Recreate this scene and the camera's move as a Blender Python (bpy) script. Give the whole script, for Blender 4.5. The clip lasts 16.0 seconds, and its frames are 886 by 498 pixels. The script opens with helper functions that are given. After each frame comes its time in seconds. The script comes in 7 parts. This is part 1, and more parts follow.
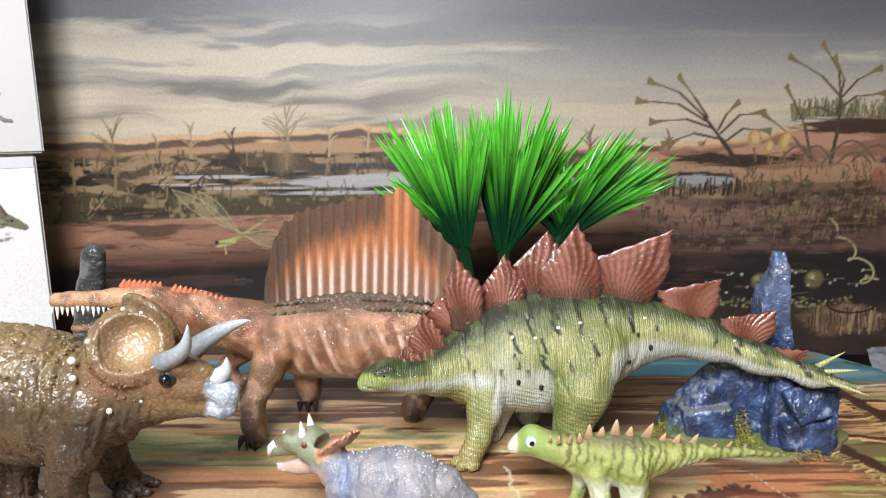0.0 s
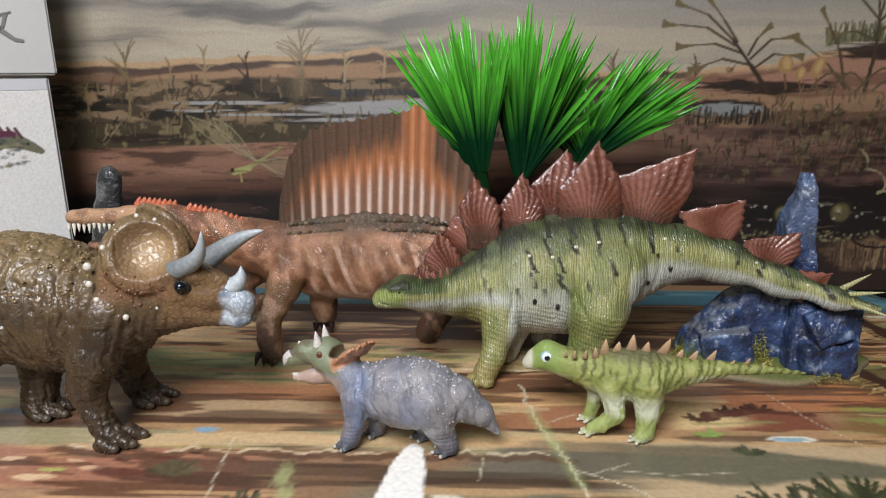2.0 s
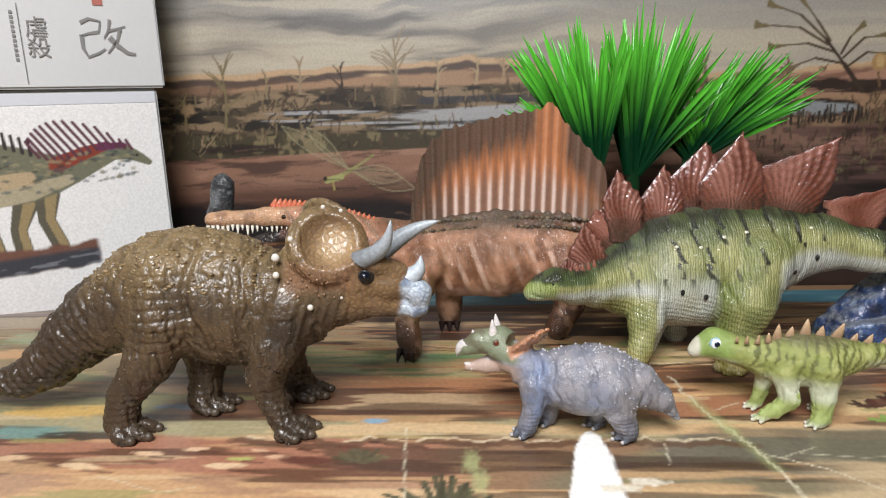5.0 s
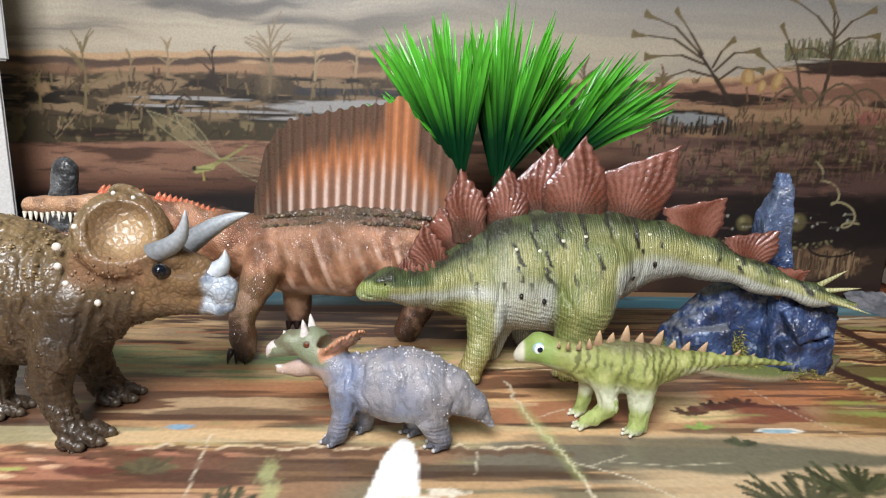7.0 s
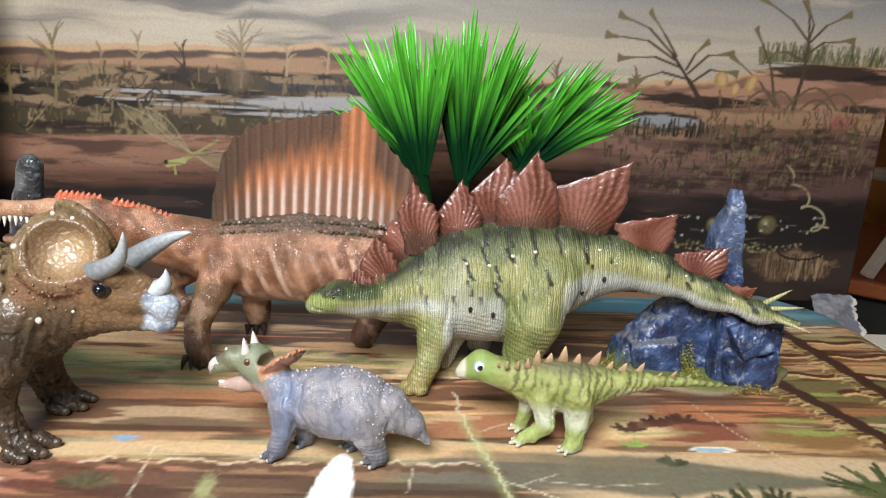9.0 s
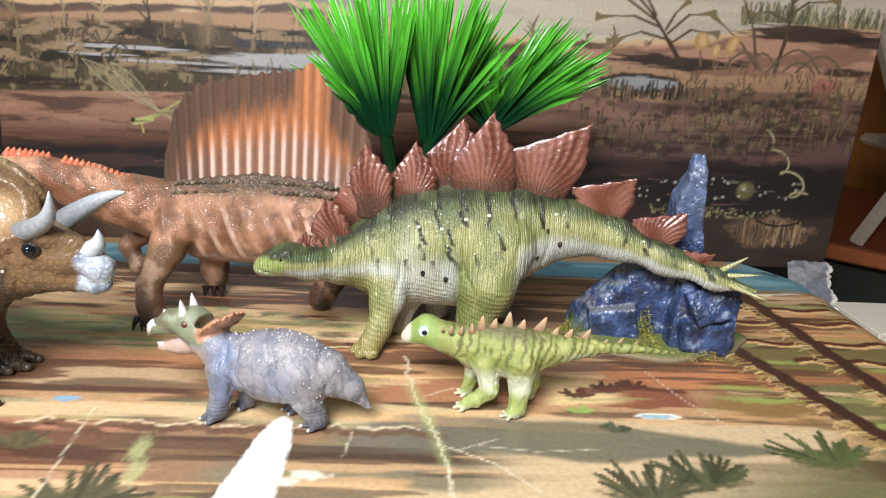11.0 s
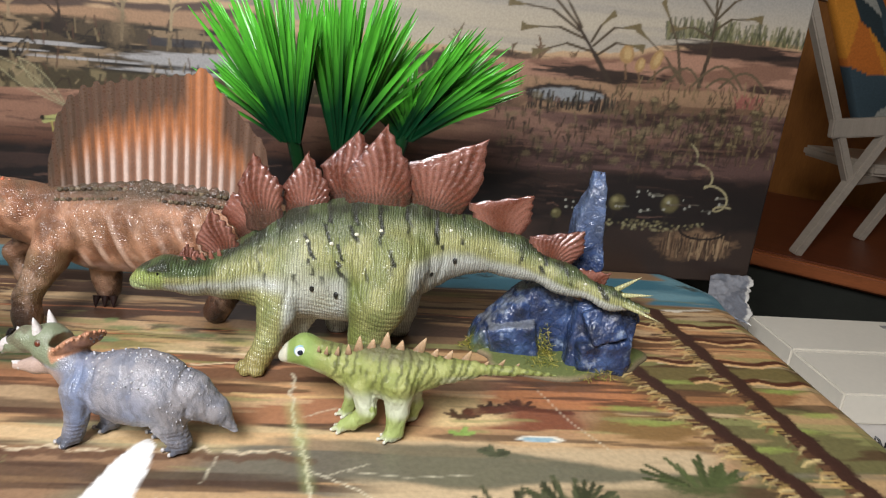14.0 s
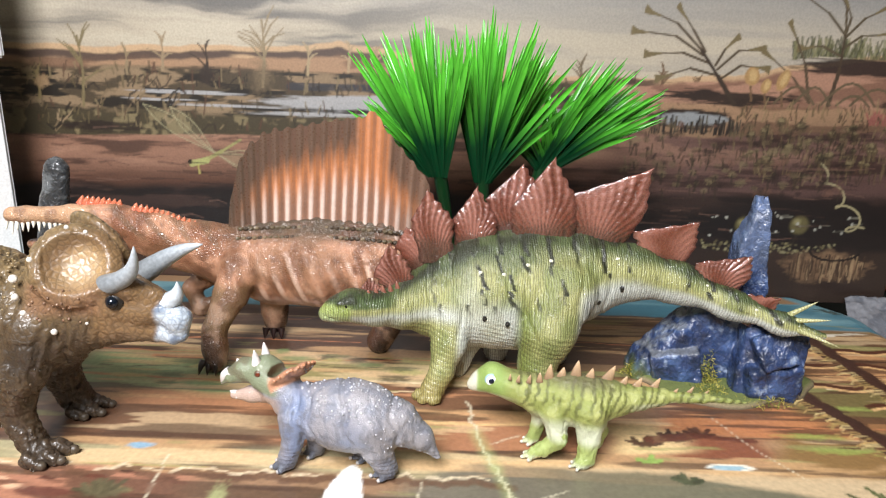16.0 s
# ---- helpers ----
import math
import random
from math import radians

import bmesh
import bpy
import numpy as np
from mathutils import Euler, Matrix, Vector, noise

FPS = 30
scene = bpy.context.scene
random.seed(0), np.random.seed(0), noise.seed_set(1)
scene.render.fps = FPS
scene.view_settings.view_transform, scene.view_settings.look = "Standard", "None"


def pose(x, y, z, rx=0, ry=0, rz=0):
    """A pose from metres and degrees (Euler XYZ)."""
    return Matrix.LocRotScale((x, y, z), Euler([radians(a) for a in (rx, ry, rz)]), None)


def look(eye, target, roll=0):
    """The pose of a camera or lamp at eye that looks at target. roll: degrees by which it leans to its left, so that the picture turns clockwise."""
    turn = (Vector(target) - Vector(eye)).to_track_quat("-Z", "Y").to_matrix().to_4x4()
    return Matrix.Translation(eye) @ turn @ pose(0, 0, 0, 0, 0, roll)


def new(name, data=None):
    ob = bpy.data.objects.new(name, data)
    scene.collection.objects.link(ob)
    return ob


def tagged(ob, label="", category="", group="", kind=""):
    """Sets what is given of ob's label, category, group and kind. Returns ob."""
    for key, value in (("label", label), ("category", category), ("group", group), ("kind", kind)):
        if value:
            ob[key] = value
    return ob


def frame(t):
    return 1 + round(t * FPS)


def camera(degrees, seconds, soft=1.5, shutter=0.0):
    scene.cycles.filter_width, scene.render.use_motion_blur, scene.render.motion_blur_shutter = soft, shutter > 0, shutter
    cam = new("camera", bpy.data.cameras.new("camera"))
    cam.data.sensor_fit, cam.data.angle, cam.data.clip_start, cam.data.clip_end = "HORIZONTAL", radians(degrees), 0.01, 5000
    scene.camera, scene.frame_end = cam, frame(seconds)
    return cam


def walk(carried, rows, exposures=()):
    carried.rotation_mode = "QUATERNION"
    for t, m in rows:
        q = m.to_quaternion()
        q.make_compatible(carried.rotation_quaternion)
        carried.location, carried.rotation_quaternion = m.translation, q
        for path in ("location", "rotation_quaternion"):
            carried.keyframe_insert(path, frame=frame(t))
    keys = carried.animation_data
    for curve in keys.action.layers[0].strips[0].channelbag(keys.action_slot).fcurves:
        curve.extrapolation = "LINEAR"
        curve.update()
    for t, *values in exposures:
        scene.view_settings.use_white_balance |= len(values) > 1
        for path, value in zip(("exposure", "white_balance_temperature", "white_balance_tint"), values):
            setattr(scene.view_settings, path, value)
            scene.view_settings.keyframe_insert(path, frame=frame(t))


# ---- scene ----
cam = camera(67.7, 16.0, soft=1.2)
PATH = [
    (0, (0.1377, 0.0783, 0.2306), (0.1203, 2.0455, -0.1300), -0.50),
    (0.5, (0.1572, 0.0933, 0.2271), (0.1874, 2.0291, -0.2750), 0.71),
    (1, (0.1675, 0.0987, 0.2140), (0.2011, 2.0260, -0.3192), 0.66),
    (1.5, (0.1600, 0.0957, 0.2020), (0.1419, 2.0202, -0.3419), -0.28),
    (2, (0.1380, 0.0813, 0.2090), (0.0690, 2.0123, -0.3071), -0.29),
    (2.5, (0.1070, 0.0681, 0.2154), (0.0084, 2.0071, -0.2649), -0.74),
    (3, (0.0587, 0.0617, 0.2125), (-0.1076, 1.9956, -0.2697), -1.36),
    (3.2, (0.0406, 0.0591, 0.2097), (-0.1395, 1.9973, -0.2495), -1.62),
    (5.3, (0.0498, 0.0703, 0.1936), (-0.0391, 2.0151, -0.2645), -0.98),
    (5.5, (0.0594, 0.0716, 0.1933), (-0.0010, 2.0147, -0.2762), -0.05),
    (6, (0.0833, 0.0761, 0.1906), (0.0801, 2.0194, -0.2825), 0.09),
    (6.5, (0.0924, 0.0819, 0.1880), (0.1261, 2.0240, -0.2883), 0.74),
    (7, (0.1115, 0.0873, 0.1880), (0.2034, 2.0326, -0.2674), 1.56),
    (7.5, (0.1327, 0.0899, 0.1900), (0.2642, 2.0304, -0.2761), 2.36),
    (8, (0.1379, 0.0887, 0.1932), (0.2791, 2.0264, -0.2818), 2.61),
    (8.2, (0.1355, 0.0872, 0.1976), (0.2568, 2.0255, -0.2803), 2.13),
    (10.3, (0.1629, 0.0879, 0.2292), (0.2341, 1.9892, -0.3873), 3.29),
    (10.5, (0.1646, 0.0880, 0.2242), (0.2394, 1.9888, -0.3935), 2.81),
    (11, (0.1760, 0.0936, 0.2154), (0.2766, 1.9870, -0.4212), 3.25),
    (11.5, (0.1877, 0.0946, 0.2209), (0.3002, 1.9953, -0.3913), 4.03),
    (12, (0.1998, 0.0961, 0.2229), (0.3278, 1.9942, -0.3943), 4.72),
    (12.5, (0.2119, 0.0968, 0.2245), (0.3784, 1.9933, -0.3883), 4.77),
    (13, (0.2203, 0.0997, 0.2247), (0.3960, 1.9907, -0.4025), 4.68),
    (13.5, (0.2248, 0.1009, 0.2243), (0.4123, 1.9900, -0.4052), 5.25),
    (14, (0.2268, 0.1041, 0.2263), (0.4242, 1.9910, -0.4066), 5.19),
    (14.5, (0.2219, 0.1020, 0.2253), (0.4059, 1.9945, -0.3948), 4.78),
    (15, (0.2087, 0.1075, 0.2168), (0.3769, 2.0022, -0.4011), 4.25),
    (15.5, (0.1867, 0.1001, 0.2220), (0.2741, 2.0103, -0.3641), 2.64),
    (16, (0.1543, 0.0956, 0.2282), (0.1597, 2.0133, -0.3397), 2.11),
]
EXPOSURE = [(0, -0.05), (0.5, -0.33), (1, 0.1), (1.5, -0.3), (2, -0.8), (2.5, -0.15), (3, -0.4), (5.5, -0.57), (6, -0.47), (6.5, -0.27), (7, -0.41), (8, -0.33), (10.5, -0.15), (11, -0.05), (12, 0.13), (12.5, 0.07), (13, -0.17), (14, -0.37), (14.5, -0.41), (15, -0.27), (15.5, 0.15), (16, 0.0)]
walk(cam, [(t, look(eye, target, roll)) for t, eye, target, roll in PATH], EXPOSURE)

# ---- world and light ----
world = bpy.data.worlds.new("room_air")
scene.world = world
world.use_nodes = True
world.node_tree.nodes["Background"].inputs[0].default_value = (1.0, 0.95, 0.88, 1)
world.node_tree.nodes["Background"].inputs[1].default_value = 0.085


def area_lamp(name, eye, target, size, power, colour):
    lamp = bpy.data.lights.new(name, "AREA")
    lamp.shape, lamp.size, lamp.size_y, lamp.energy, lamp.color = "RECTANGLE", size[0], size[1], power, colour
    ob = new(name, lamp)
    ob.matrix_world = look(eye, target)
    return ob


area_lamp("desk_lamp_light", (-0.10, -0.34, 0.90), (0.10, 0.5, 0.05), (0.55, 0.45), 37.0, (0.985, 0.985, 1.02))


# ---- numbers: noise, colour ----
def lin(r, g, b):
    """Linear colour from the usual 0 to 255 values."""
    return np.array([((c / 255 + 0.055) / 1.055) ** 2.4 if c > 10 else c / 255 / 12.92 for c in (r, g, b)])


def hashed(i, j, k, seed):
    n = (i * 374761393 + j * 668265263 + k * 2147483647 + seed * 144665) & 0xFFFFFFFF
    n = ((n ^ (n >> 13)) * 1274126177) & 0xFFFFFFFF
    return ((n ^ (n >> 16)) & 0xFFFF) / 65535.0


def value_noise(x, y, z, seed=0):
    xi, yi, zi = np.floor(x).astype(np.int64), np.floor(y).astype(np.int64), np.floor(z).astype(np.int64)
    u, v, w = x - xi, y - yi, z - zi
    u, v, w = u * u * (3 - 2 * u), v * v * (3 - 2 * v), w * w * (3 - 2 * w)
    total = 0
    for a in (0, 1):
        for b in (0, 1):
            for c in (0, 1):
                weight = (u if a else 1 - u) * (v if b else 1 - v) * (w if c else 1 - w)
                total = total + weight * hashed(xi + a, yi + b, zi + c, seed)
    return total


def fbm(x, y, z, seed=0, octaves=4):
    total, size, norm = 0, 1.0, 0
    for o in range(octaves):
        total = total + size * value_noise(x * 2**o, y * 2**o, z * 2**o, seed + o)
        norm += size
        size *= 0.5
    return total / norm


def step(a, b, x):
    t = np.clip((x - a) / (b - a), 0, 1)
    return t * t * (3 - 2 * t)


def mix(a, b, m):
    return a + (b - a) * np.asarray(m)[..., None]


# ---- materials ----
def nodes_of(name):
    m = bpy.data.materials.new(name)
    m.use_nodes = True
    return m, m.node_tree.nodes, m.node_tree.links, m.node_tree.nodes["Principled BSDF"]


def bump_from(n, l, b, height, strength, distance):
    bump = n.new("ShaderNodeBump")
    bump.inputs["Strength"].default_value, bump.inputs["Distance"].default_value = strength, distance
    l.new(height, bump.inputs["Height"])
    l.new(bump.outputs["Normal"], b.inputs["Normal"])
    l.new(bump.outputs["Normal"], b.inputs["Coat Normal"])
    return bump


def painted(name, rough=0.5, scales=0.0, grain=0.15, relief=0.0004, wrinkle=0.0, coat=0.0, speck=900, wash=0.0, ribs=0.0, pebble=1.0, deep=1.5):
    """Paint read from the mesh's own pigment, with grain, and scales and wrinkles as fine relief."""
    m, n, l, b = nodes_of(name)
    pig = n.new("ShaderNodeAttribute")
    pig.attribute_name = "paint"
    co = n.new("ShaderNodeTexCoord")
    noise_tex = n.new("ShaderNodeTexNoise")
    noise_tex.inputs["Scale"].default_value, noise_tex.inputs["Detail"].default_value = speck, 4
    l.new(co.outputs["Object"], noise_tex.inputs["Vector"])
    ramp = n.new("ShaderNodeMapRange")
    ramp.inputs[1].default_value, ramp.inputs[2].default_value = 0.3, 0.7
    ramp.inputs[3].default_value, ramp.inputs[4].default_value = 1 - grain, 1 + grain
    l.new(noise_tex.outputs[0], ramp.inputs[0])
    mul = n.new("ShaderNodeVectorMath")
    mul.operation = "SCALE"
    l.new(pig.outputs["Color"], mul.inputs[0])
    l.new(ramp.outputs[0], mul.inputs["Scale"])
    l.new(mul.outputs[0], b.inputs["Base Color"])
    b.inputs["Roughness"].default_value = rough
    b.inputs["Coat Weight"].default_value = coat
    b.inputs["Coat Roughness"].default_value = 0.12
    height = noise_tex.outputs[0]
    if scales:
        cells = n.new("ShaderNodeTexVoronoi")
        cells.feature = "DISTANCE_TO_EDGE"
        cells.inputs["Scale"].default_value = scales
        l.new(co.outputs["Object"], cells.inputs["Vector"])
        flat = n.new("ShaderNodeMapRange")
        flat.inputs[2].default_value = 0.35
        l.new(cells.outputs["Distance"], flat.inputs[0])
        add = n.new("ShaderNodeMath")
        add.operation = "MULTIPLY_ADD"
        add.inputs[1].default_value = 0.25
        l.new(noise_tex.outputs[0], add.inputs[0])
        soft_cells = n.new("ShaderNodeMath")
        soft_cells.operation = "MULTIPLY"
        soft_cells.inputs[1].default_value = pebble
        l.new(flat.outputs[0], soft_cells.inputs[0])
        l.new(soft_cells.outputs[0], add.inputs[2])
        height = add.outputs[0]
        if wrinkle:
            folds = n.new("ShaderNodeTexNoise")
            folds.inputs["Scale"].default_value, folds.inputs["Detail"].default_value = wrinkle, 3
            folds.inputs["Distortion"].default_value = 1.5
            l.new(co.outputs["Object"], folds.inputs["Vector"])
            add2 = n.new("ShaderNodeMath")
            add2.operation = "MULTIPLY_ADD"
            add2.inputs[1].default_value = deep
            l.new(folds.outputs[0], add2.inputs[0])
            l.new(height, add2.inputs[2])
            height = add2.outputs[0]
        worn = n.new("ShaderNodeMapRange")
        worn.inputs[3].default_value, worn.inputs[4].default_value = rough + 0.15, rough - 0.12
        l.new(flat.outputs[0], worn.inputs[0])
        l.new(worn.outputs[0], b.inputs["Roughness"])
    if scales and ribs:
        lines = n.new("ShaderNodeTexWave")
        lines.inputs["Scale"].default_value, lines.inputs["Distortion"].default_value = ribs, 7.0
        lines.inputs["Detail"].default_value, lines.inputs["Detail Scale"].default_value = 2.5, 0.55
        l.new(co.outputs["Object"], lines.inputs["Vector"])
        both = n.new("ShaderNodeMath")
        both.operation = "MULTIPLY_ADD"
        both.inputs[1].default_value = 0.45
        l.new(lines.outputs["Fac"], both.inputs[0])
        l.new(height, both.inputs[2])
        height = both.outputs[0]
    if scales and wash:
        groove = n.new("ShaderNodeMapRange")
        groove.inputs[1].default_value, groove.inputs[2].default_value = (0.05, 0.45) if ribs else (0.0, 0.5)
        groove.inputs[3].default_value, groove.inputs[4].default_value = 1 - wash, 1.0
        l.new(lines.outputs["Fac"] if ribs else flat.outputs[0], groove.inputs[0])
        dull = n.new("ShaderNodeVectorMath")
        dull.operation = "SCALE"
        l.new(mul.outputs[0], dull.inputs[0])
        l.new(groove.outputs[0], dull.inputs["Scale"])
        l.new(dull.outputs[0], b.inputs["Base Color"])
    if relief:
        bump_from(n, l, b, height, 1.0, relief)
    return m


def plain(name, colour, rough=0.6, grain=0.12, scale=60, relief=0.0, stretch=(1, 1, 1), metal=0.0):
    """One pigment with grain at two sizes."""
    m, n, l, b = nodes_of(name)
    co = n.new("ShaderNodeTexCoord")
    fit_map = n.new("ShaderNodeMapping")
    fit_map.inputs["Scale"].default_value = stretch
    l.new(co.outputs["Object"], fit_map.inputs["Vector"])
    big, small = n.new("ShaderNodeTexNoise"), n.new("ShaderNodeTexNoise")
    big.inputs["Scale"].default_value, small.inputs["Scale"].default_value = scale, scale * 9
    for tex in (big, small):
        tex.inputs["Detail"].default_value = 3
        l.new(fit_map.outputs[0], tex.inputs["Vector"])
    add = n.new("ShaderNodeMath")
    l.new(big.outputs[0], add.inputs[0])
    l.new(small.outputs[0], add.inputs[1])
    ramp = n.new("ShaderNodeMapRange")
    ramp.inputs[1].default_value, ramp.inputs[2].default_value = 0.6, 1.4
    ramp.inputs[3].default_value, ramp.inputs[4].default_value = 1 - grain, 1 + grain
    l.new(add.outputs[0], ramp.inputs[0])
    mul = n.new("ShaderNodeVectorMath")
    mul.operation = "SCALE"
    mul.inputs[0].default_value = tuple(colour)
    l.new(ramp.outputs[0], mul.inputs["Scale"])
    l.new(mul.outputs[0], b.inputs["Base Color"])
    b.inputs["Roughness"].default_value, b.inputs["Metallic"].default_value = rough, metal
    if relief:
        bump_from(n, l, b, small.outputs[0], 0.6, relief)
    return m


print_paper = painted("printed_paper", 0.42, grain=0.10, relief=0.00008, speck=420)
mat_paper = painted("printed_mat", 0.33, grain=0.12, relief=0.00015, speck=300)
skin_bronze = painted("bronze_brown_hide", 0.38, scales=300, grain=0.07, relief=0.00034, wrinkle=190, speck=260, wash=0.30, pebble=0.7, deep=1.0, coat=0.22)
skin_green = painted("green_scaly_hide", 0.36, scales=700, grain=0.08, relief=0.00035, wrinkle=140, wash=0.42, ribs=190, pebble=0.6, coat=0.35, speck=400)
skin_orange = painted("orange_scaly_hide", 0.33, scales=600, grain=0.10, relief=0.00032, wrinkle=200, wash=0.32, pebble=1.0, deep=1.2, coat=0.35, speck=350)
skin_sail = painted("orange_sail_hide", 0.32, scales=420, grain=0.07, relief=0.00012, wrinkle=180, wash=0.14, pebble=0.5, deep=1.2, speck=200, coat=0.35)
skin_grey = painted("grey_wrinkled_hide", 0.38, scales=800, grain=0.05, relief=0.00022, wrinkle=300, wash=0.16, pebble=0.6, deep=1.2, speck=350, coat=0.2)
skin_baby = painted("soft_green_hide", 0.42, scales=1100, grain=0.06, relief=0.00016, wrinkle=200, wash=0.14, speck=400, coat=0.15)
gloss_plate = painted("glossy_plate", 0.20, scales=380, grain=0.08, relief=0.00030, wrinkle=260, wash=0.10, speck=300, pebble=0.3, deep=1.6, coat=1.0)
horn_paint = painted("horn_paint", 0.4, grain=0.18, relief=0.0003, speck=500)
eye_gloss = painted("glossy_eye", 0.08, grain=0.02, relief=0)
rock_paint = painted("painted_rock", 0.30, scales=140, grain=0.12, relief=0.0006, wrinkle=220, speck=300, wash=0.25, pebble=0.6, deep=2.0, coat=0.4)
leaf_plastic = painted("green_plastic_leaf", 0.3, grain=0.08, relief=0, speck=200)
moss_fibre = painted("moss_fibre", 0.8, grain=0.2, relief=0)
white_card = plain("white_card", (0.60, 0.60, 0.59), 0.45, 0.03, 20, 0.00005)
ink_grey = plain("grey_ink", (0.22, 0.21, 0.20), 0.6, 0.1)
ink_red = plain("red_ink", (0.42, 0.14, 0.11), 0.6, 0.1)
wall_paint = plain("cream_wall_paint", (0.62, 0.56, 0.47), 0.8, 0.06, 3, 0.0004)
ceiling_paint = plain("white_ceiling_paint", (0.75, 0.73, 0.69), 0.85, 0.04, 3)
floor_wood = plain("dark_floor_wood", (0.06, 0.045, 0.035), 0.5, 0.3, 8, stretch=(1, 8, 1))
table_laminate = plain("pale_table_laminate", (0.5, 0.47, 0.43), 0.45, 0.06, 15)
panel_wood = plain("warm_panel_wood", (0.30, 0.115, 0.022), 0.45, 0.22, 6, 0.0002, (6, 6, 1))
bench_wood = plain("red_brown_bench_wood", (0.17, 0.045, 0.018), 0.4, 0.3, 7, 0.0002, (1, 7, 7))
dark_void = plain("dark_green_fill", (0.018, 0.02, 0.014), 0.8, 0.3, 30)
chair_wood = plain("pale_chair_wood", (0.42, 0.36, 0.29), 0.5, 0.12, 12, stretch=(1, 1, 6))
foam = plain("foam_board", (0.6, 0.6, 0.58), 0.7, 0.04, 40)


# ---- meshes ----
def part(name, data, material, parent=None, label=""):
    """Link a mesh or a bmesh as one object, under a thing if one is given."""
    if isinstance(data, bmesh.types.BMesh):
        mesh = bpy.data.meshes.new(name)
        data.normal_update()
        data.to_mesh(mesh)
        data.free()
    else:
        mesh = data
    if material and not mesh.materials:
        mesh.materials.append(material)
    ob = new(name, mesh)
    if parent:
        ob.parent = parent
    return tagged(ob, label)


def thing(name, place, label, category, group="", kind=""):
    ob = new(name)
    ob.location = place
    ob.empty_display_size = 0.02
    return tagged(ob, label, category, group, kind)


def box_bm(sx, sy, sz, at=(0, 0, 0), bevel=0.0, turn=None):
    bm = bmesh.new()
    bmesh.ops.create_cube(bm, size=1, matrix=Matrix.Translation(at) @ (turn or Matrix()) @ Matrix.Diagonal((sx, sy, sz, 1)))
    if bevel:
        bmesh.ops.bevel(bm, geom=bm.edges[:], offset=bevel, segments=2, affect="EDGES")
    return bm


class Clay:
    """A distance field that limbs are pressed into, then turned into one skin."""

    def __init__(self, low, high, cell):
        self.low, self.cell = np.array(low), cell
        self.n = np.ceil((np.array(high) - self.low) / cell).astype(int) + 1
        self.f = np.full(self.n, 0.05)

    def window(self, low, high):
        a = np.clip(np.floor((np.array(low) - self.low) / self.cell).astype(int), 0, self.n - 1)
        b = np.clip(np.ceil((np.array(high) - self.low) / self.cell).astype(int) + 1, 1, self.n)
        sl = tuple(slice(i, j) for i, j in zip(a, b))
        return sl, np.meshgrid(*[self.low[i] + self.cell * np.arange(a[i], b[i]) for i in range(3)], indexing="ij")

    def press(self, sl, d, k, cut=False):
        f = self.f[sl]
        if cut:
            h = np.clip(0.5 - 0.5 * (f + d) / k, 0, 1)
            self.f[sl] = f + (-d - f) * h + k * h * (1 - h)
        else:
            h = np.clip(0.5 + 0.5 * (f - d) / k, 0, 1)
            self.f[sl] = f + (d - f) * h - k * h * (1 - h)

    def limb(self, *points, k=0.008, squash=1.0):
        """A chain of tapering pieces; each point is x, y, z, radius."""
        for p, q in zip(points, points[1:]):
            a, b, ra, rb = np.array(p[:3], float), np.array(q[:3], float), p[3], q[3]
            r = max(ra, rb) * max(1, squash) + 2 * k
            sl, (x, y, z) = self.window(np.minimum(a, b) - r, np.maximum(a, b) + r)
            ba = b - a
            dx, dy, dz = x - a[0], y - a[1], z - a[2]
            h = np.clip((dx * ba[0] + dy * ba[1] + dz * ba[2]) / max(ba @ ba, 1e-12), 0, 1)
            d = np.sqrt((dx - h * ba[0]) ** 2 + ((dy - h * ba[1]) / squash) ** 2 + (dz - h * ba[2]) ** 2) - (ra + h * (rb - ra))
            self.press(sl, d, k)

    def hull(self, stations, k=0.004, power=2.0):
        """A trunk given by its side profile: x, underside, top, middle and half width of each section."""
        st = np.array(stations, float)
        low = np.array((st[0, 0], (st[:, 3] - st[:, 4]).min(), st[:, 1].min())) - 3 * k
        high = np.array((st[-1, 0], (st[:, 3] + st[:, 4]).max(), st[:, 2].max())) + 3 * k
        sl, (x, y, z) = self.window(low, high)
        a, b, mid, half = (np.interp(x, st[:, 0], st[:, i]) for i in (1, 2, 3, 4))
        tall = (b - a) / 2
        q = (np.abs((y - mid) / half) ** power + np.abs((z - (a + b) / 2) / tall) ** power + 1e-12) ** (1 / power)
        d = (q - 1) * np.minimum(half, tall)
        d = np.maximum(d, np.maximum(st[0, 0] - x, x - st[-1, 0]))
        self.press(sl, d, k)

    def disc(self, at, normal, radius, thick, k=0.003, cut=False):
        """A flattened ball that faces along a normal."""
        at, nn = np.array(at, float), np.array(normal, float)
        nn /= np.linalg.norm(nn)
        r = radius + 2 * k
        sl, (x, y, z) = self.window(at - r, at + r)
        dx, dy, dz = x - at[0], y - at[1], z - at[2]
        along = dx * nn[0] + dy * nn[1] + dz * nn[2]
        across = np.sqrt(np.maximum(dx * dx + dy * dy + dz * dz - along**2, 0))
        q = np.sqrt((across / radius) ** 2 + (along / thick) ** 2)
        g = np.sqrt((across / radius**2) ** 2 + (along / thick**2) ** 2) + 1e-9
        self.press(sl, q * (q - 1) / g, k, cut)

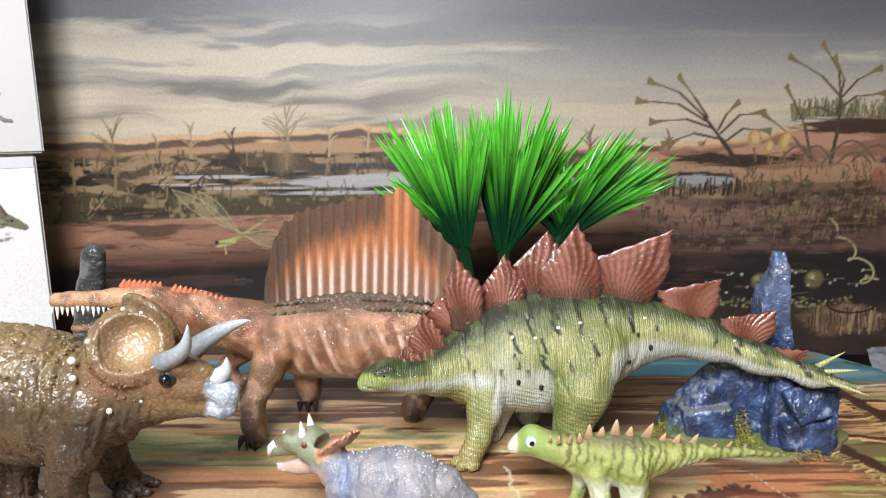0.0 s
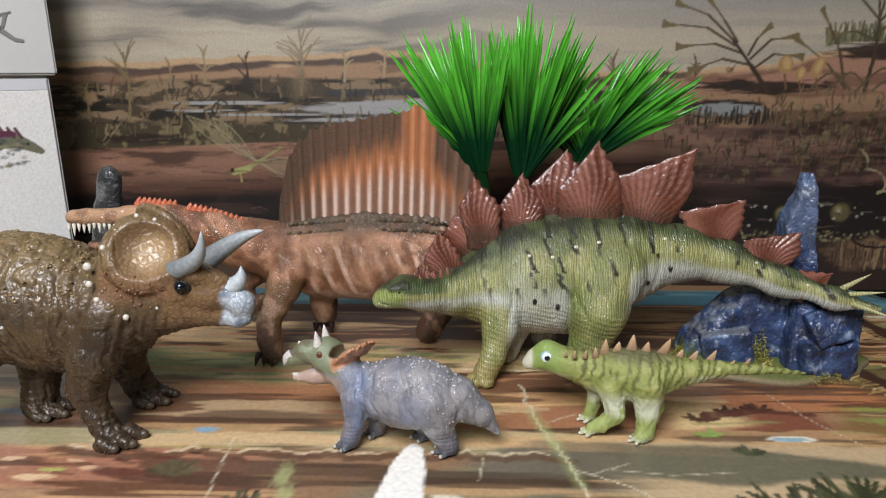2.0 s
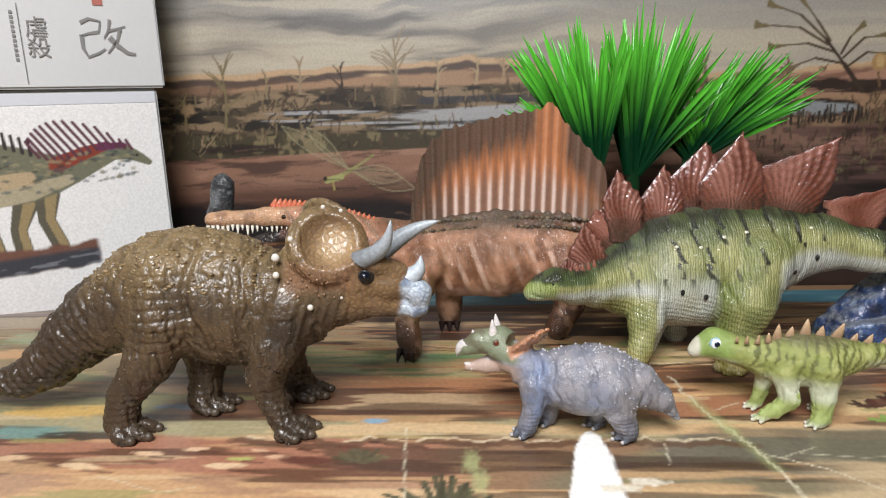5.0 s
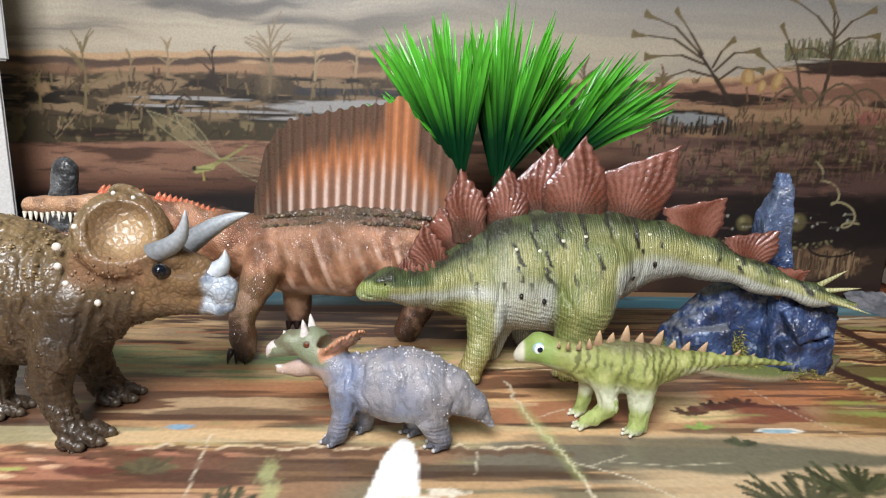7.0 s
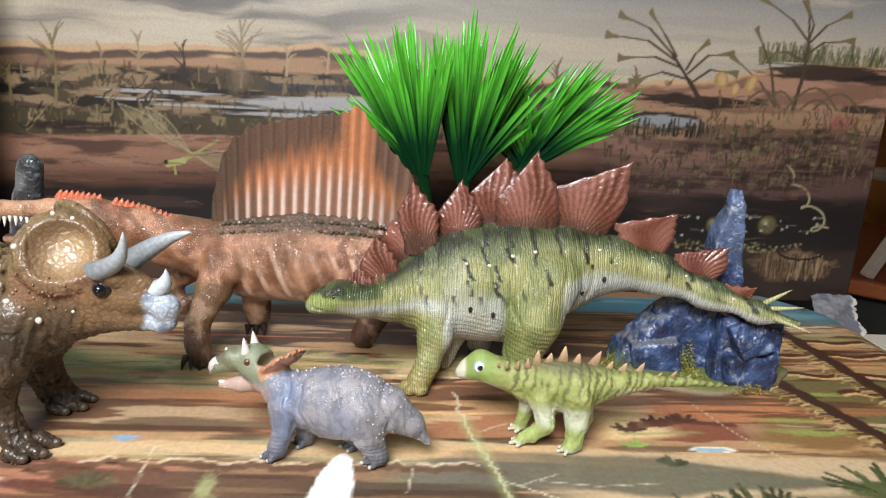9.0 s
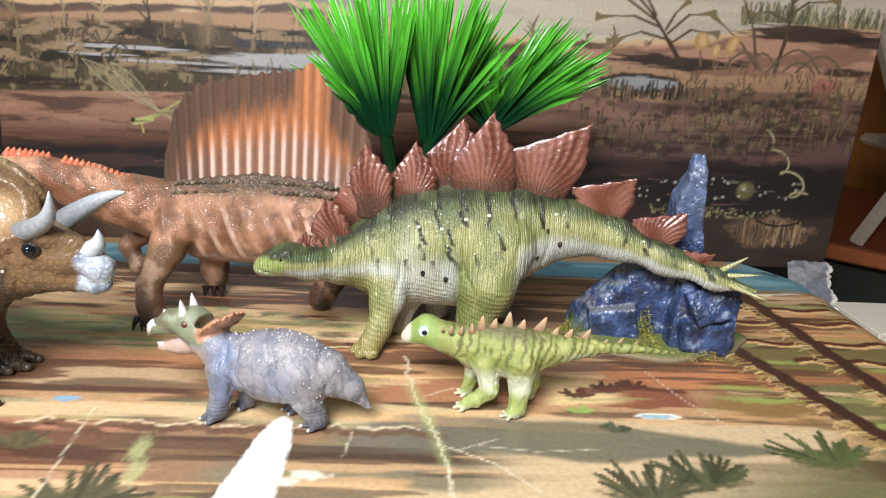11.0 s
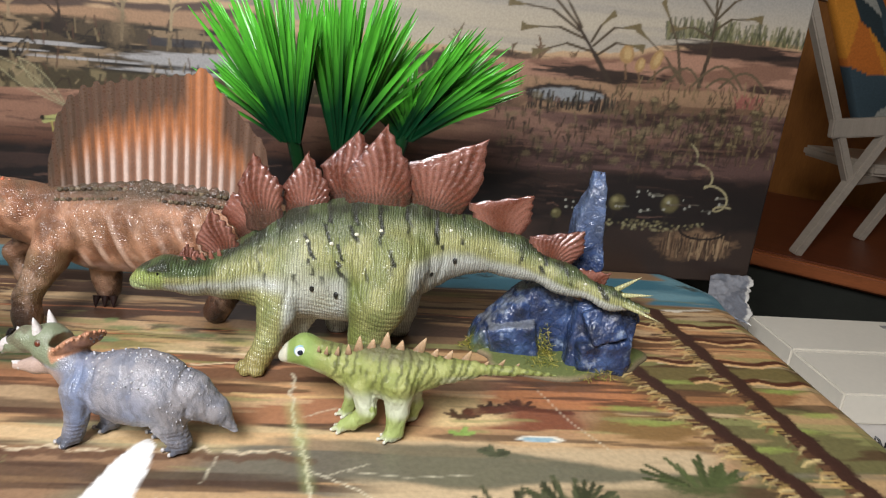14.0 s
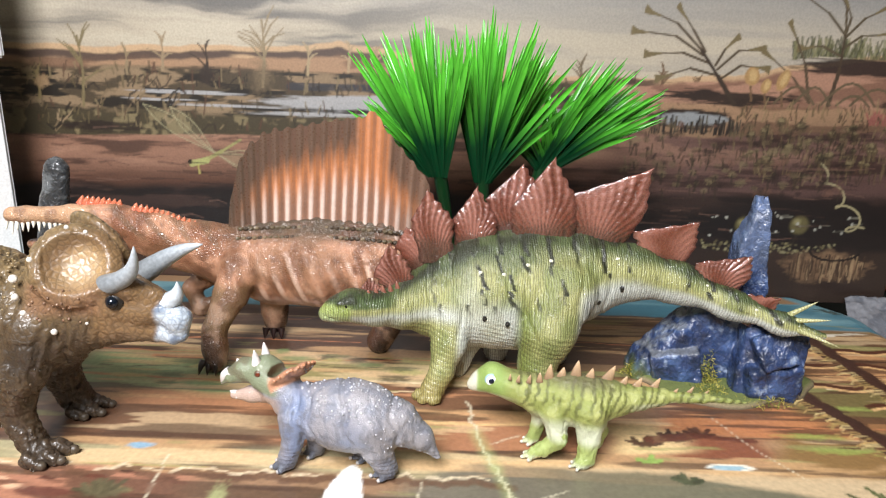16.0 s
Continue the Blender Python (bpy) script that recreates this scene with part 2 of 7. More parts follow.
    def block(self, at, half, turn=(0, 0, 0), edge=0.002, k=0.002, cut=False):
        at = np.array(at, float)
        r = float(np.linalg.norm(half)) + 2 * k
        sl, (x, y, z) = self.window(at - r, at + r)
        m = np.array(Euler([radians(a) for a in turn]).to_matrix()).T
        p = np.stack([x - at[0], y - at[1], z - at[2]], -1) @ m.T
        q = np.abs(p) - (np.array(half) - edge)
        d = np.linalg.norm(np.maximum(q, 0), axis=-1) + np.minimum(q.max(-1), 0) - edge
        self.press(sl, d, k, cut)

    def rough(self, amount, size, seed=0, octaves=3):
        g = np.meshgrid(*[self.low[i] + self.cell * np.arange(self.n[i]) for i in range(3)], indexing="ij")
        near = np.abs(self.f) < 0.012
        x, y, z = (c[near] / size for c in g)
        self.f[near] += amount * (fbm(x, y, z, seed, octaves) - 0.5) * 2

    def skin(self):
        f, inside = self.f, self.f < 0
        n = self.n
        corners = [(a, b, c) for a in (0, 1) for b in (0, 1) for c in (0, 1)]
        cut = lambda arr, c: arr[c[0]:n[0] - 1 + c[0], c[1]:n[1] - 1 + c[1], c[2]:n[2] - 1 + c[2]]
        count = sum(cut(inside, c).astype(np.int8) for c in corners)
        active = (count > 0) & (count < 8)
        idx = np.full(active.shape, -1, np.int64)
        cells = np.argwhere(active)
        idx[active] = np.arange(len(cells))
        total, hits = np.zeros((len(cells), 3)), np.zeros(len(cells))
        vals = {c: cut(f, c)[active] for c in corners}
        for c in corners:
            for ax in range(3):
                if c[ax] == 0:
                    e = tuple(1 if i == ax else v for i, v in enumerate(c))
                    fa, fb = vals[c], vals[e]
                    m = (fa < 0) != (fb < 0)
                    t = np.where(m, fa / np.where(m, fa - fb, 1), 0)
                    p = np.tile(np.array(c, float), (len(cells), 1))
                    p[:, ax] += t
                    total[m] += p[m]
                    hits[m] += 1
        verts = self.low + self.cell * (cells + total / hits[:, None])
        quads = []
        for ax in range(3):
            u, v = (ax + 1) % 3, (ax + 2) % 3
            sa, sb = [slice(None)] * 3, [slice(None)] * 3
            sa[ax], sb[ax] = slice(0, -1), slice(1, None)
            ia, ib = inside[tuple(sa)], inside[tuple(sb)]
            cross = np.argwhere(ia != ib)
            cross = cross[(cross[:, u] > 0) & (cross[:, v] > 0) & (cross[:, u] < n[u] - 1) & (cross[:, v] < n[v] - 1)]
            flip = ia[tuple(cross.T)]
            def at(du, dv):
                c = cross.copy()
                c[:, u] += du
                c[:, v] += dv
                return idx[tuple(c.T)]
            q = np.stack([at(-1, -1), at(0, -1), at(0, 0), at(-1, 0)], 1)
            q[~flip] = q[~flip][:, ::-1]
            quads.append(q)
        return verts, np.concatenate(quads)


def normals_of(v, f):
    f = np.asarray(f)
    n = np.cross(v[f[:, 2]] - v[f[:, 0]], v[f[:, 3]] - v[f[:, 1]])
    out = np.zeros_like(v)
    for k in range(4):
        np.add.at(out, f[:, k], n)
    return out / (np.linalg.norm(out, axis=1, keepdims=True) + 1e-12)


def folds(x, y, z, size, seed):
    """Sharp valleys between rounded folds, 0 to 1."""
    return np.abs(2 * fbm(x / size, y / size, z / size, seed, 3) - 1)


class Figure:
    """Collects pieces of one moulded thing: points, faces, pigment and material slots."""

    def __init__(self):
        self.v, self.f, self.c, self.m, self.count = [], [], [], [], 0

    def add(self, verts, faces, pigment, slot=0):
        verts = np.asarray(verts, float)
        pigment = np.asarray(pigment, float)
        if pigment.ndim == 1:
            pigment = np.tile(pigment, (len(verts), 1))
        self.v.append(verts)
        self.c.append(pigment)
        self.f += [tuple(int(i) + self.count for i in q) for q in faces]
        self.m += [slot] * len(faces)
        self.count += len(verts)

    def ball(self, at, radius, pigment, slot=0, squash=(1, 1, 1), rings=6):
        bm = bmesh.new()
        bmesh.ops.create_uvsphere(bm, u_segments=rings * 2, v_segments=rings, radius=1)
        v = np.array([p.co[:] for p in bm.verts]) * radius * np.array(squash) + np.array(at)
        f = [[p.index for p in q.verts] for q in bm.faces]
        bm.free()
        self.add(v, f, pigment, slot)

    def spike(self, base, tip, radius, pigment, slot=0, sides=7, bend=(0, 0, 0), tip_pigment=None, rings=5, flat=1.0):
        """A tapering horn, tooth or claw, bent at its middle."""
        base, tip, bend = np.array(base, float), np.array(tip, float), np.array(bend, float)
        axis = (tip - base) / np.linalg.norm(tip - base)
        side = np.cross(axis, (0.2, 1, 0.1))
        side /= np.linalg.norm(side)
        other = np.cross(axis, side)
        v, c = [], []
        for i in range(rings):
            t = i / (rings - 1)
            mid = base + (tip - base) * t + bend * math.sin(math.pi * t)
            r = radius * (1 - t) ** 0.75 + radius * 0.04
            for j in range(sides):
                a = 2 * math.pi * j / sides
                v.append(mid + r * (math.cos(a) * side + flat * math.sin(a) * other))
                c.append(np.array(pigment) * (1 - t) + np.array(pigment if tip_pigment is None else tip_pigment) * t)
        f = [(i * sides + j, i * sides + (j + 1) % sides, (i + 1) * sides + (j + 1) % sides, (i + 1) * sides + j) for i in range(rings - 1) for j in range(sides)]
        f.append(tuple((rings - 1) * sides + j for j in range(sides)))
        self.add(v, f, c, slot)

    def done(self, name, materials, base, label, category="", group="", smooth=True, parent=None):
        v, c = np.concatenate(self.v) - np.array(base), np.concatenate(self.c)
        mesh = bpy.data.meshes.new(name)
        mesh.from_pydata(v.tolist(), [], self.f)
        for m in materials:
            mesh.materials.append(m)
        mesh.polygons.foreach_set("material_index", self.m)
        mesh.polygons.foreach_set("use_smooth", [smooth] * len(self.f))
        attr = mesh.attributes.new("paint", "FLOAT_COLOR", "POINT")
        attr.data.foreach_set("color", np.concatenate([np.clip(c, 0, 1), np.ones((len(c), 1))], 1).astype(np.float32).ravel())
        mesh.update()
        ob = new(name, mesh)
        ob.location = base
        if parent:
            ob.parent = parent
            ob.location = Vector(base) - parent.location
        return tagged(ob, label, category, group)


def paler(c, amount):
    """Less saturated ink."""
    grey = c @ np.array((0.30, 0.59, 0.11))
    return c + (grey[..., None] - c) * amount


class Canvas:
    """A flat print on a grid of points: u across, v up (or away)."""

    def __init__(self, u0, u1, v0, v1, cell):
        self.nu, self.nv = int((u1 - u0) / cell) + 1, int((v1 - v0) / cell) + 1
        self.u0, self.v0, self.cell = u0, v0, cell
        self.u, self.v = np.meshgrid(np.linspace(u0, u1, self.nu), np.linspace(v0, v1, self.nv), indexing="ij")
        self.c = np.zeros((self.nu, self.nv, 3))

    def lay(self, mask, colour):
        self.c = mix(self.c, np.asarray(colour, float), np.clip(mask, 0, 1))

    def win(self, a, b, c, d):
        i0, i1 = int((a - self.u0) / self.cell) - 1, int((b - self.u0) / self.cell) + 3
        j0, j1 = int((c - self.v0) / self.cell) - 1, int((d - self.v0) / self.cell) + 3
        return slice(max(i0, 0), max(i1, 0)), slice(max(j0, 0), max(j1, 0))

    def stroke(self, points, width, colour, taper=True, strength=1.0, soft=0.6):
        """A brush stroke along a line of points."""
        colour = np.asarray(colour, float)
        total = len(points) - 1
        for i, (p, q) in enumerate(zip(points, points[1:])):
            w = width * ((1 - 0.75 * i / total) if taper else 1)
            r = w + 2 * self.cell
            sl = self.win(min(p[0], q[0]) - r, max(p[0], q[0]) + r, min(p[1], q[1]) - r, max(p[1], q[1]) + r)
            u, v = self.u[sl], self.v[sl]
            if not u.size:
                continue
            bu, bv = q[0] - p[0], q[1] - p[1]
            h = np.clip(((u - p[0]) * bu + (v - p[1]) * bv) / max(bu * bu + bv * bv, 1e-12), 0, 1)
            d = np.hypot(u - p[0] - h * bu, v - p[1] - h * bv)
            m = np.clip((w - d) / (soft * self.cell) + 0.5, 0, 1) * strength
            self.c[sl] = mix(self.c[sl], colour, m)

    def spot(self, u0, v0, ru, rv, colour, strength=1.0, edge=0.25, ragged=0.0, seed=0, turn=0.0):
        r = max(ru, rv) * (1.2 + ragged)
        sl = self.win(u0 - r, u0 + r, v0 - r, v0 + r)
        u, v = self.u[sl] - u0, self.v[sl] - v0
        if not u.size:
            return
        a = radians(turn)
        u, v = u * math.cos(a) + v * math.sin(a), v * math.cos(a) - u * math.sin(a)
        d = np.hypot(u / ru, v / rv)
        if ragged:
            d = d + ragged * (fbm(u / ru * 4, v / rv * 4, 0 * u, seed) - 0.5) * 2
        self.c[sl] = mix(self.c[sl], np.asarray(colour, float), np.clip((1 - d) / edge, 0, 1) * strength)

    def mesh(self, name, place, material, thick):
        """The printed sheet, with place(u, v) giving its points, and a back."""
        p = np.stack(place(self.u, self.v), -1).reshape(-1, 3)
        n = self.nu * self.nv
        i = np.arange(n).reshape(self.nu, self.nv)
        q = np.stack([i[:-1, :-1], i[1:, :-1], i[1:, 1:], i[:-1, 1:]], -1).reshape(-1, 4)
        rim = np.concatenate([i[:, 0], i[-1, 1:], i[::-1, -1][1:], i[0, ::-1][1:-1]])
        k = len(rim)
        low = p[rim] + np.array(thick)
        verts = np.concatenate([p, low])
        j = np.arange(k)
        side = np.stack([rim[j], n + j, n + (j + 1) % k, rim[(j + 1) % k]], 1)
        mesh = bpy.data.meshes.new(name)
        faces = np.concatenate([q, side]).tolist()
        mesh.from_pydata(verts.tolist(), [], faces)
        mesh.materials.append(material)
        col = np.concatenate([self.c.reshape(-1, 3), self.c.reshape(-1, 3)[rim]])
        attr = mesh.attributes.new("paint", "FLOAT_COLOR", "POINT")
        attr.data.foreach_set("color", np.concatenate([np.clip(col, 0, 1), np.ones((len(col), 1))], 1).astype(np.float32).ravel())
        mesh.polygons.foreach_set("use_smooth", [True] * len(faces))
        mesh.update()
        return mesh


# ---- the room round the table ----
def slab(name, low, high, material, label, category):
    low, high = Vector(low), Vector(high)
    s = high - low
    ob = part(name, box_bm(*s, at=(0, 0, s.z / 2)), material)
    ob.location = ((low.x + high.x) / 2, (low.y + high.y) / 2, low.z)
    return tagged(ob, label, category, kind="structure")


slab("floor", (-1.6, -1.5, -0.80), (3.3, 3.3, -0.75), floor_wood, "dark wooden floor of the room", "floor")
slab("ceiling", (-1.6, -1.5, 1.75), (3.3, 3.3, 1.80), ceiling_paint, "plain white painted ceiling", "ceiling")
slab("wall_west", (-1.7, -1.6, -0.75), (-1.6, 3.4, 1.75), wall_paint, "plain cream painted wall", "wall")
slab("wall_east", (3.3, -1.6, -0.75), (3.4, 3.4, 1.75), wall_paint, "plain cream painted wall", "wall")
slab("wall_south", (-1.6, -1.6, -0.75), (3.3, -1.5, 1.75), wall_paint, "plain cream painted wall", "wall")
slab("wall_north", (-1.6, 3.3, -0.75), (3.3, 3.4, 1.75), wall_paint, "plain cream painted wall", "wall")

# ---- table, board and printed mat ----
table = thing("table", (0.0, 0.38, -0.75), "pale laminate table carrying the whole display", "table")
part("tabletop", box_bm(1.9, 0.96, 0.03, (0, 0, 0.64), 0.004), table_laminate, table)
for sx in (-0.88, 0.88):
    for sy in (-0.42, 0.42):
        part("leg", box_bm(0.05, 0.05, 0.625, (sx, sy, 0.3125), 0.004), table_laminate, table)
board = part("foam_board", box_bm(1.30, 0.62, 0.088, (0, 0, 0.044), 0.003), foam)
board.location = (-0.10, 0.335, -0.095)
tagged(board, "thick white foam board under the printed mat", "board")

BEND = 0.64
mat_edge = 0.556


def mat_height(u, v):
    z = -0.19 * np.maximum(v - BEND, 0) + 0.0006 * (fbm(u * 9, v * 9, 0 * u, 5) - 0.5)
    return z - 0.10 * np.maximum(u - 0.545, 0) * 3


def paint_mat():
    c = Canvas(-0.56, mat_edge, 0.25, 0.845, 0.0015)
    u, v = c.u, c.v
    rnd = random.Random(71)
    wob = v + 0.020 * (fbm(u * 5, v * 9, 0 * u, 11) - 0.5) + 0.010 * (fbm(u * 22, v * 40, 0 * u, 12) - 0.5)
    streak = fbm(u * 9, v * 90, 0 * u, 13, 5)

    def zone(y0, y1, x0, x1, colour, strength=1.0, soft=0.003):
        wx = u + 0.05 * (fbm(u * 6, v * 30, 0 * u, int(y0 * 977 + x0 * 311) % 97) - 0.5)
        m = step(y0 - soft, y0 + soft, wob) * step(y1 + soft, y1 - soft, wob) * step(x0 - 0.012, x0 + 0.012, wx) * step(x1 + 0.012, x1 - 0.012, wx)
        c.lay(m * strength, lin(*colour))

    c.c[:] = lin(182, 142, 98)
    zone(0.20, 0.375, -0.6, 0.05, (178, 136, 100))
    zone(0.375, 0.420, -0.6, 0.06, (172, 116, 86))
    zone(0.36, 0.417, 0.03, 0.18, (146, 112, 80))
    zone(0.34, 0.398, 0.08, 0.24, (128, 116, 88))
    zone(0.20, 0.366, 0.10, 0.30, (196, 172, 128))
    zone(0.376, 0.420, 0.15, 0.30, (112, 104, 88))
    zone(0.415, 0.439, -0.30, 0.16, (166, 154, 112))
    zone(0.420, 0.440, 0.14, 0.44, (200, 172, 124))
    zone(0.439, 0.480, -0.30, -0.15, (138, 132, 84))
    # brown print, with part of the large figure's shadow painted into it
    zone(0.437, 0.480, -0.15, 0.06, (112, 78, 54))
    zone(0.439, 0.478, 0.05, 0.26, (168, 112, 74))
    zone(0.437, 0.470, 0.25, 0.36, (138, 80, 50))
    zone(0.445, 0.475, 0.255, 0.305, (218, 186, 126))
    zone(0.476, 0.520, -0.05, 0.27, (188, 130, 86))
    zone(0.470, 0.512, 0.30, 0.44, (190, 122, 68))
    zone(0.430, 0.470, 0.36, 0.44, (140, 106, 56))
    zone(0.48, 0.62, -0.56, -0.10, (150, 128, 88))
    zone(0.50, 0.556, -0.11, 0.035, (138, 164, 108))
    zone(0.523, 0.566, 0.03, 0.20, (146, 134, 78))
    zone(0.512, 0.56, 0.20, 0.42, (132, 96, 58))
    zone(0.558, 0.630, -0.10, 0.40, (80, 58, 44))
    zone(0.625, 0.672, -0.56, 0.42, (122, 92, 74))
    zone(0.655, 0.700, -0.56, 0.47, (104, 80, 58))
    zone(0.545, 0.66, 0.41, 0.60, (186, 134, 82))
    zone(0.498, 0.545, 0.41, 0.60, (114, 100, 54))
    zone(0.480, 0.500, 0.42, 0.60, (150, 104, 60))
    zone(0.20, 0.482, 0.44, 0.60, (112, 106, 62))
    zone(0.600, 0.66, 0.41, 0.60, (132, 104, 66), 0.8)
    # the grey tongue of shade-coloured ground and the pale sand round it
    tongue = step(0.005, 0.0, np.abs(wob - (0.4095 - 0.012 * (u - 0.25))) - np.clip(0.015 * (0.39 - u) / 0.10, 0, 0.014)) * step(0.16, 0.19, u)
    sand = step(0.20, 0.25, u + 0.03 * (streak - 0.5)) * step(0.44, 0.42, u) * step(0.432, 0.428, wob)
    c.lay(sand, lin(198, 172, 130))
    c.lay(tongue, lin(112, 108, 84))
    c.lay(tongue * step(0.28, 0.20, u) * 0.6, lin(104, 94, 86))
    low_green = step(0.31, 0.45, u + (0.392 - v) * 1.4) * step(0.402, 0.394, wob)
    c.lay(low_green, lin(108, 104, 66))
    # river
    river = step(0.688, 0.694, wob) * step(0.80, 0.79, wob)
    side = step(0.0, 0.010, u - 0.530 + 0.55 * np.maximum(0.76 - v, 0)) * step(0.655, 0.665, v)
    water = mix(np.tile(lin(70, 138, 158), u.shape + (1,)), lin(122, 178, 190), step(0.45, 0.7, fbm(u * 12, v * 30, 0 * u, 17)))
    c.c = mix(c.c, water, np.clip(river + side, 0, 1))
    # streaks that follow the bands
    for seed, (lo, hi), colour, strength in ((21, (0.58, 0.64), (82, 54, 38), 0.75), (22, (0.60, 0.66), (214, 168, 112), 0.6), (23, (0.65, 0.69), (224, 192, 142), 0.5), (24, (0.62, 0.67), (70, 50, 38), 0.7), (25, (0.66, 0.69), (150, 150, 84), 0.6)):
        s = fbm(u * 7 + seed, v * 75, 0 * u, seed, 4)
        c.lay(step(lo, hi, s) * strength * (wob < 0.686) * (1 - 0.75 * sand) * (1 - 0.5 * tongue), lin(*colour))
    # fine contour lines of cream and dark brown
    for i in range(46):
        y0, x0 = rnd.uniform(0.435, 0.66), rnd.uniform(-0.5, 0.48)
        length = rnd.uniform(0.05, 0.22)
        ph, amp = rnd.uniform(0, 6), rnd.uniform(0.001, 0.004)
        pts = [(x0 + length * k / 14, y0 + amp * math.sin(ph + 4 * k / 14) + 0.0012 * rnd.uniform(-1, 1)) for k in range(15)]
        c.stroke(pts, rnd.uniform(0.0007, 0.0019), lin(*rnd.choice(((224, 184, 120), (232, 206, 160), (70, 46, 34), (88, 58, 40), (196, 120, 70)))), strength=0.85)
    for y0, x0, x1 in ((0.579, 0.42, 0.545), (0.542, 0.42, 0.55), (0.512, 0.46, 0.55), (0.606, 0.44, 0.54)):
        pts = [(x0 + (x1 - x0) * k / 16, y0 + 0.003 * math.sin(k * 0.9) + 0.001 * rnd.uniform(-1, 1)) for k in range(17)]
        c.stroke(pts, 0.0032, lin(84, 46, 30), taper=False)
        c.stroke([(p[0], p[1] - 0.004) for p in pts], 0.0016, lin(226, 176, 110), taper=False, strength=0.8)
    # pale ragged rim of the near bank
    rim = [(-0.10 + 0.0042 * k, 0.414 + 0.0022 * math.sin(k * 0.7) + 0.0022 * rnd.uniform(-1, 1)) for k in range(72)]
    c.stroke([(p[0], p[1] - 0.0045) for p in rim], 0.003, lin(100, 70, 50), taper=False, strength=0.55)
    for k in range(0, 70, 2):
        if rnd.random() < 0.6:
            c.stroke(rim[k:k + 3], rnd.uniform(0.0006, 0.0016), lin(228, 208, 170), strength=0.6)
    # green bank and its blotches
    for i in range(16):
        c.spot(rnd.uniform(-0.09, 0.03), rnd.uniform(0.505, 0.55), rnd.uniform(0.008, 0.03), rnd.uniform(0.002, 0.006), lin(*rnd.choice(((112, 152, 98), (160, 184, 126), (94, 116, 74), (190, 178, 110)))), 0.85, 0.5, 0.4, i)
    for i in range(22):
        c.spot(rnd.uniform(0.03, 0.24), rnd.uniform(0.525, 0.572), rnd.uniform(0.006, 0.02), rnd.uniform(0.003, 0.006), lin(*rnd.choice(((104, 106, 66), (82, 74, 52), (170, 160, 90), (120, 140, 84)))), 0.8, 0.5, 0.4, i + 30)
    # the far left corner: yellow, green and blue-green patches
    for x0, y0, rx, ry, colour in ((-0.225, 0.448, 0.045, 0.010, (206, 164, 72)), (-0.235, 0.421, 0.045, 0.008, (112, 150, 140)), (-0.19, 0.417, 0.035, 0.006, (70, 62, 50)), (-0.148, 0.455, 0.022, 0.005, (104, 126, 142)),
                                  (-0.32, 0.545, 0.06, 0.012, (206, 158, 104)), (-0.27, 0.50, 0.05, 0.012, (120, 124, 84)), (-0.34, 0.48, 0.05, 0.02, (118, 128, 84)), (-0.30, 0.58, 0.07, 0.016, (158, 166, 128)), (-0.36, 0.62, 0.09, 0.02, (170, 150, 120)), (-0.40, 0.43, 0.06, 0.014, (120, 128, 92))):
        c.spot(x0, y0, rx, ry, lin(*colour), 0.95, 0.35, 0.5, int(abs(x0) * 991))
    # fallen leaves on the near bank
    for x0, y0, w, colour in ((-0.143, 0.397, 0.011, (222, 182, 140)), (-0.094, 0.385, 0.013, (226, 190, 146)), (-0.067, 0.394, 0.009, (222, 176, 136)), (-0.088, 0.392, 0.009, (178, 176, 92)), (-0.051, 0.391, 0.018, (108, 64, 50)), (-0.016, 0.395, 0.012, (128, 116, 74)), (-0.015, 0.411, 0.004, (58, 34, 26)),
                              (-0.175, 0.384, 0.014, (224, 190, 144)), (-0.117, 0.402, 0.009, (220, 180, 140)), (-0.08, 0.401, 0.007, (214, 168, 130)), (-0.03, 0.405, 0.008, (104, 62, 46)), (0.01, 0.405, 0.007, (100, 66, 48)), (-0.22, 0.392, 0.012, (214, 176, 132)), (-0.26, 0.38, 0.014, (206, 170, 126)), (-0.055, 0.402, 0.006, (96, 58, 44))):
        c.spot(x0, y0, w, w * 0.26, lin(*colour), 1, 0.3, 0.25, int(y0 * 9999), rnd.uniform(-8, 4))
        c.stroke([(x0 + 0.3 * w, y0 - 0.3 * w), (x0 + 1.5 * w, y0 - 0.45 * w)], 0.0011, lin(104, 66, 50), strength=0.7)
    # spiky shrubs
    for x0, y0, h, n, colour in ((0.412, 0.395, 0.024, 26, (74, 84, 44)), (0.334, 0.374, 0.022, 26, (66, 70, 42)), (0.30, 0.362, 0.024, 20, (70, 70, 46)), (0.028, 0.350, 0.024, 24, (78, 76, 52)), (-0.02, 0.392, 0.012, 12, (92, 84, 58)), (0.305, 0.462, 0.010, 14, (76, 50, 34)), (0.285, 0.455, 0.008, 12, (80, 54, 34)), (0.325, 0.468, 0.008, 12, (92, 56, 36)), (0.30, 0.418, 0.007, 16, (70, 74, 50)), (0.283, 0.437, 0.006, 8, (128, 158, 64)), (0.56, 0.40, 0.02, 16, (80, 84, 44))):
        c.spot(x0, y0, h * 1.1, h * 0.45, lin(*colour), 0.9, 0.4, 0.5, int(x0 * 7777) % 89)
        for k in range(n):
            a = radians(rnd.uniform(8, 172))
            L = h * rnd.uniform(0.6, 1.25)
            c.stroke([(x0 + h * 0.7 * math.cos(a) * 0.6, y0), (x0 + (0.5 * h + L) * math.cos(a) * 0.8, y0 + L * math.sin(a))], 0.0014, lin(*colour) * rnd.uniform(0.7, 1.5))
    c.stroke([(0.29, 0.461), (0.32, 0.467), (0.356, 0.463)], 0.004, lin(104, 56, 36), strength=0.85)
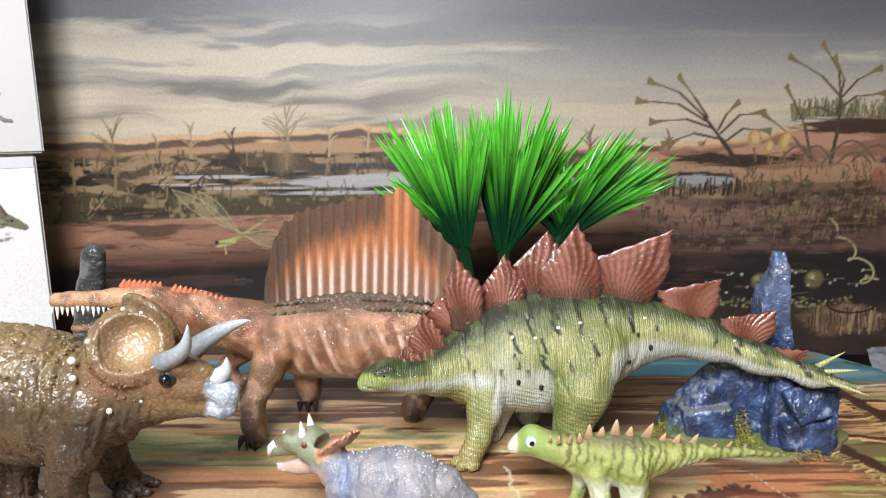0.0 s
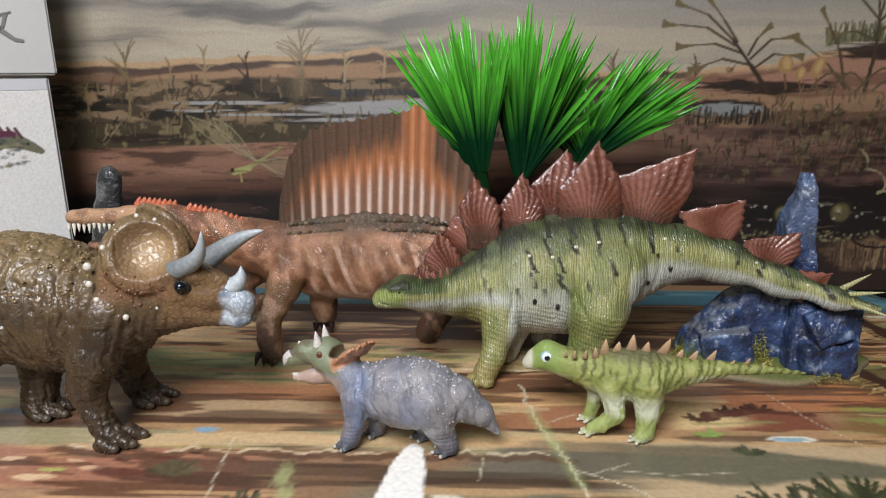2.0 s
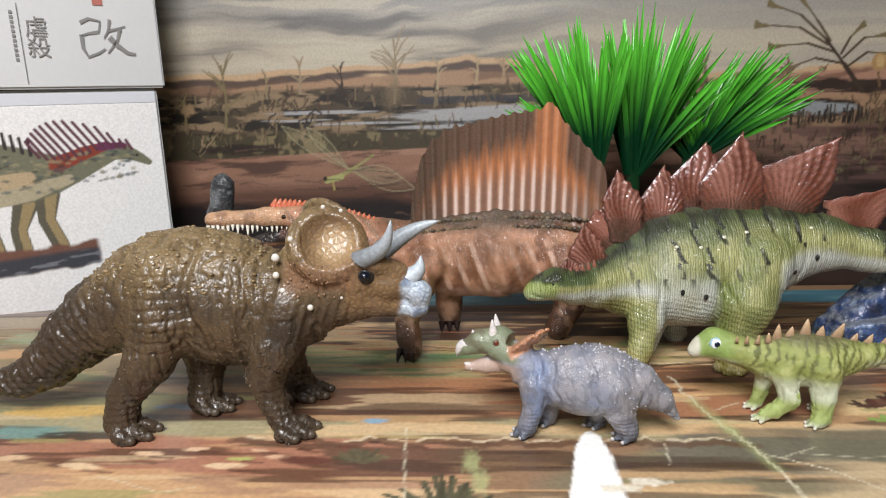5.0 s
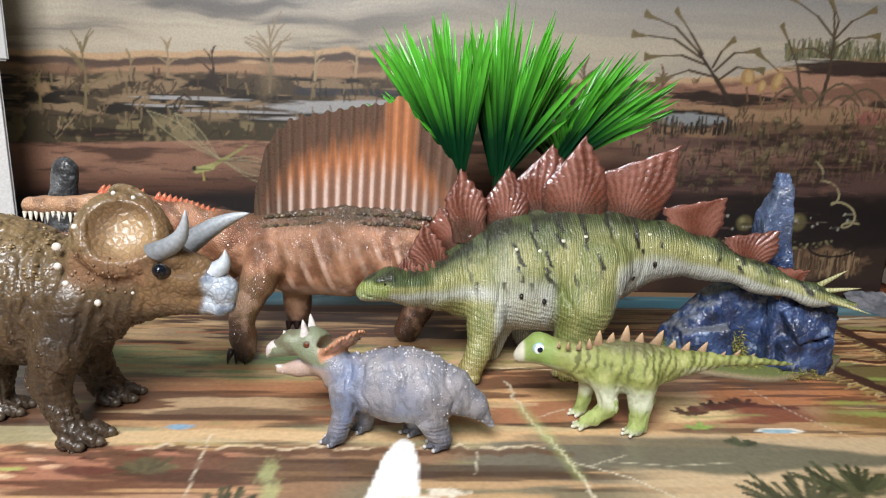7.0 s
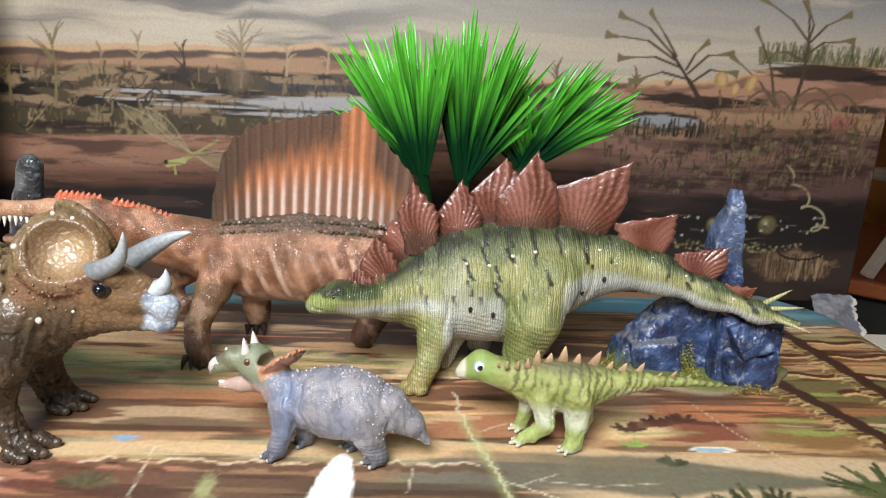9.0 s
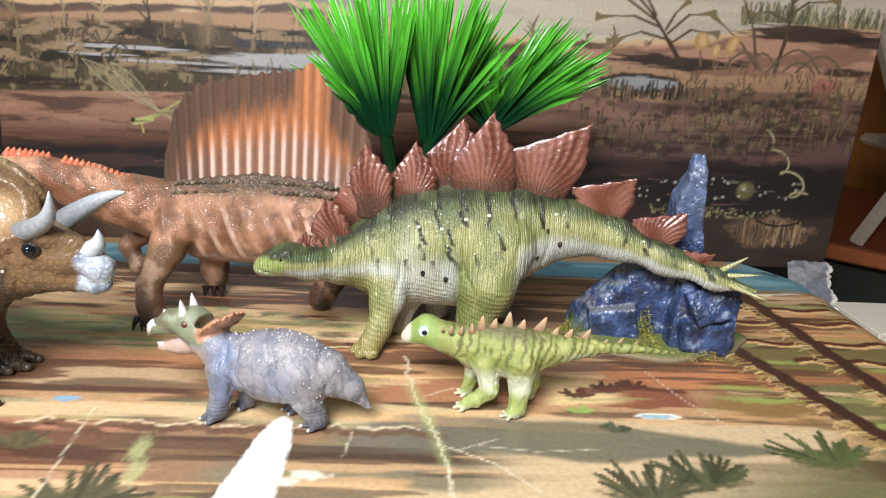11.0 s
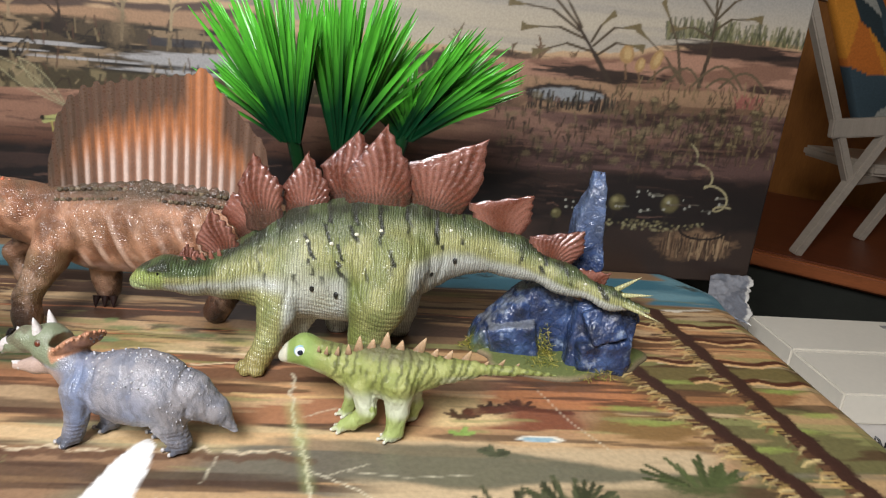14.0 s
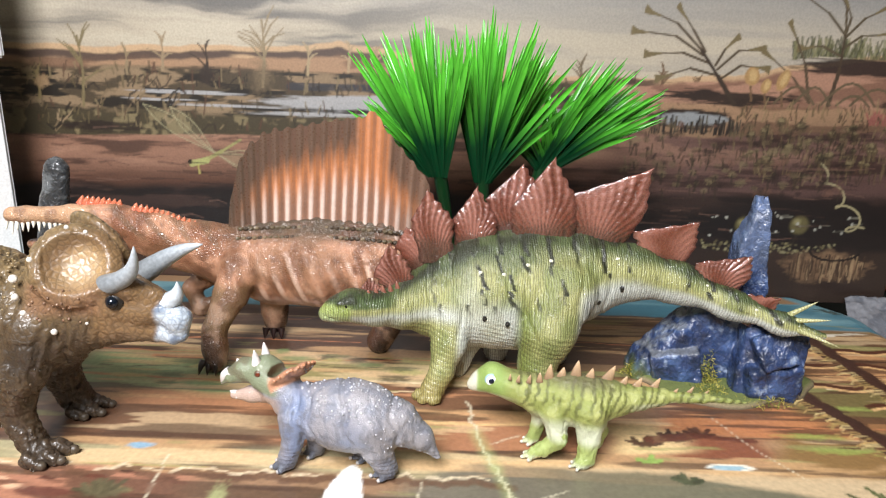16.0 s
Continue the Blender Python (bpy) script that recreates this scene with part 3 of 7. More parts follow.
    for x0, y0, w in ((0.40, 0.471, 0.03), (0.407, 0.455, 0.028), (0.445, 0.509, 0.02), (0.50, 0.45, 0.025), (0.47, 0.43, 0.02), (0.53, 0.47, 0.02), (0.52, 0.50, 0.02)):
        c.spot(x0, y0, w, 0.0045, lin(148, 164, 66), 0.75, 0.6, 0.5, int(x0 * 5555) % 83)
    # two dark ways with a fringe of dry grass
    for (x0, y0), (x1, y1), w in (((0.474, 0.640), (0.520, 0.27), 0.0088), ((0.416, 0.530), (0.520, 0.25), 0.0088)):
        n = 120
        line = [(x0 + (x1 - x0) * k / n + 0.0012 * math.sin(k * 0.8), y0 + (y1 - y0) * k / n) for k in range(n + 1)]
        c.stroke(line, w, lin(70, 44, 34), taper=False, strength=0.93)
        for p in line:
            reach = w * rnd.uniform(1.1, 2.3)
            c.stroke([(p[0] - w * 0.4, p[1]), (p[0] - reach * 0.7, p[1] - 0.003 * rnd.random()), (p[0] - reach, p[1] - 0.004 + 0.004 * rnd.uniform(-1, 1))], rnd.uniform(0.0006, 0.0014), lin(*rnd.choice(((206, 166, 92), (180, 150, 78), (216, 188, 120), (120, 84, 52)))), strength=rnd.uniform(0.4, 0.9))
            c.stroke([(p[0] + w * 0.3, p[1]), (p[0] + w * rnd.uniform(0.9, 1.3), p[1] - 0.002)], 0.0012, lin(62, 40, 32), strength=0.7)
    # scuffs and cracks where the paper is creased
    def crack(points, width, spread):
        line = []
        for p, q in zip(points, points[1:]):
            line += [(p[0] + (q[0] - p[0]) * k / 9 + spread * rnd.uniform(-1, 1), p[1] + (q[1] - p[1]) * k / 9) for k in range(9)]
        c.stroke(line, width * 0.55, lin(222, 212, 180), taper=False, strength=0.6)

    crack([(0.176, 0.50), (0.180, 0.461), (0.190, 0.425), (0.197, 0.40), (0.202, 0.36), (0.206, 0.30)], 0.0016, 0.0016)
    c.stroke([(0.180, 0.462), (0.19, 0.425), (0.199, 0.385)], 0.004, lin(170, 184, 110), strength=0.4, soft=4)
    crack([(0.197, 0.40), (0.225, 0.385), (0.25, 0.36)], 0.0009, 0.001)
    crack([(0.19, 0.45), (0.21, 0.462)], 0.0007, 0.001)
    crack([(0.218, 0.40), (0.25, 0.396), (0.29, 0.400)], 0.0006, 0.001)
    crack([(0.205, 0.395), (0.232, 0.408)], 0.0006, 0.001)
    crack([(0.001, 0.428), (0.003, 0.40), (0.006, 0.37), (0.008, 0.33)], 0.0008, 0.0004)
    crack([(0.148, 0.410), (0.145, 0.385)], 0.0006, 0.0004)
    crack([(0.34, 0.49), (0.352, 0.455), (0.372, 0.42)], 0.0006, 0.0004)
    crack([(-0.16, 0.375), (-0.12, 0.36), (-0.10, 0.365)], 0.0006, 0.0006)
    for x0, y0 in ((0.04, 0.39), (0.045, 0.372)):
        c.spot(x0, y0, 0.006, 0.016, lin(176, 186, 120), 0.6, 0.6, 0.4, 3)
    # a blue chip, a blue fleck, and the bare strip where the print is torn off
    c.spot(0.330, 0.434, 0.016, 0.0036, lin(236, 228, 206), 1, 0.2, 0.2, 5)
    c.spot(0.328, 0.4335, 0.012, 0.0024, lin(150, 184, 196), 1, 0.2, 0.2, 6)
    c.spot(-0.019, 0.436, 0.009, 0.004, lin(132, 168, 190), 1, 0.3, 0.3, 7)
    half = np.interp(v, [0.30, 0.36, 0.40, 0.418, 0.424], [0.020, 0.0135, 0.010, 0.0055, 0.001]) + 0.0022 * (fbm(u * 60, v * 160, 0 * u, 41) - 0.5)
    mid = np.interp(v, [0.30, 0.36, 0.42], [0.097, 0.103, 0.1085])
    c.lay(step(0.0008, -0.0008, np.abs(u - mid) - half) * (v < 0.4235), lin(248, 246, 240))
    for x0, y0 in ((0.497, 0.640), (0.512, 0.643), (0.527, 0.648), (0.115, 0.366), (0.13, 0.372)):
        c.spot(x0, y0, 0.012, 0.004, lin(224, 214, 190), 0.95, 0.3, 0.4, int(x0 * 999))
    for i in range(14):
        x0, y0 = rnd.uniform(0.0, 0.54), rnd.uniform(0.735, 0.765)
        for k in range(7):
            a = radians(rnd.uniform(0, 180))
            c.stroke([(x0, y0), (x0 + 0.012 * math.cos(a), y0 + 0.02 * math.sin(a))], 0.0012, lin(52, 74, 70), strength=0.8)
    c.c = paler(c.c, 0.12) * 0.92
    return c


mat_canvas = paint_mat()
mat = part("ground_mat", mat_canvas.mesh("ground_mat", lambda u, v: (u + np.maximum(u - 0.45, 0) / 0.106 * 0.034 * step(0.62, 0.76, v), v, mat_height(u, v)), mat_paper, (0, 0, -0.0015)), mat_paper)
margin = Canvas(-0.56, mat_edge, 0.02, 0.25, 0.006)
margin.c[:] = lin(182, 142, 98)
margin.lay(step(0.42, 0.58, fbm(margin.u * 6, margin.v * 30, 0 * margin.u, 61)), lin(128, 116, 80))
part("mat_margin", margin.mesh("mat_margin", lambda u, v: (u, v, mat_height(u, v)), mat_paper, (0, 0, -0.0015)), mat_paper, mat)
tagged(mat, "glossy printed paper mat of streaky brown ground laid on the board", "mat", kind="structure")

# ---- painted backdrop ----
WALL = 0.848


def paint_backdrop():
    c = Canvas(-0.50, 0.690, -0.045, 0.47, 0.0014)
    u, v = c.u, c.v
    rnd = random.Random(83)
    zero = 0 * u
    # sky: pale at the horizon, slate above, streaked with cloud
    c.c[:] = lin(196, 182, 156)
    lift = v + 0.03 * (fbm(u * 4, v * 10, zero, 30) - 0.5)
    c.lay(step(0.235, 0.31, lift), lin(158, 154, 146))
    c.lay(step(0.285, 0.36, lift), lin(98, 102, 108))
    c.lay(step(0.35, 0.43, lift), lin(74, 80, 88))
    cloud = fbm(u * 4.2 + 1.2 * fbm(u * 3, v * 6, zero, 36), v * 52 + 2.5 * fbm(u * 7, v * 9, zero, 32), zero, 31, 5)
    left = step(0.28, -0.02, u) * step(0.37, 0.31, v)
    c.lay(step(0.46, 0.68, cloud) * left * 0.8, lin(92, 91, 90))
    c.lay(step(0.46, 0.36, cloud) * left * 0.7, lin(206, 194, 168))
    c.lay(step(0.56, 0.66, fbm(u * 3, v * 50, zero, 33, 4)) * step(0.1, 0.3, u) * step(0.38, 0.30, v) * 0.35, lin(150, 146, 140))
    for x0, y0, rx, ry in ((-0.257, 0.345, 0.07, 0.012), (-0.20, 0.31, 0.09, 0.006), (-0.02, 0.312, 0.11, 0.004), (0.20, 0.318, 0.07, 0.006), (0.36, 0.374, 0.04, 0.005), (0.60, 0.305, 0.06, 0.008)):
        c.spot(x0, y0, rx, ry, lin(192, 182, 160), 0.7, 0.9, 0.5, int(abs(x0) * 997))
    # land
    bump = 0.012 * (fbm(u * 9, zero, zero, 34) - 0.5) + 0.006 * (fbm(u * 40, zero, zero, 35) - 0.5)
    horizon = np.interp(u, [-0.5, -0.29, -0.09, 0.0, 0.034, 0.11, 0.2, 0.342, 0.47, 0.545, 0.64, 0.69], [0.221, 0.221, 0.227, 0.233, 0.240, 0.226, 0.214, 0.208, 0.215, 0.232, 0.245, 0.243]) + bump
    grain = fbm(u * 14, v * 70, zero, 37, 5)
    c.lay(step(0.001, -0.001, v - horizon), lin(206, 168, 122))
    c.lay(step(0.001, -0.002, v - horizon + 0.006 + 0.004 * (grain - 0.5)) * step(0.45, 0.55, fbm(u * 7, v * 60, zero, 38)), lin(94, 74, 62))
    c.lay(step(0.002, -0.002, v - horizon + 0.015 + 0.008 * (grain - 0.5)), lin(176, 136, 98))
    c.lay(step(0.50, 0.62, grain) * step(0.0, -0.01, v - horizon + 0.008) * 0.75, lin(122, 88, 64))
    marsh = step(0.204, 0.198, v + 0.012 * (grain - 0.5)) * step(0.36, 0.30, u)
    c.lay(marsh, lin(82, 68, 48))
    c.lay(marsh * step(0.48, 0.60, fbm(u * 30, v * 110, zero, 39, 4)), lin(150, 124, 90))
    c.lay(marsh * step(0.56, 0.64, fbm(u * 24, v * 130, zero, 40, 4)), lin(42, 36, 28))
    # water
    for x0, y0, rx, ry in ((0.035, 0.170, 0.10, 0.0085), (0.075, 0.176, 0.07, 0.005), (-0.14, 0.1765, 0.075, 0.0022), (-0.17, 0.168, 0.05, 0.0016), (-0.09, 0.163, 0.07, 0.0018), (0.02, 0.157, 0.10, 0.003)):
        c.spot(x0, y0, rx, ry, lin(176, 174, 172), 0.95, 0.3, 0.35, int(abs(x0) * 7919) % 71)
    c.stroke([(-0.02, 0.187), (0.05, 0.188), (0.13, 0.187)], 0.004, lin(58, 58, 64), taper=False, strength=0.85)
    grass = step(0.158, 0.150, v + 0.010 * (grain - 0.5)) * step(0.40, 0.33, u)
    c.lay(grass, lin(74, 64, 42))
    c.lay(grass * step(0.5, 0.62, fbm(u * 80, v * 80, zero, 42, 3)), lin(132, 116, 78))
    # fallen log across the middle
    top = np.interp(u, [-0.5, -0.3, -0.1, 0.1, 0.3, 0.36, 0.45, 0.55, 0.69], [0.124, 0.124, 0.130, 0.134, 0.142, 0.150, 0.146, 0.156, 0.162]) + 0.004 * (fbm(u * 20, zero, zero, 43) - 0.5)
    bark = fbm(u * 10 + 2 * fbm(u * 5, v * 20, zero, 46), v * 85, zero, 44, 5)
    log_m = step(0.001, -0.001, v - top)
    depth = np.clip((top - v) / 0.075, 0, 1)
    body = mix(np.tile(lin(158, 112, 86), u.shape + (1,)), lin(92, 58, 42), step(0.25, 0.75, depth + 0.25 * (bark - 0.5)))
    body = mix(body, lin(120, 88, 82), step(0.25, 0.45, u) * 0.7)
    body = mix(body, lin(66, 44, 36), step(0.52, 0.66, bark) * 0.8)
    body = mix(body, lin(186, 138, 108), step(0.44, 0.34, bark) * step(0.6, 0.2, depth) * 0.55)
    c.c = mix(c.c, body, log_m)
    low = np.interp(u, [-0.5, -0.3, -0.1, 0.0, 0.3, 0.45, 0.69], [0.066, 0.07, 0.071, 0.066, 0.082, 0.082, 0.088])
    dark = step(0.006, -0.006, v - low + 0.012 * (fbm(u * 14, v * 30, zero, 45) - 0.5))
    c.lay(dark, lin(34, 25, 23))
    c.lay(dark * step(0.55, 0.68, fbm(u * 16, v * 60, zero, 47, 4)) * 0.7, lin(74, 52, 44))
    base = step(0.026, 0.014, v + 0.014 * (fbm(u * 16, v * 16, zero, 48) - 0.5))
    c.lay(base * step(0.44, 0.40, u), lin(78, 56, 44))
    c.lay(base * step(0.40, 0.46, u) * 0.8, lin(66, 48, 38))
    # knot and driftwood on the log at the left
    c.spot(-0.235, 0.136, 0.055, 0.007, lin(44, 32, 26), 0.9, 0.4, 0.4, 1)
    for k in range(26):
        x0 = rnd.uniform(-0.31, -0.06)
        y0 = rnd.uniform(0.134, 0.196)
        pts = [(x0 + 0.010 * math.cos(a * 0.9 + k), y0 + 0.008 * math.sin(a * 1.3 + k)) for a in range(5)]
        c.stroke(pts, 0.0012, lin(*rnd.choice(((42, 34, 26), (128, 106, 74), (158, 132, 96), (58, 46, 34)))), strength=0.85)
    # reeds, tufts and small bushes of the marsh
    for k in range(520):
        x0 = rnd.uniform(-0.32, 0.36) if k % 3 else rnd.uniform(0.36, 0.68)
        y0 = rnd.choice((rnd.uniform(0.134, 0.162), rnd.uniform(0.176, 0.20))) if x0 < 0.36 else rnd.uniform(0.10, 0.20)
        h = rnd.uniform(0.004, 0.013)
        c.stroke([(x0, y0), (x0 + rnd.uniform(-0.004, 0.004), y0 + h)], rnd.uniform(0.0006, 0.0013), lin(*rnd.choice(((46, 38, 28), (104, 88, 56), (140, 120, 82), (70, 58, 38), (92, 62, 44)))), strength=0.75)

    def sapling(x0, y0, height, colour, arms, seed, wide=0.6, width=0.0016):
        r = random.Random(seed)
        c.stroke([(x0, y0), (x0 + 0.05 * height, y0 + 0.5 * height), (x0 + 0.02 * height, y0 + height)], width, lin(*colour))
        for k in range(arms):
            t = r.uniform(0.35, 0.95)
            sgn = 1 if k % 2 else -1
            px, py = x0 + 0.04 * height, y0 + t * height
            ex, ey = px + sgn * wide * height * r.uniform(0.5, 1.0) * (1.2 - t), py + height * r.uniform(0.15, 0.45)
            c.stroke([(px, py), ((px + ex) / 2, (py + ey) / 2 + 0.05 * height), (ex, ey)], width * 0.7, lin(*colour), strength=0.9)

    for x0, y0, h, colour, arms in ((-0.05, 0.186, 0.070, (150, 130, 94), 9), (-0.112, 0.19, 0.038, (64, 48, 36), 3), (-0.252, 0.158, 0.075, (128, 112, 72), 7), (-0.30, 0.165, 0.03, (150, 130, 80), 5), (0.0, 0.20, 0.03, (176, 152, 110), 4), (0.075, 0.205, 0.028, (170, 140, 100), 5), (0.11, 0.20, 0.03, (160, 134, 96), 5),
                                    (0.045, 0.205, 0.03, (176, 150, 108), 3), (-0.16, 0.20, 0.035, (160, 136, 100), 4), (-0.20, 0.195, 0.026, (150, 128, 92), 3), (0.30, 0.195, 0.03, (110, 90, 60), 5), (0.39, 0.19, 0.03, (116, 88, 60), 6), (0.36, 0.19, 0.026, (104, 84, 56), 5), (0.43, 0.19, 0.022, (120, 92, 62), 5)):
        sapling(x0, y0, h, colour, arms, int(abs(x0) * 4999))
    c.spot(-0.112, 0.196, 0.010, 0.012, lin(54, 42, 34), 0.9, 0.4, 0.6, 8)
    c.spot(-0.052, 0.195, 0.014, 0.022, lin(122, 102, 72), 0.7, 0.7, 0.6, 9)
    c.spot(-0.296, 0.183, 0.009, 0.009, lin(186, 150, 104), 0.9, 0.4, 0.4, 10)
    # ground, pond and bank at the right
    right = step(0.33, 0.37, u)
    c.lay(right * step(0.0, -0.004, v - horizon + 0.004) * step(0.182, 0.188, v), lin(178, 130, 102))
    c.lay(right * step(0.5, 0.6, grain) * step(0.0, -0.01, v - horizon) * step(0.18, 0.19, v) * 0.7, lin(120, 82, 62))
    c.spot(0.615, 0.229, 0.085, 0.011, lin(52, 40, 36), 0.95, 0.3, 0.4, 11)
    c.spot(0.70, 0.224, 0.07, 0.008, lin(48, 38, 34), 0.9, 0.3, 0.3, 12)
    c.spot(0.46, 0.192, 0.08, 0.009, lin(46, 36, 30), 0.95, 0.3, 0.5, 13)
    c.spot(0.36, 0.205, 0.04, 0.005, lin(62, 46, 38), 0.8, 0.4, 0.4, 14)
    c.spot(0.425, 0.168, 0.052, 0.0115, lin(40, 32, 28), 0.95, 0.2, 0.3, 15)
    c.spot(0.428, 0.167, 0.046, 0.0085, lin(160, 164, 164), 1, 0.25, 0.25, 16)
    c.spot(0.31, 0.166, 0.06, 0.008, lin(158, 158, 152), 0.9, 0.3, 0.4, 17)
    c.spot(0.66, 0.190, 0.035, 0.006, lin(52, 38, 34), 0.9, 0.4, 0.3, 18)
    for k in range(60):
        x0 = 0.385 + 0.10 * rnd.random()
        c.stroke([(x0, 0.150 + 0.004 * rnd.random()), (x0 + rnd.uniform(-0.002, 0.002), 0.160 + 0.012 * rnd.random())], 0.0009, lin(*rnd.choice(((40, 34, 28), (96, 86, 66), (60, 50, 40)))))
    for k in range(150):
        x0 = rnd.uniform(0.53, 0.69)
        y0 = np.interp(x0, [0.53, 0.56, 0.69], [0.236, 0.240, 0.238])
        c.stroke([(x0, y0), (x0 + rnd.uniform(-0.006, 0.006), y0 + rnd.uniform(0.006, 0.022))], 0.0011, lin(*rnd.choice(((92, 92, 56), (120, 118, 74), (70, 72, 46), (140, 136, 92)))), strength=0.75)
    # tall drooping plants
    def branch(points, width, colour, feather=True):
        c.stroke(points, width, lin(*colour))
        if feather:
            ex, ey = points[-1]
            dx, dy = ex - points[-2][0], ey - points[-2][1]
            n = math.hypot(dx, dy)
            for k in range(9):
                t = k / 8
                c.stroke([(ex - 0.9 * dx / n * 0.012 * t, ey - 0.9 * dy / n * 0.012 * t), (ex + dx / n * 0.007 - dy / n * 0.004 * (t - 0.5), ey + dy / n * 0.007 + dx / n * 0.008 * (t - 0.5))], 0.0009, lin(120, 104, 66))

    for tips in (((0.43, 0.241), (0.40, 0.268), (0.371, 0.279)), ((0.432, 0.236), (0.40, 0.255), (0.359, 0.259)), ((0.434, 0.24), (0.418, 0.262), (0.403, 0.281)), ((0.44, 0.228), (0.41, 0.238), (0.375, 0.236)), ((0.45, 0.222), (0.47, 0.242), (0.492, 0.244)), ((0.447, 0.226), (0.455, 0.243), (0.464, 0.252)), ((0.455, 0.212), (0.475, 0.227), (0.50, 0.224)), ((0.452, 0.215), (0.42, 0.222), (0.39, 0.212))):
        branch(tips, 0.0014, (88, 72, 52))
    c.stroke([(0.474, 0.185), (0.452, 0.214), (0.43, 0.241)], 0.0026, lin(66, 52, 40))
    for tips in (((0.582, 0.262), (0.56, 0.284), (0.527, 0.303)), ((0.582, 0.265), (0.578, 0.29), (0.561, 0.315)), ((0.583, 0.26), (0.60, 0.28), (0.620, 0.290)), ((0.582, 0.248), (0.60, 0.262), (0.628, 0.264)), ((0.582, 0.262), (0.585, 0.28), (0.575, 0.30)), ((0.582, 0.24), (0.56, 0.25), (0.54, 0.248))):
        branch(tips, 0.0014, (92, 78, 56))
    c.stroke([(0.578, 0.188), (0.583, 0.225), (0.582, 0.262)], 0.0022, lin(78, 62, 46))
    branch([(0.556, 0.19), (0.545, 0.23), (0.524, 0.268)], 0.0016, (88, 72, 52))
    branch([(0.556, 0.19), (0.535, 0.215), (0.502, 0.24)], 0.0013, (96, 78, 56))
    for arc in ((0.60, 0.21, 0.03), (0.63, 0.205, 0.028), (0.56, 0.205, 0.02), (0.54, 0.205, 0.022), (0.605, 0.198, 0.018)):
        c.stroke([(arc[0] - arc[2] + 2 * arc[2] * t / 8, 0.188 + (arc[1] - 0.188) * math.sin(math.pi * t / 8) * 1.1) for t in range(9)], 0.0013, lin(104, 88, 62), taper=False)
    for x0, y0, rx, ry, turn in ((0.489, 0.216, 0.009, 0.011, 10), (0.506, 0.206, 0.006, 0.009, -10), (0.524, 0.213, 0.007, 0.013, -20)):
        c.spot(x0, y0, rx, ry, lin(176, 136, 78), 1, 0.2, 0.1, 1, turn)
        c.spot(x0 + 0.001, y0 + 0.001, rx * 0.6, ry * 0.75, lin(204, 168, 104), 0.9, 0.4, 0.2, 2, turn)
        c.stroke([(x0, y0 - ry), (x0 + 0.003, y0 - ry - 0.015)], 0.0012, lin(120, 90, 60))
    # puffballs on the bank
    for k in range(34):
        x0, y0 = rnd.uniform(0.49, 0.66), rnd.uniform(0.118, 0.168)
        r = rnd.uniform(0.004, 0.009)
        c.spot(x0, y0, r, r * 0.9, lin(94, 78, 52), 0.9, 0.4, 0.4, k)
        c.spot(x0, y0 + 0.3 * r, r * 0.7, r * 0.4, lin(160, 142, 96), 0.8, 0.5, 0.5, k + 5)
        c.stroke([(x0, y0 - r * 0.5), (x0 + 0.001, y0 - r * 1.8)], 0.0022, lin(112, 92, 62), strength=0.7)
    for k in range(26):
        x0 = 0.64 + 0.014 * rnd.uniform(-1, 1)
        c.stroke([(x0, 0.168), (x0 + rnd.uniform(-0.008, 0.008), 0.178 + 0.006 * rnd.random())], 0.0009, lin(168, 96, 82), strength=0.8)
    for k in range(260):
        x0, y0 = rnd.uniform(0.48, 0.69), rnd.uniform(0.095, 0.185)
        c.stroke([(x0, y0), (x0 + rnd.uniform(-0.004, 0.004), y0 + rnd.uniform(0.004, 0.014))], 0.0008, lin(*rnd.choice(((126, 104, 66), (150, 128, 84), (76, 60, 42)))), strength=0.7)
    # dark pool at the foot: stalked globes, seeds, a curling tendril, a mound of stubble
    c.spot(0.57, 0.047, 0.20, 0.034, lin(20, 16, 17), 0.9, 0.35, 0.3, 21)
    for x0, y0, r in ((0.572, 0.050, 0.0125), (0.507, 0.048, 0.011), (0.435, 0.03, 0.007)):
        c.spot(x0, y0, r * 1.05, r * 1.05, lin(70, 62, 34), 1, 0.12)
        c.spot(x0, y0, r * 0.95, r * 0.95, lin(122, 112, 62), 1, 0.3)
        c.spot(x0 - 0.25 * r, y0 + 0.3 * r, r * 0.5, r * 0.45, lin(176, 166, 106), 0.9, 0.7)
        c.stroke([(x0 - 0.001, y0 - r), (x0 - 0.006, y0 - 0.03), (x0 - 0.014, y0 - 0.05)], 0.0016, lin(44, 36, 26), taper=False)
    for k in range(34):
        x0, y0, r = rnd.uniform(0.44, 0.64), rnd.uniform(0.030, 0.066), rnd.uniform(0.0012, 0.0028)
        c.spot(x0, y0, r, r, lin(206, 204, 186), 0.95, 0.4)
        if k % 3 == 0:
            c.stroke([(x0, y0), (x0 + 0.012, y0 + 0.001)], 0.0006, lin(150, 146, 126), strength=0.7)
    for k in range(120):
        x0 = rnd.uniform(0.46, 0.62)
        c.spot(x0, 0.022 + 0.006 * rnd.uniform(-1, 1), 0.0024, 0.002, lin(*rnd.choice(((150, 138, 88), (110, 98, 64), (180, 170, 120)))), 0.8, 0.5)
    c.spot(0.612, 0.000, 0.055, 0.022, lin(160, 122, 84), 0.95, 0.35, 0.35, 22)
    for k in range(90):
        x0 = 0.612 + 0.045 * rnd.uniform(-1, 1)
        c.stroke([(x0, -0.02 + 0.014 * rnd.random()), (x0 + rnd.uniform(-0.003, 0.003), 0.0 + 0.016 * rnd.random())], 0.0009, lin(*rnd.choice(((72, 50, 34), (96, 70, 46), (196, 160, 112)))), strength=0.8)
    tendril = []
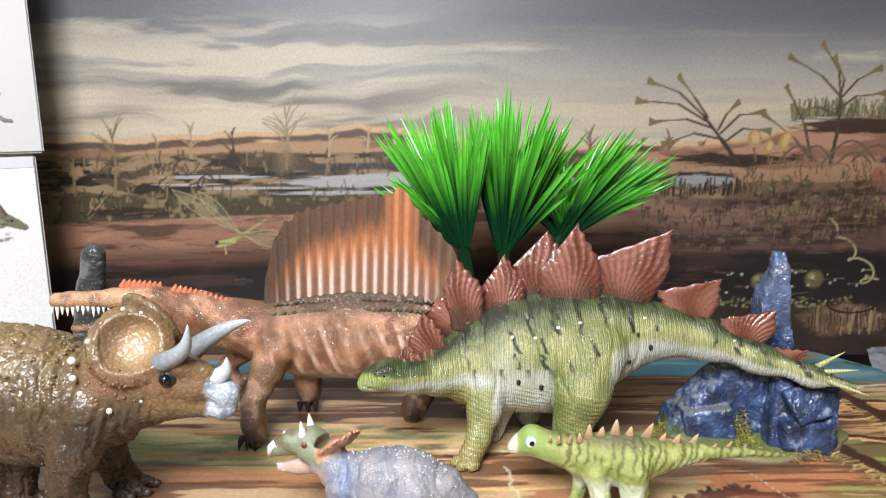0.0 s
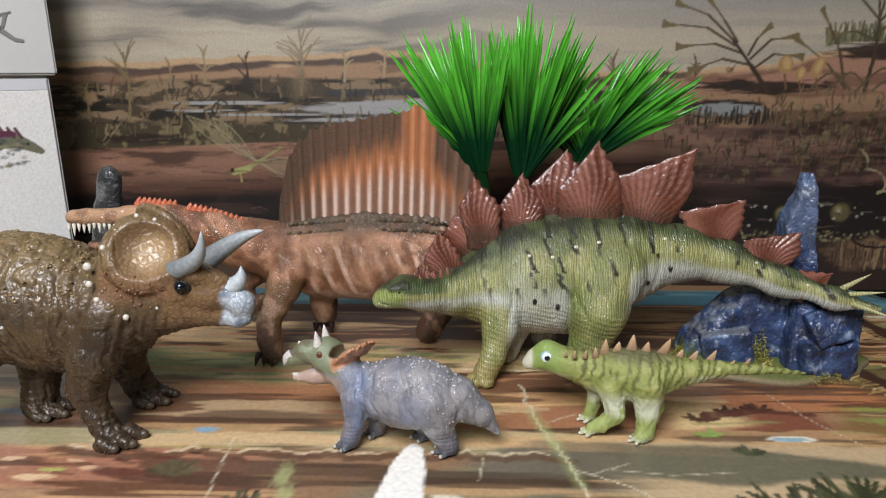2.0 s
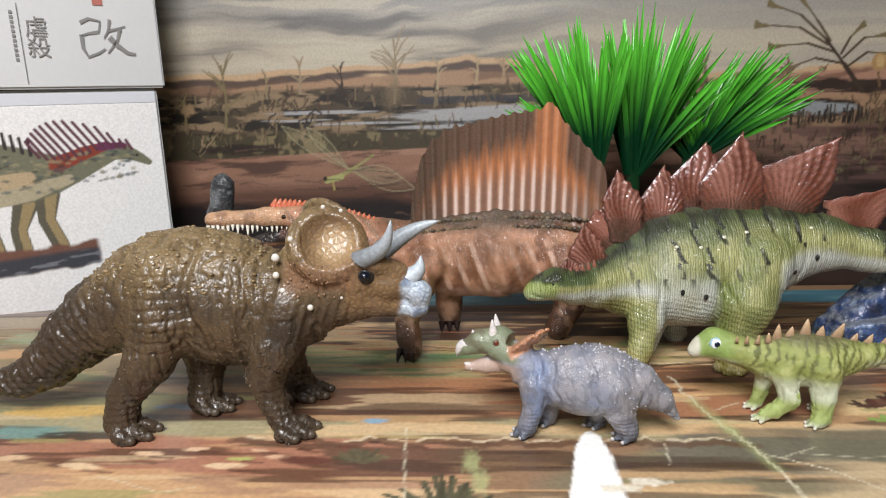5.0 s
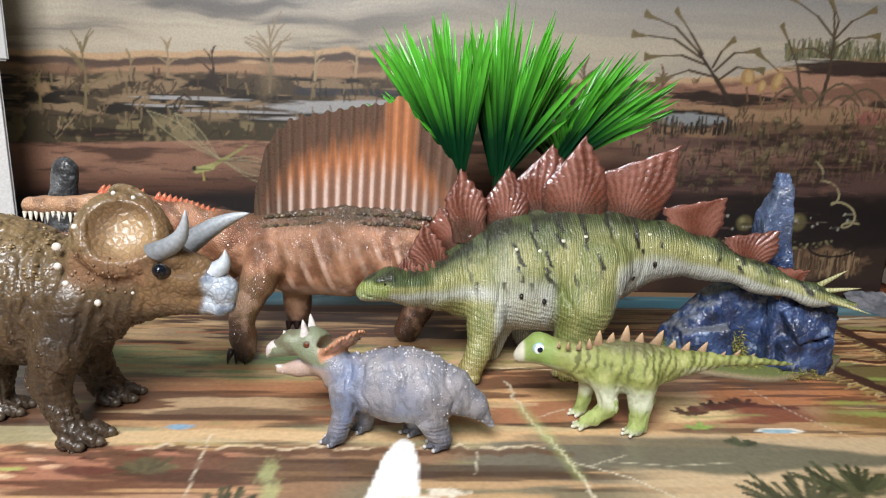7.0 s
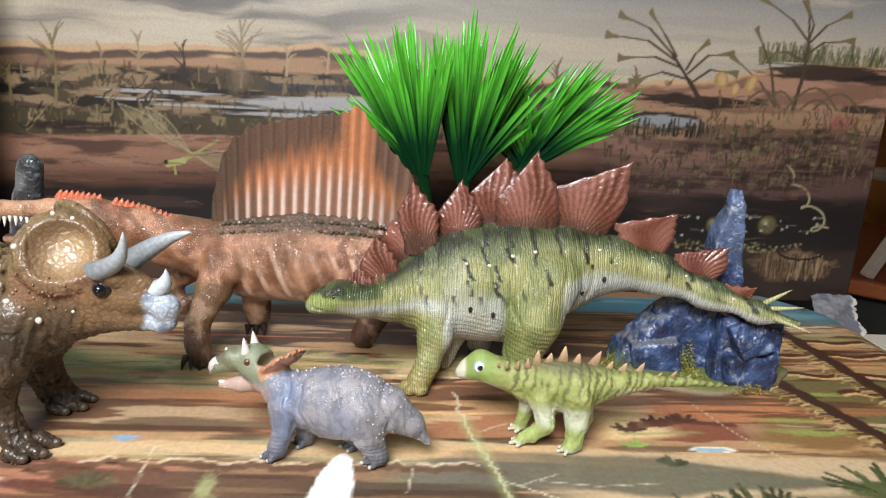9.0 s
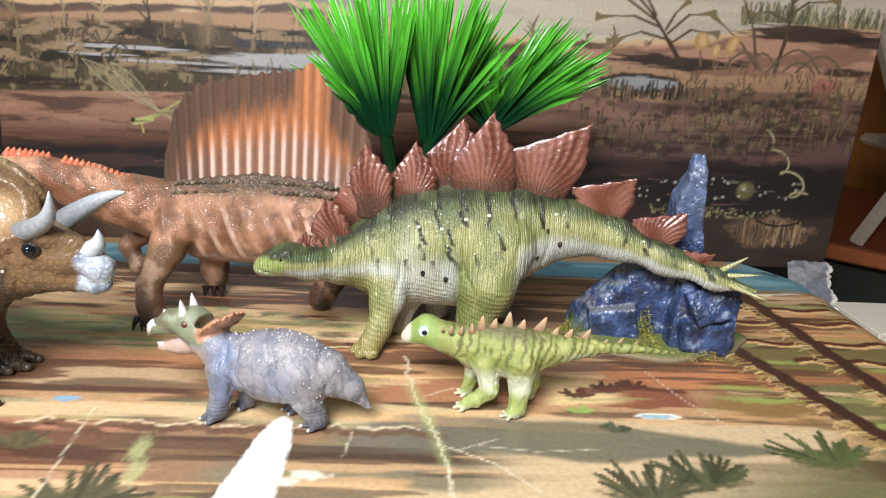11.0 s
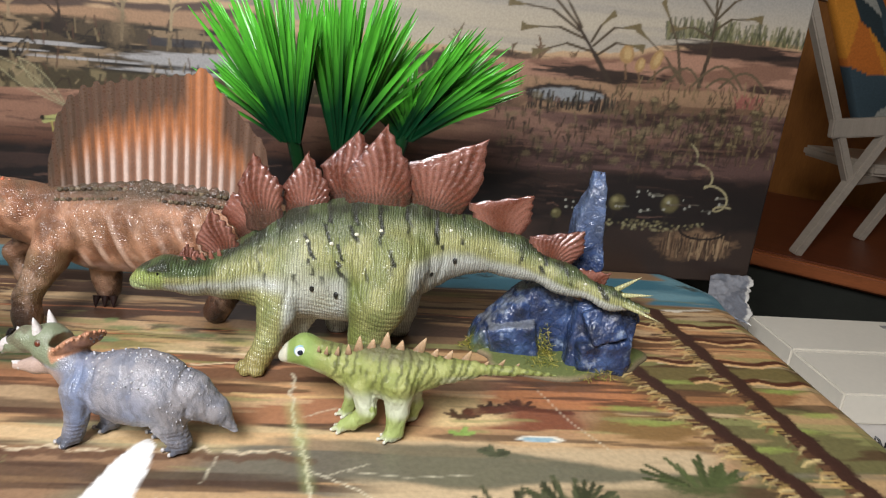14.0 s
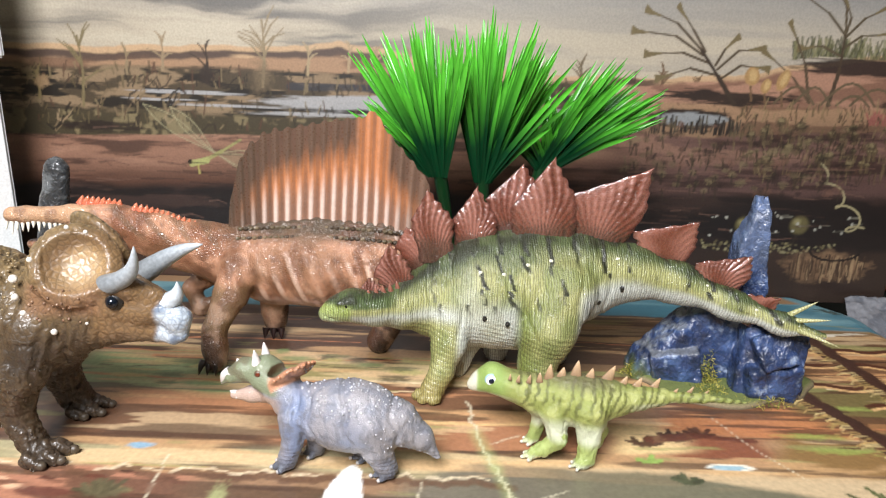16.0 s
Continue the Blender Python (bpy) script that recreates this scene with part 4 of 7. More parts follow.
    for k in range(110):
        t = k / 109
        tendril.append((0.584 + 0.062 * t + 0.011 * (0.25 + t) * math.sin(19 * t), 0.120 - 0.080 * t + 0.0065 * (0.4 + t) * math.cos(19 * t)))
    c.stroke(tendril, 0.0012, lin(196, 182, 130), taper=False)
    for k in range(3):
        c.stroke([(0.62 + 0.03 * math.cos(a * 0.45 + k), 0.02 + 0.012 * math.sin(a * 0.45 + k)) for a in range(12)], 0.0011, lin(26, 20, 18), taper=False, strength=0.9)
    # dragonfly on the log
    for tip, wide in (((-0.185, 0.162), 0.008), ((-0.155, 0.160), 0.007), ((-0.045, 0.098), 0.010), ((-0.03, 0.085), 0.011)):
        x0, y0 = -0.108, 0.110
        n = 14
        for sgn in (-1, 1):
            dx, dy = tip[0] - x0, tip[1] - y0
            L = math.hypot(dx, dy)
            c.stroke([(x0 + dx * t / n - sgn * dy / L * wide * math.sin(math.pi * (t / n) ** 1.3), y0 + dy * t / n + sgn * dx / L * wide * math.sin(math.pi * (t / n) ** 1.3)) for t in range(n + 1)], 0.0007, lin(176, 168, 124), taper=False, strength=0.55)
        c.spot((x0 + tip[0]) / 2, (y0 + tip[1]) / 2, 0.5 * math.hypot(tip[0] - x0, tip[1] - y0), wide * 0.8, lin(160, 148, 108), 0.18, 0.4, 0, 0, math.degrees(math.atan2(tip[1] - y0, tip[0] - x0)))
    c.stroke([(-0.130, 0.098), (-0.116, 0.103), (-0.10, 0.112), (-0.078, 0.126)], 0.0028, lin(160, 154, 88))
    c.stroke([(-0.135, 0.097), (-0.118, 0.101)], 0.0036, lin(176, 176, 98), taper=False)
    c.spot(-0.137, 0.099, 0.0028, 0.0032, lin(40, 34, 22), 1, 0.3)
    c.lay(step(0.28, 0.36, c.u) * step(0.20, 0.15, c.v) * 0.35 * (0.6 + 0.8 * fbm(c.u * 20, c.v * 60, 0 * c.u, 91)), lin(44, 32, 28))
    # low growth and bark on the far logs
    rnd = random.Random(88)
    for k in range(200):
        x0, y0 = rnd.uniform(0.36, 0.62), rnd.uniform(0.085, 0.165)
        r = rnd.uniform(0.0018, 0.0055)
        c.spot(x0, y0, r * 1.4, r, lin(*rnd.choice(((104, 88, 60), (56, 42, 34), (128, 112, 76), (36, 27, 24), (120, 84, 66)))), 0.55, 0.5, 0.6, k)
        if k % 3 == 0:
            c.stroke([(x0, y0), (x0 + rnd.uniform(-0.003, 0.003), y0 - 0.012)], 0.0010, lin(58, 48, 34), strength=0.7)
    for k in range(260):
        x0, y0 = rnd.uniform(-0.30, 0.62), rnd.uniform(0.03, 0.135)
        w = rnd.uniform(0.012, 0.05)
        c.stroke([(x0, y0), (x0 + w * 0.5, y0 + rnd.uniform(-0.002, 0.002)), (x0 + w, y0 + rnd.uniform(-0.003, 0.003))], rnd.uniform(0.0006, 0.0014), lin(*rnd.choice(((46, 32, 28), (128, 92, 76), (84, 58, 48), (30, 22, 20)))), strength=0.4)
    c.c = paler(c.c, 0.14) * 0.72
    c.stroke([(-0.128, 0.095), (-0.127, 0.086)], 0.0011, lin(150, 140, 80))
    return c


back_canvas = paint_backdrop()
backdrop = part("backdrop", back_canvas.mesh("backdrop", lambda u, v: (u, np.full_like(u, WALL), v), print_paper, (0, 0.004, 0)), print_paper)
tagged(backdrop, "printed backdrop painting of a marsh with fallen logs", "backdrop", kind="structure")

# ---- stacked boxes ----
def flat_shape(points, thick=0.0005):
    """A thin printed shape in the x-z plane, facing -y."""
    bm = bmesh.new()
    vs = [bm.verts.new((p[0], 0, p[1])) for p in points]
    bmesh.ops.triangulate(bm, faces=[bm.faces.new(vs)])
    bmesh.ops.recalc_face_normals(bm, faces=bm.faces[:])
    for f in bm.faces:
        if f.normal.y > 0:
            f.normal_flip()
    return bm


def brush(lines, widths):
    """Brush strokes as thin ribbons in the x-z plane."""
    bm = bmesh.new()
    for line, w in zip(lines, widths):
        n = len(line)
        left, right = [], []
        for i, p in enumerate(line):
            a, b = line[max(i - 1, 0)], line[min(i + 1, n - 1)]
            dx, dz = b[0] - a[0], b[1] - a[1]
            L = math.hypot(dx, dz) or 1
            h = w / 2 * (1 - 0.55 * (i / (n - 1)))
            left.append(bm.verts.new((p[0] - dz / L * h, 0, p[1] + dx / L * h)))
            right.append(bm.verts.new((p[0] + dz / L * h, 0, p[1] - dx / L * h)))
        for i in range(n - 1):
            bm.faces.new((left[i], right[i], right[i + 1], left[i + 1]))
    return bm


def carton(name, corner, turn, size, label):
    t = thing(name, corner, label, "box", "stacked boxes")
    t.rotation_euler = (0, 0, radians(turn))
    w, d, h = size
    part("carton", box_bm(w, d, h, (-w / 2, d / 2, h / 2), 0.0022), white_card, t)
    return t


lower_box = carton("picture_box", (-0.293, 0.7715, -0.030), 43, (0.30, 0.070, 0.2375), "white cardboard box printed with a spiny dinosaur")
upper_box = carton("lettered_box", (-0.2834, 0.7719, 0.2085), 43, (0.30, 0.070, 0.21), "white cardboard box with grey brush lettering")
part("flap", box_bm(0.294, 0.0012, 0.011, (-0.150, -0.0006, 0.229), 0.0004), plain("shaded_flap_card", (0.62, 0.63, 0.66), 0.5, 0.04, 20), lower_box, "folded edge of the lid")


def printed_animal():
    """The picture on the box: a plain long-necked shape with spines on a rock."""
    c = Canvas(-0.2975, -0.0025, 0.0025, 0.2235, 0.0011)
    paper = np.array((0.78, 0.77, 0.75))
    c.c[:] = paper
    hide, dark, belly = lin(112, 112, 92), lin(58, 56, 52), lin(168, 158, 132)

    def band(line, colour):
        for p, q in zip(line, line[1:]):
            n = 14
            for k in range(n + 1):
                t = k / n
                c.spot(p[0] + (q[0] - p[0]) * t, p[1] + (q[1] - p[1]) * t, p[2] + (q[2] - p[2]) * t, p[2] + (q[2] - p[2]) * t, colour, 1, 0.12)

    for line in (((-0.170, 0.138, 0.012), (-0.169, 0.105, 0.0085), (-0.166, 0.086, 0.009)), ((-0.198, 0.140, 0.016), (-0.203, 0.108, 0.0095), (-0.207, 0.090, 0.0095)), ((-0.136, 0.130, 0.011), (-0.145, 0.106, 0.0072), (-0.143, 0.087, 0.008)), ((-0.116, 0.140, 0.012), (-0.120, 0.113, 0.0078), (-0.111, 0.0865, 0.008))):
        band(line, lin(92, 88, 74))
        band([(p[0] + 0.003, p[1], p[2] * 0.5) for p in line], lin(150, 132, 96))
    band(((-0.270, 0.152, 0.024), (-0.235, 0.158, 0.030), (-0.200, 0.162, 0.033), (-0.165, 0.161, 0.032), (-0.135, 0.158, 0.027), (-0.112, 0.157, 0.020), (-0.092, 0.161, 0.0152), (-0.070, 0.169, 0.0118), (-0.052, 0.1755, 0.0092), (-0.037, 0.1735, 0.0072), (-0.023, 0.1655, 0.0048), (-0.0175, 0.1620, 0.0034)), hide)
    band(((-0.205, 0.140, 0.012), (-0.165, 0.139, 0.011), (-0.130, 0.142, 0.009), (-0.095, 0.151, 0.005)), belly)
    band(((-0.200, 0.152, 0.007), (-0.165, 0.152, 0.008), (-0.130, 0.155, 0.007)), lin(176, 156, 124))
    band(((-0.104, 0.166, 0.008), (-0.080, 0.175, 0.0068), (-0.056, 0.182, 0.0045)), lin(134, 62, 48))
    band(((-0.062, 0.181, 0.0045), (-0.040, 0.181, 0.003)), lin(104, 52, 84))
    rnd = random.Random(12)
    for k in range(240):
        x0 = rnd.uniform(-0.28, -0.03)
        top = np.interp(x0, [-0.28, -0.2, -0.112, -0.05, -0.03], [0.170, 0.193, 0.172, 0.184, 0.176])
        z0 = top - abs(rnd.gauss(0, 0.020)) - 0.002
        c.spot(x0, max(z0, 0.135 + 0.14 * max(x0 + 0.15, 0)), rnd.uniform(0.002, 0.006), rnd.uniform(0.001, 0.0028), (dark, lin(70, 82, 84), lin(150, 140, 110))[k % 3], 0.65, 0.6, 0.5, k)
    for k in range(38):
        t = k / 37
        x0 = -0.275 + 0.242 * t
        z0 = np.interp(x0, [-0.28, -0.2, -0.150, -0.112, -0.092, -0.07, -0.052, -0.036], [0.170, 0.195, 0.190, 0.175, 0.175, 0.180, 0.184, 0.180])
        h = 0.011 if x0 < -0.12 else 0.024 * math.sin(math.pi * min(1, (x0 + 0.125) / 0.085)) + 0.006
        lean = 0.1 if x0 < -0.12 else 0.75
        c.stroke([(x0, z0 - 0.003), (x0 - lean * h, z0 + h)], 0.0015, lin(56, 50, 50) if x0 < -0.12 else lin(92, 54, 66))
    c.spot(-0.0285, 0.1700, 0.0014, 0.0014, lin(20, 20, 20), 1, 0.3)
    ledge = step(0.089, 0.085, c.v + 0.010 * (fbm(c.u * 60, c.v * 60, 0 * c.u, 3) - 0.5)) * step(0.060, 0.064, c.v + 0.10 * (c.u + 0.15) * (c.u < -0.15) * 0.2 + 0.006 * (fbm(c.u * 50, 0 * c.u, 0 * c.u, 4) - 0.5)) * step(-0.074, -0.080, c.u)
    c.lay(ledge, lin(112, 78, 66))
    grain = fbm(c.u * 40, c.v * 220, 0 * c.u, 9)
    c.lay(ledge * step(0.082, 0.076, c.v), lin(62, 64, 70))
    c.lay(ledge * step(0.55, 0.65, grain) * step(0.082, 0.076, c.v), lin(112, 114, 120))
    return c


animal = printed_animal()
sheet = part("printed_picture", animal.mesh("printed_picture", lambda u, v: (u, np.full_like(u, -0.0006), v), print_paper, (0, 0.0004, 0)), print_paper, lower_box, "printed picture of a long-necked spiny dinosaur on rock")
# brush lettering on the upper box
gai = brush([[(-0.074, 0.062), (-0.066, 0.066), (-0.056, 0.064), (-0.058, 0.054)], [(-0.058, 0.054), (-0.068, 0.052), (-0.074, 0.050)], [(-0.074, 0.051), (-0.074, 0.038), (-0.070, 0.030), (-0.060, 0.034), (-0.054, 0.038)],
             [(-0.047, 0.066), (-0.049, 0.056), (-0.054, 0.048)], [(-0.050, 0.055), (-0.042, 0.057), (-0.033, 0.060)], [(-0.038, 0.058), (-0.042, 0.046), (-0.052, 0.034)], [(-0.049, 0.049), (-0.042, 0.041), (-0.033, 0.034), (-0.026, 0.033)]],
            [0.0034, 0.003, 0.0038, 0.003, 0.003, 0.0034, 0.0058])
lettering = part("brush_character", gai, ink_grey, upper_box, "grey brush character printed on the card")
lettering.location = (0.0, -0.0012, 0.0)
curve = bpy.data.curves.new("small_characters", "FONT")
curve.body, curve.size, curve.space_line = "\u8650\n\u6bba", 0.020, 0.92
small = new("small_characters", curve)
bpy.context.view_layer.update()
small_mesh = bpy.data.meshes.new_from_object(small.evaluated_get(bpy.context.evaluated_depsgraph_get()))
bpy.data.objects.remove(small)
words = part("small_characters", small_mesh, ink_grey, upper_box, "two small grey printed characters")
words.matrix_local = pose(-0.1215, -0.0012, 0.049, 90, 0, 0)
rule = part("printed_rule", box_bm(0.0006, 0.0006, 0.072, (-0.1250, -0.0008, 0.041)), ink_grey, upper_box)
seal = part("seal_mark", box_bm(0.009, 0.0006, 0.008, (-0.056, -0.0008, 0.083)), ink_red, upper_box, "small red seal mark")
for k in range(11):
    part("text_bar", box_bm(0.0026, 0.0006, 0.0026, (-0.1305, -0.0008, 0.069 - 0.0042 * k)), ink_grey, upper_box)

# ---- right of the mat ----
cream_card = plain("cream_card", (0.60, 0.56, 0.47), 0.55, 0.04, 20, 0.00005)
low_box = thing("flat_box", (0.785, 0.695, -0.095), "flat white cardboard box lying beside the mat", "box")
part("lid", box_bm(0.24, 0.085, 0.035, (0, 0.0435, 0.0175), 0.002), cream_card, low_box)
part("flap", box_bm(0.24, 0.085, 0.033, (0, -0.0425, 0.0165), 0.002), cream_card, low_box)
for x0, y0 in ((0.035, 0.068), (0.036, -0.02)):
    part("printed_mark", box_bm(0.008, 0.007, 0.0008, (x0, y0, 0.0354 if y0 > 0 else 0.0334)), ink_grey, low_box)


def torn_sheet():
    c = Canvas(0, 1, 0, 1, 0.02)
    c.c[:] = lin(150, 152, 158)
    c.lay(step(0.4, 0.6, fbm(c.u * 6, c.v * 6, 0 * c.u, 5)), lin(120, 124, 132))
    c.lay(step(0.90, 0.94, c.u + 0.08 * (fbm(c.u * 9, c.v * 30, 0 * c.u, 6) - 0.5)), lin(226, 224, 216))

    def place(u, v):
        rag = 0.012 * (fbm(u * 3, v * 14, 0 * u, 7) - 0.5) * u
        x = (0.583 * (1 - v) + 0.640 * v) * (1 - u) + (0.600 * (1 - v) + 0.694 * v) * u + rag
        y = (0.735 * (1 - v) + 0.843 * v) * (1 - u) + (0.680 * (1 - v) + 0.840 * v) * u
        return x, y, -0.030 - 0.004 * v + 0.008 * (fbm(u * 4, v * 4, 0 * u, 8) - 0.5)

    return c.mesh("torn_sheet", place, print_paper, (0, 0, -0.001))


torn = part("torn_sheet", torn_sheet(), print_paper)
tagged(torn, "crumpled grey paper sheet with a torn white edge", "paper")


def wire():
    cu = bpy.data.curves.new("black_wire", "CURVE")
    cu.dimensions, cu.bevel_depth, cu.bevel_resolution = "3D", 0.0011, 2
    sp = cu.splines.new("POLY")
    sp.points.add(39)
    for i, p in enumerate(sp.points):
        p.co = (0.665 + 0.0016 * i, 0.572 + 0.006 * math.sin(i * 1.1) - 0.0004 * i, -0.088 + 0.005 * math.cos(i * 1.7), 1)
    ob = new("black_wire", cu)
    bpy.context.view_layer.update()
    mesh = bpy.data.meshes.new_from_object(ob.evaluated_get(bpy.context.evaluated_depsgraph_get()))
    bpy.data.objects.remove(ob)
    return mesh


cable = part("black_wire", wire(), plain("black_plastic", (0.012, 0.012, 0.012), 0.4, 0.2))
tagged(cable, "thin black crinkled wire lying beside the mat", "wire")

# wooden platform, panelled wall and folding chair beyond the table
platform = thing("wooden_platform", (1.62, 1.82, -0.75), "red-brown wooden platform with a worn orange edge", "platform")
part("deck", box_bm(1.20, 0.86, 0.045, (0, 0, 0.4925), 0.006), bench_wood, platform)
part("edge_strip", box_bm(1.20, 0.02, 0.034, (0, -0.441, 0.4975), 0.004), plain("orange_edge_wood", (0.34, 0.10, 0.03), 0.4, 0.25, 8, stretch=(1, 6, 6)), platform)
# near-black box filling the space below the deck
part("skirt", box_bm(1.18, 0.80, 0.469, (0, 0, 0.2345)), dark_void, platform)
platform.rotation_euler = (0, 0, radians(-38))
panel = part("wood_panel", box_bm(1.9, 0.04, 2.0, (0, 0, 1.0), 0.004), panel_wood)
panel.matrix_world = pose(1.95, 2.35, -0.75, 0, 0, -12)
tagged(panel, "warm brown varnished wooden wall panel", "panel", kind="structure")


# ---- figures ----
def studs(fig, v, nn, mask, count, size, pigments, seed, slot=0, lift=0.3, squash=(1, 1, 1), rings=4):
    """Small raised scutes scattered over a part of a skin."""
    rnd = random.Random(seed)
    ids = np.flatnonzero(mask)
    for k in range(count):
        i = ids[rnd.randrange(len(ids))]
        r = size * rnd.uniform(0.6, 1.25)
        fig.ball(v[i] + nn[i] * r * lift, r, lin(*rnd.choice(pigments)), slot, squash, rings=rings)


def triceratops():
    c = 0.447
    s = Clay((-0.305, c - 0.062, -0.003), (0.04, c + 0.06, 0.142), 0.00105)
    s.hull(((-0.200, 0.040, 0.080, c, 0.016), (-0.190, 0.044, 0.0925, c, 0.021), (-0.170, 0.045, 0.1095, c, 0.028), (-0.150, 0.043, 0.1182, c, 0.033), (-0.130, 0.040, 0.1205, c, 0.036),
            (-0.111, 0.035, 0.1190, c, 0.037), (-0.095, 0.034, 0.1150, c, 0.035), (-0.078, 0.037, 0.1070, c, 0.030), (-0.060, 0.046, 0.1020, c - 0.003, 0.025), (-0.046, 0.054, 0.100, c - 0.006, 0.020)), 0.006)
    s.limb((-0.188, c, 0.066, 0.0235), (-0.207, c, 0.052, 0.0185), (-0.226, c, 0.035, 0.0145), (-0.246, c, 0.0235, 0.0105), (-0.268, c, 0.0215, 0.0070), (-0.2935, c, 0.0285, 0.0022), k=0.010)
    # near hind leg with its great thigh, then the far one
    s.limb((-0.136, c - 0.017, 0.094, 0.020), (-0.138, c - 0.022, 0.070, 0.0200), (-0.148, c - 0.028, 0.046, 0.0140), (-0.163, c - 0.030, 0.026, 0.0100), (-0.168, c - 0.030, 0.010, 0.0104), k=0.003)
    s.limb((-0.140, c + 0.016, 0.07, 0.022), (-0.130, c + 0.010, 0.03, 0.0115), (-0.132, c + 0.006, 0.008, 0.0115), k=0.005)
    # front legs
    s.limb((-0.066, c - 0.017, 0.076, 0.019), (-0.074, c - 0.025, 0.052, 0.0135), (-0.0800, c - 0.025, 0.036, 0.0110), (-0.0770, c - 0.026, 0.020, 0.0078), (-0.071, c - 0.027, 0.008, 0.0086), k=0.003)
    s.limb((-0.072, c + 0.018, 0.06, 0.016), (-0.082, c + 0.022, 0.03, 0.0105), (-0.074, c + 0.024, 0.008, 0.0105), k=0.005)
    # neck, skull, cheek and beak
    s.limb((-0.062, c - 0.006, 0.078, 0.022), (-0.040, c - 0.010, 0.078, 0.0155), (-0.024, c - 0.012, 0.076, 0.010), k=0.008)
    s.limb((-0.046, c - 0.006, 0.094, 0.020), (-0.026, c - 0.010, 0.0935, 0.0165), (-0.008, c - 0.012, 0.0895, 0.0115), (0.002, c - 0.013, 0.0885, 0.0088), k=0.006)
    s.limb((-0.034, c - 0.014, 0.0825, 0.012), (-0.014, c - 0.013, 0.0775, 0.0085), (-0.002, c - 0.013, 0.0745, 0.0062), k=0.004)
    s.limb((0.004, c - 0.013, 0.0885, 0.0076), (0.0105, c - 0.015, 0.0830, 0.0074), (0.0125, c - 0.016, 0.0745, 0.0044), k=0.002)
    s.limb((-0.001, c - 0.013, 0.0765, 0.0066), (0.0080, c - 0.015, 0.0730, 0.0050), k=0.0015)
    s.limb((-0.028, c - 0.023, 0.104, 0.0066), (-0.012, c - 0.021, 0.1025, 0.0055), (0.000, c - 0.017, 0.0975, 0.0045), k=0.004)
    # frill: a thick-rimmed bowl behind the horns and a lower flap hung with studs
    s.disc((-0.0395, c - 0.019, 0.1135), (0.30, -0.80, 0.50), 0.0235, 0.0085, 0.003)
    s.disc((-0.0500, c - 0.022, 0.0985), (0.05, -1.0, 0.12), 0.0205, 0.0065, 0.004)
    s.disc((-0.044, c + 0.020, 0.114), (0.5, 0.72, 0.45), 0.024, 0.007, 0.005)
    s.disc((-0.0365, c - 0.0285, 0.1185), (0.30, -0.80, 0.50), 0.0185, 0.0115, 0.0015, cut=True)
    for dx, dy in ((0.001, -0.0095), (0.009, -0.005), (0.010, 0.004)):
        for x0, y0 in ((-0.071, c - 0.027), (-0.074, c + 0.024), (-0.167, c - 0.030), (-0.131, c + 0.006)):
            s.limb((x0 + dx, y0 + dy, 0.0055, 0.0048), (x0 + 0.005 + dx, y0 + dy * 1.15, 0.0035, 0.0040), k=0.0010)
    s.rough(0.0009, 0.010, 3)
    v, f = s.skin()
    nn = normals_of(v, f)
    x, y, z = v.T
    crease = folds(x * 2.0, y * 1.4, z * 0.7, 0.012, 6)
    ring = 0.5 + 0.5 * np.sin(2 * math.pi * (x * 0.80 + z * 0.60) / 0.0062 + 3 * fbm(x * 90, y * 90, z * 90, 5))
    tail = step(-0.172, -0.190, x)
    amount = -0.0012 * step(0.20, 0.0, crease) - 0.0011 * ring * tail
    # crossing wrinkles on the thigh, folds behind the shoulder, rings on the neck and shins
    thigh = np.exp(-(((x + 0.136) / 0.020) ** 2 + ((z - 0.078) / 0.026) ** 2) ** 2) * (y < c)
    wob = 2.5 * fbm(x * 120, y * 120, z * 120, 8)
    amount -= thigh * 0.0009 * step(0.5, 0.95, np.sin(2 * math.pi * z / 0.0062 + wob)) + thigh * 0.0006 * step(0.6, 0.95, np.sin(2 * math.pi * x / 0.0075 + wob))
    amount -= 0.0026 * np.exp(-((x + 0.1155 + 0.05 * (z - 0.085) + 0.004 * np.sin(z * 90)) / 0.0022) ** 2) * step(0.05, 0.065, z) * (y < c)
    for x0 in (-0.086, -0.079, -0.0735):
        amount -= 0.0015 * np.exp(-((x - x0 - 0.12 * (z - 0.09) + 0.003 * np.sin(z * 160 + x0 * 900)) / 0.0016) ** 2) * step(0.068, 0.08, z)
    neck = step(-0.066, -0.052, x) * step(-0.022, -0.030, x) * step(0.086, 0.080, z) * step(0.05, 0.06, z)
    amount -= 0.0010 * neck * (0.5 + 0.5 * np.sin(2 * math.pi * (x - 0.35 * z) / 0.0056))
    shin = step(0.034, 0.028, z) * step(0.008, 0.014, z)
    amount -= 0.0006 * shin * (0.5 + 0.5 * np.sin(2 * math.pi * z / 0.0042 + wob))
    bowl = np.exp(-(((x + 0.0375) / 0.0185) ** 2 + ((z - 0.1165) / 0.0165) ** 2) ** 2) * (nn[:, 1] < -0.1)
    v = v + nn * (amount * (1 - bowl) * step(-0.016, -0.030, x - 0.02 * (z < 0.07)))[:, None]
    n = fbm(x * 60, y * 60, z * 60, 4)
    dark = step(0.42, 0.62, fbm(x * 34, y * 34, z * 34, 21))
    # lit tone of the hide painted into the back by height, darker below
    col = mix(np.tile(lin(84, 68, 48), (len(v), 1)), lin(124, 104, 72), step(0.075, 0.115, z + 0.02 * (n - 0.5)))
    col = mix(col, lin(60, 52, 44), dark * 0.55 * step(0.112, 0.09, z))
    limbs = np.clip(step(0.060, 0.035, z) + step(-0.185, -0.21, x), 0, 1)
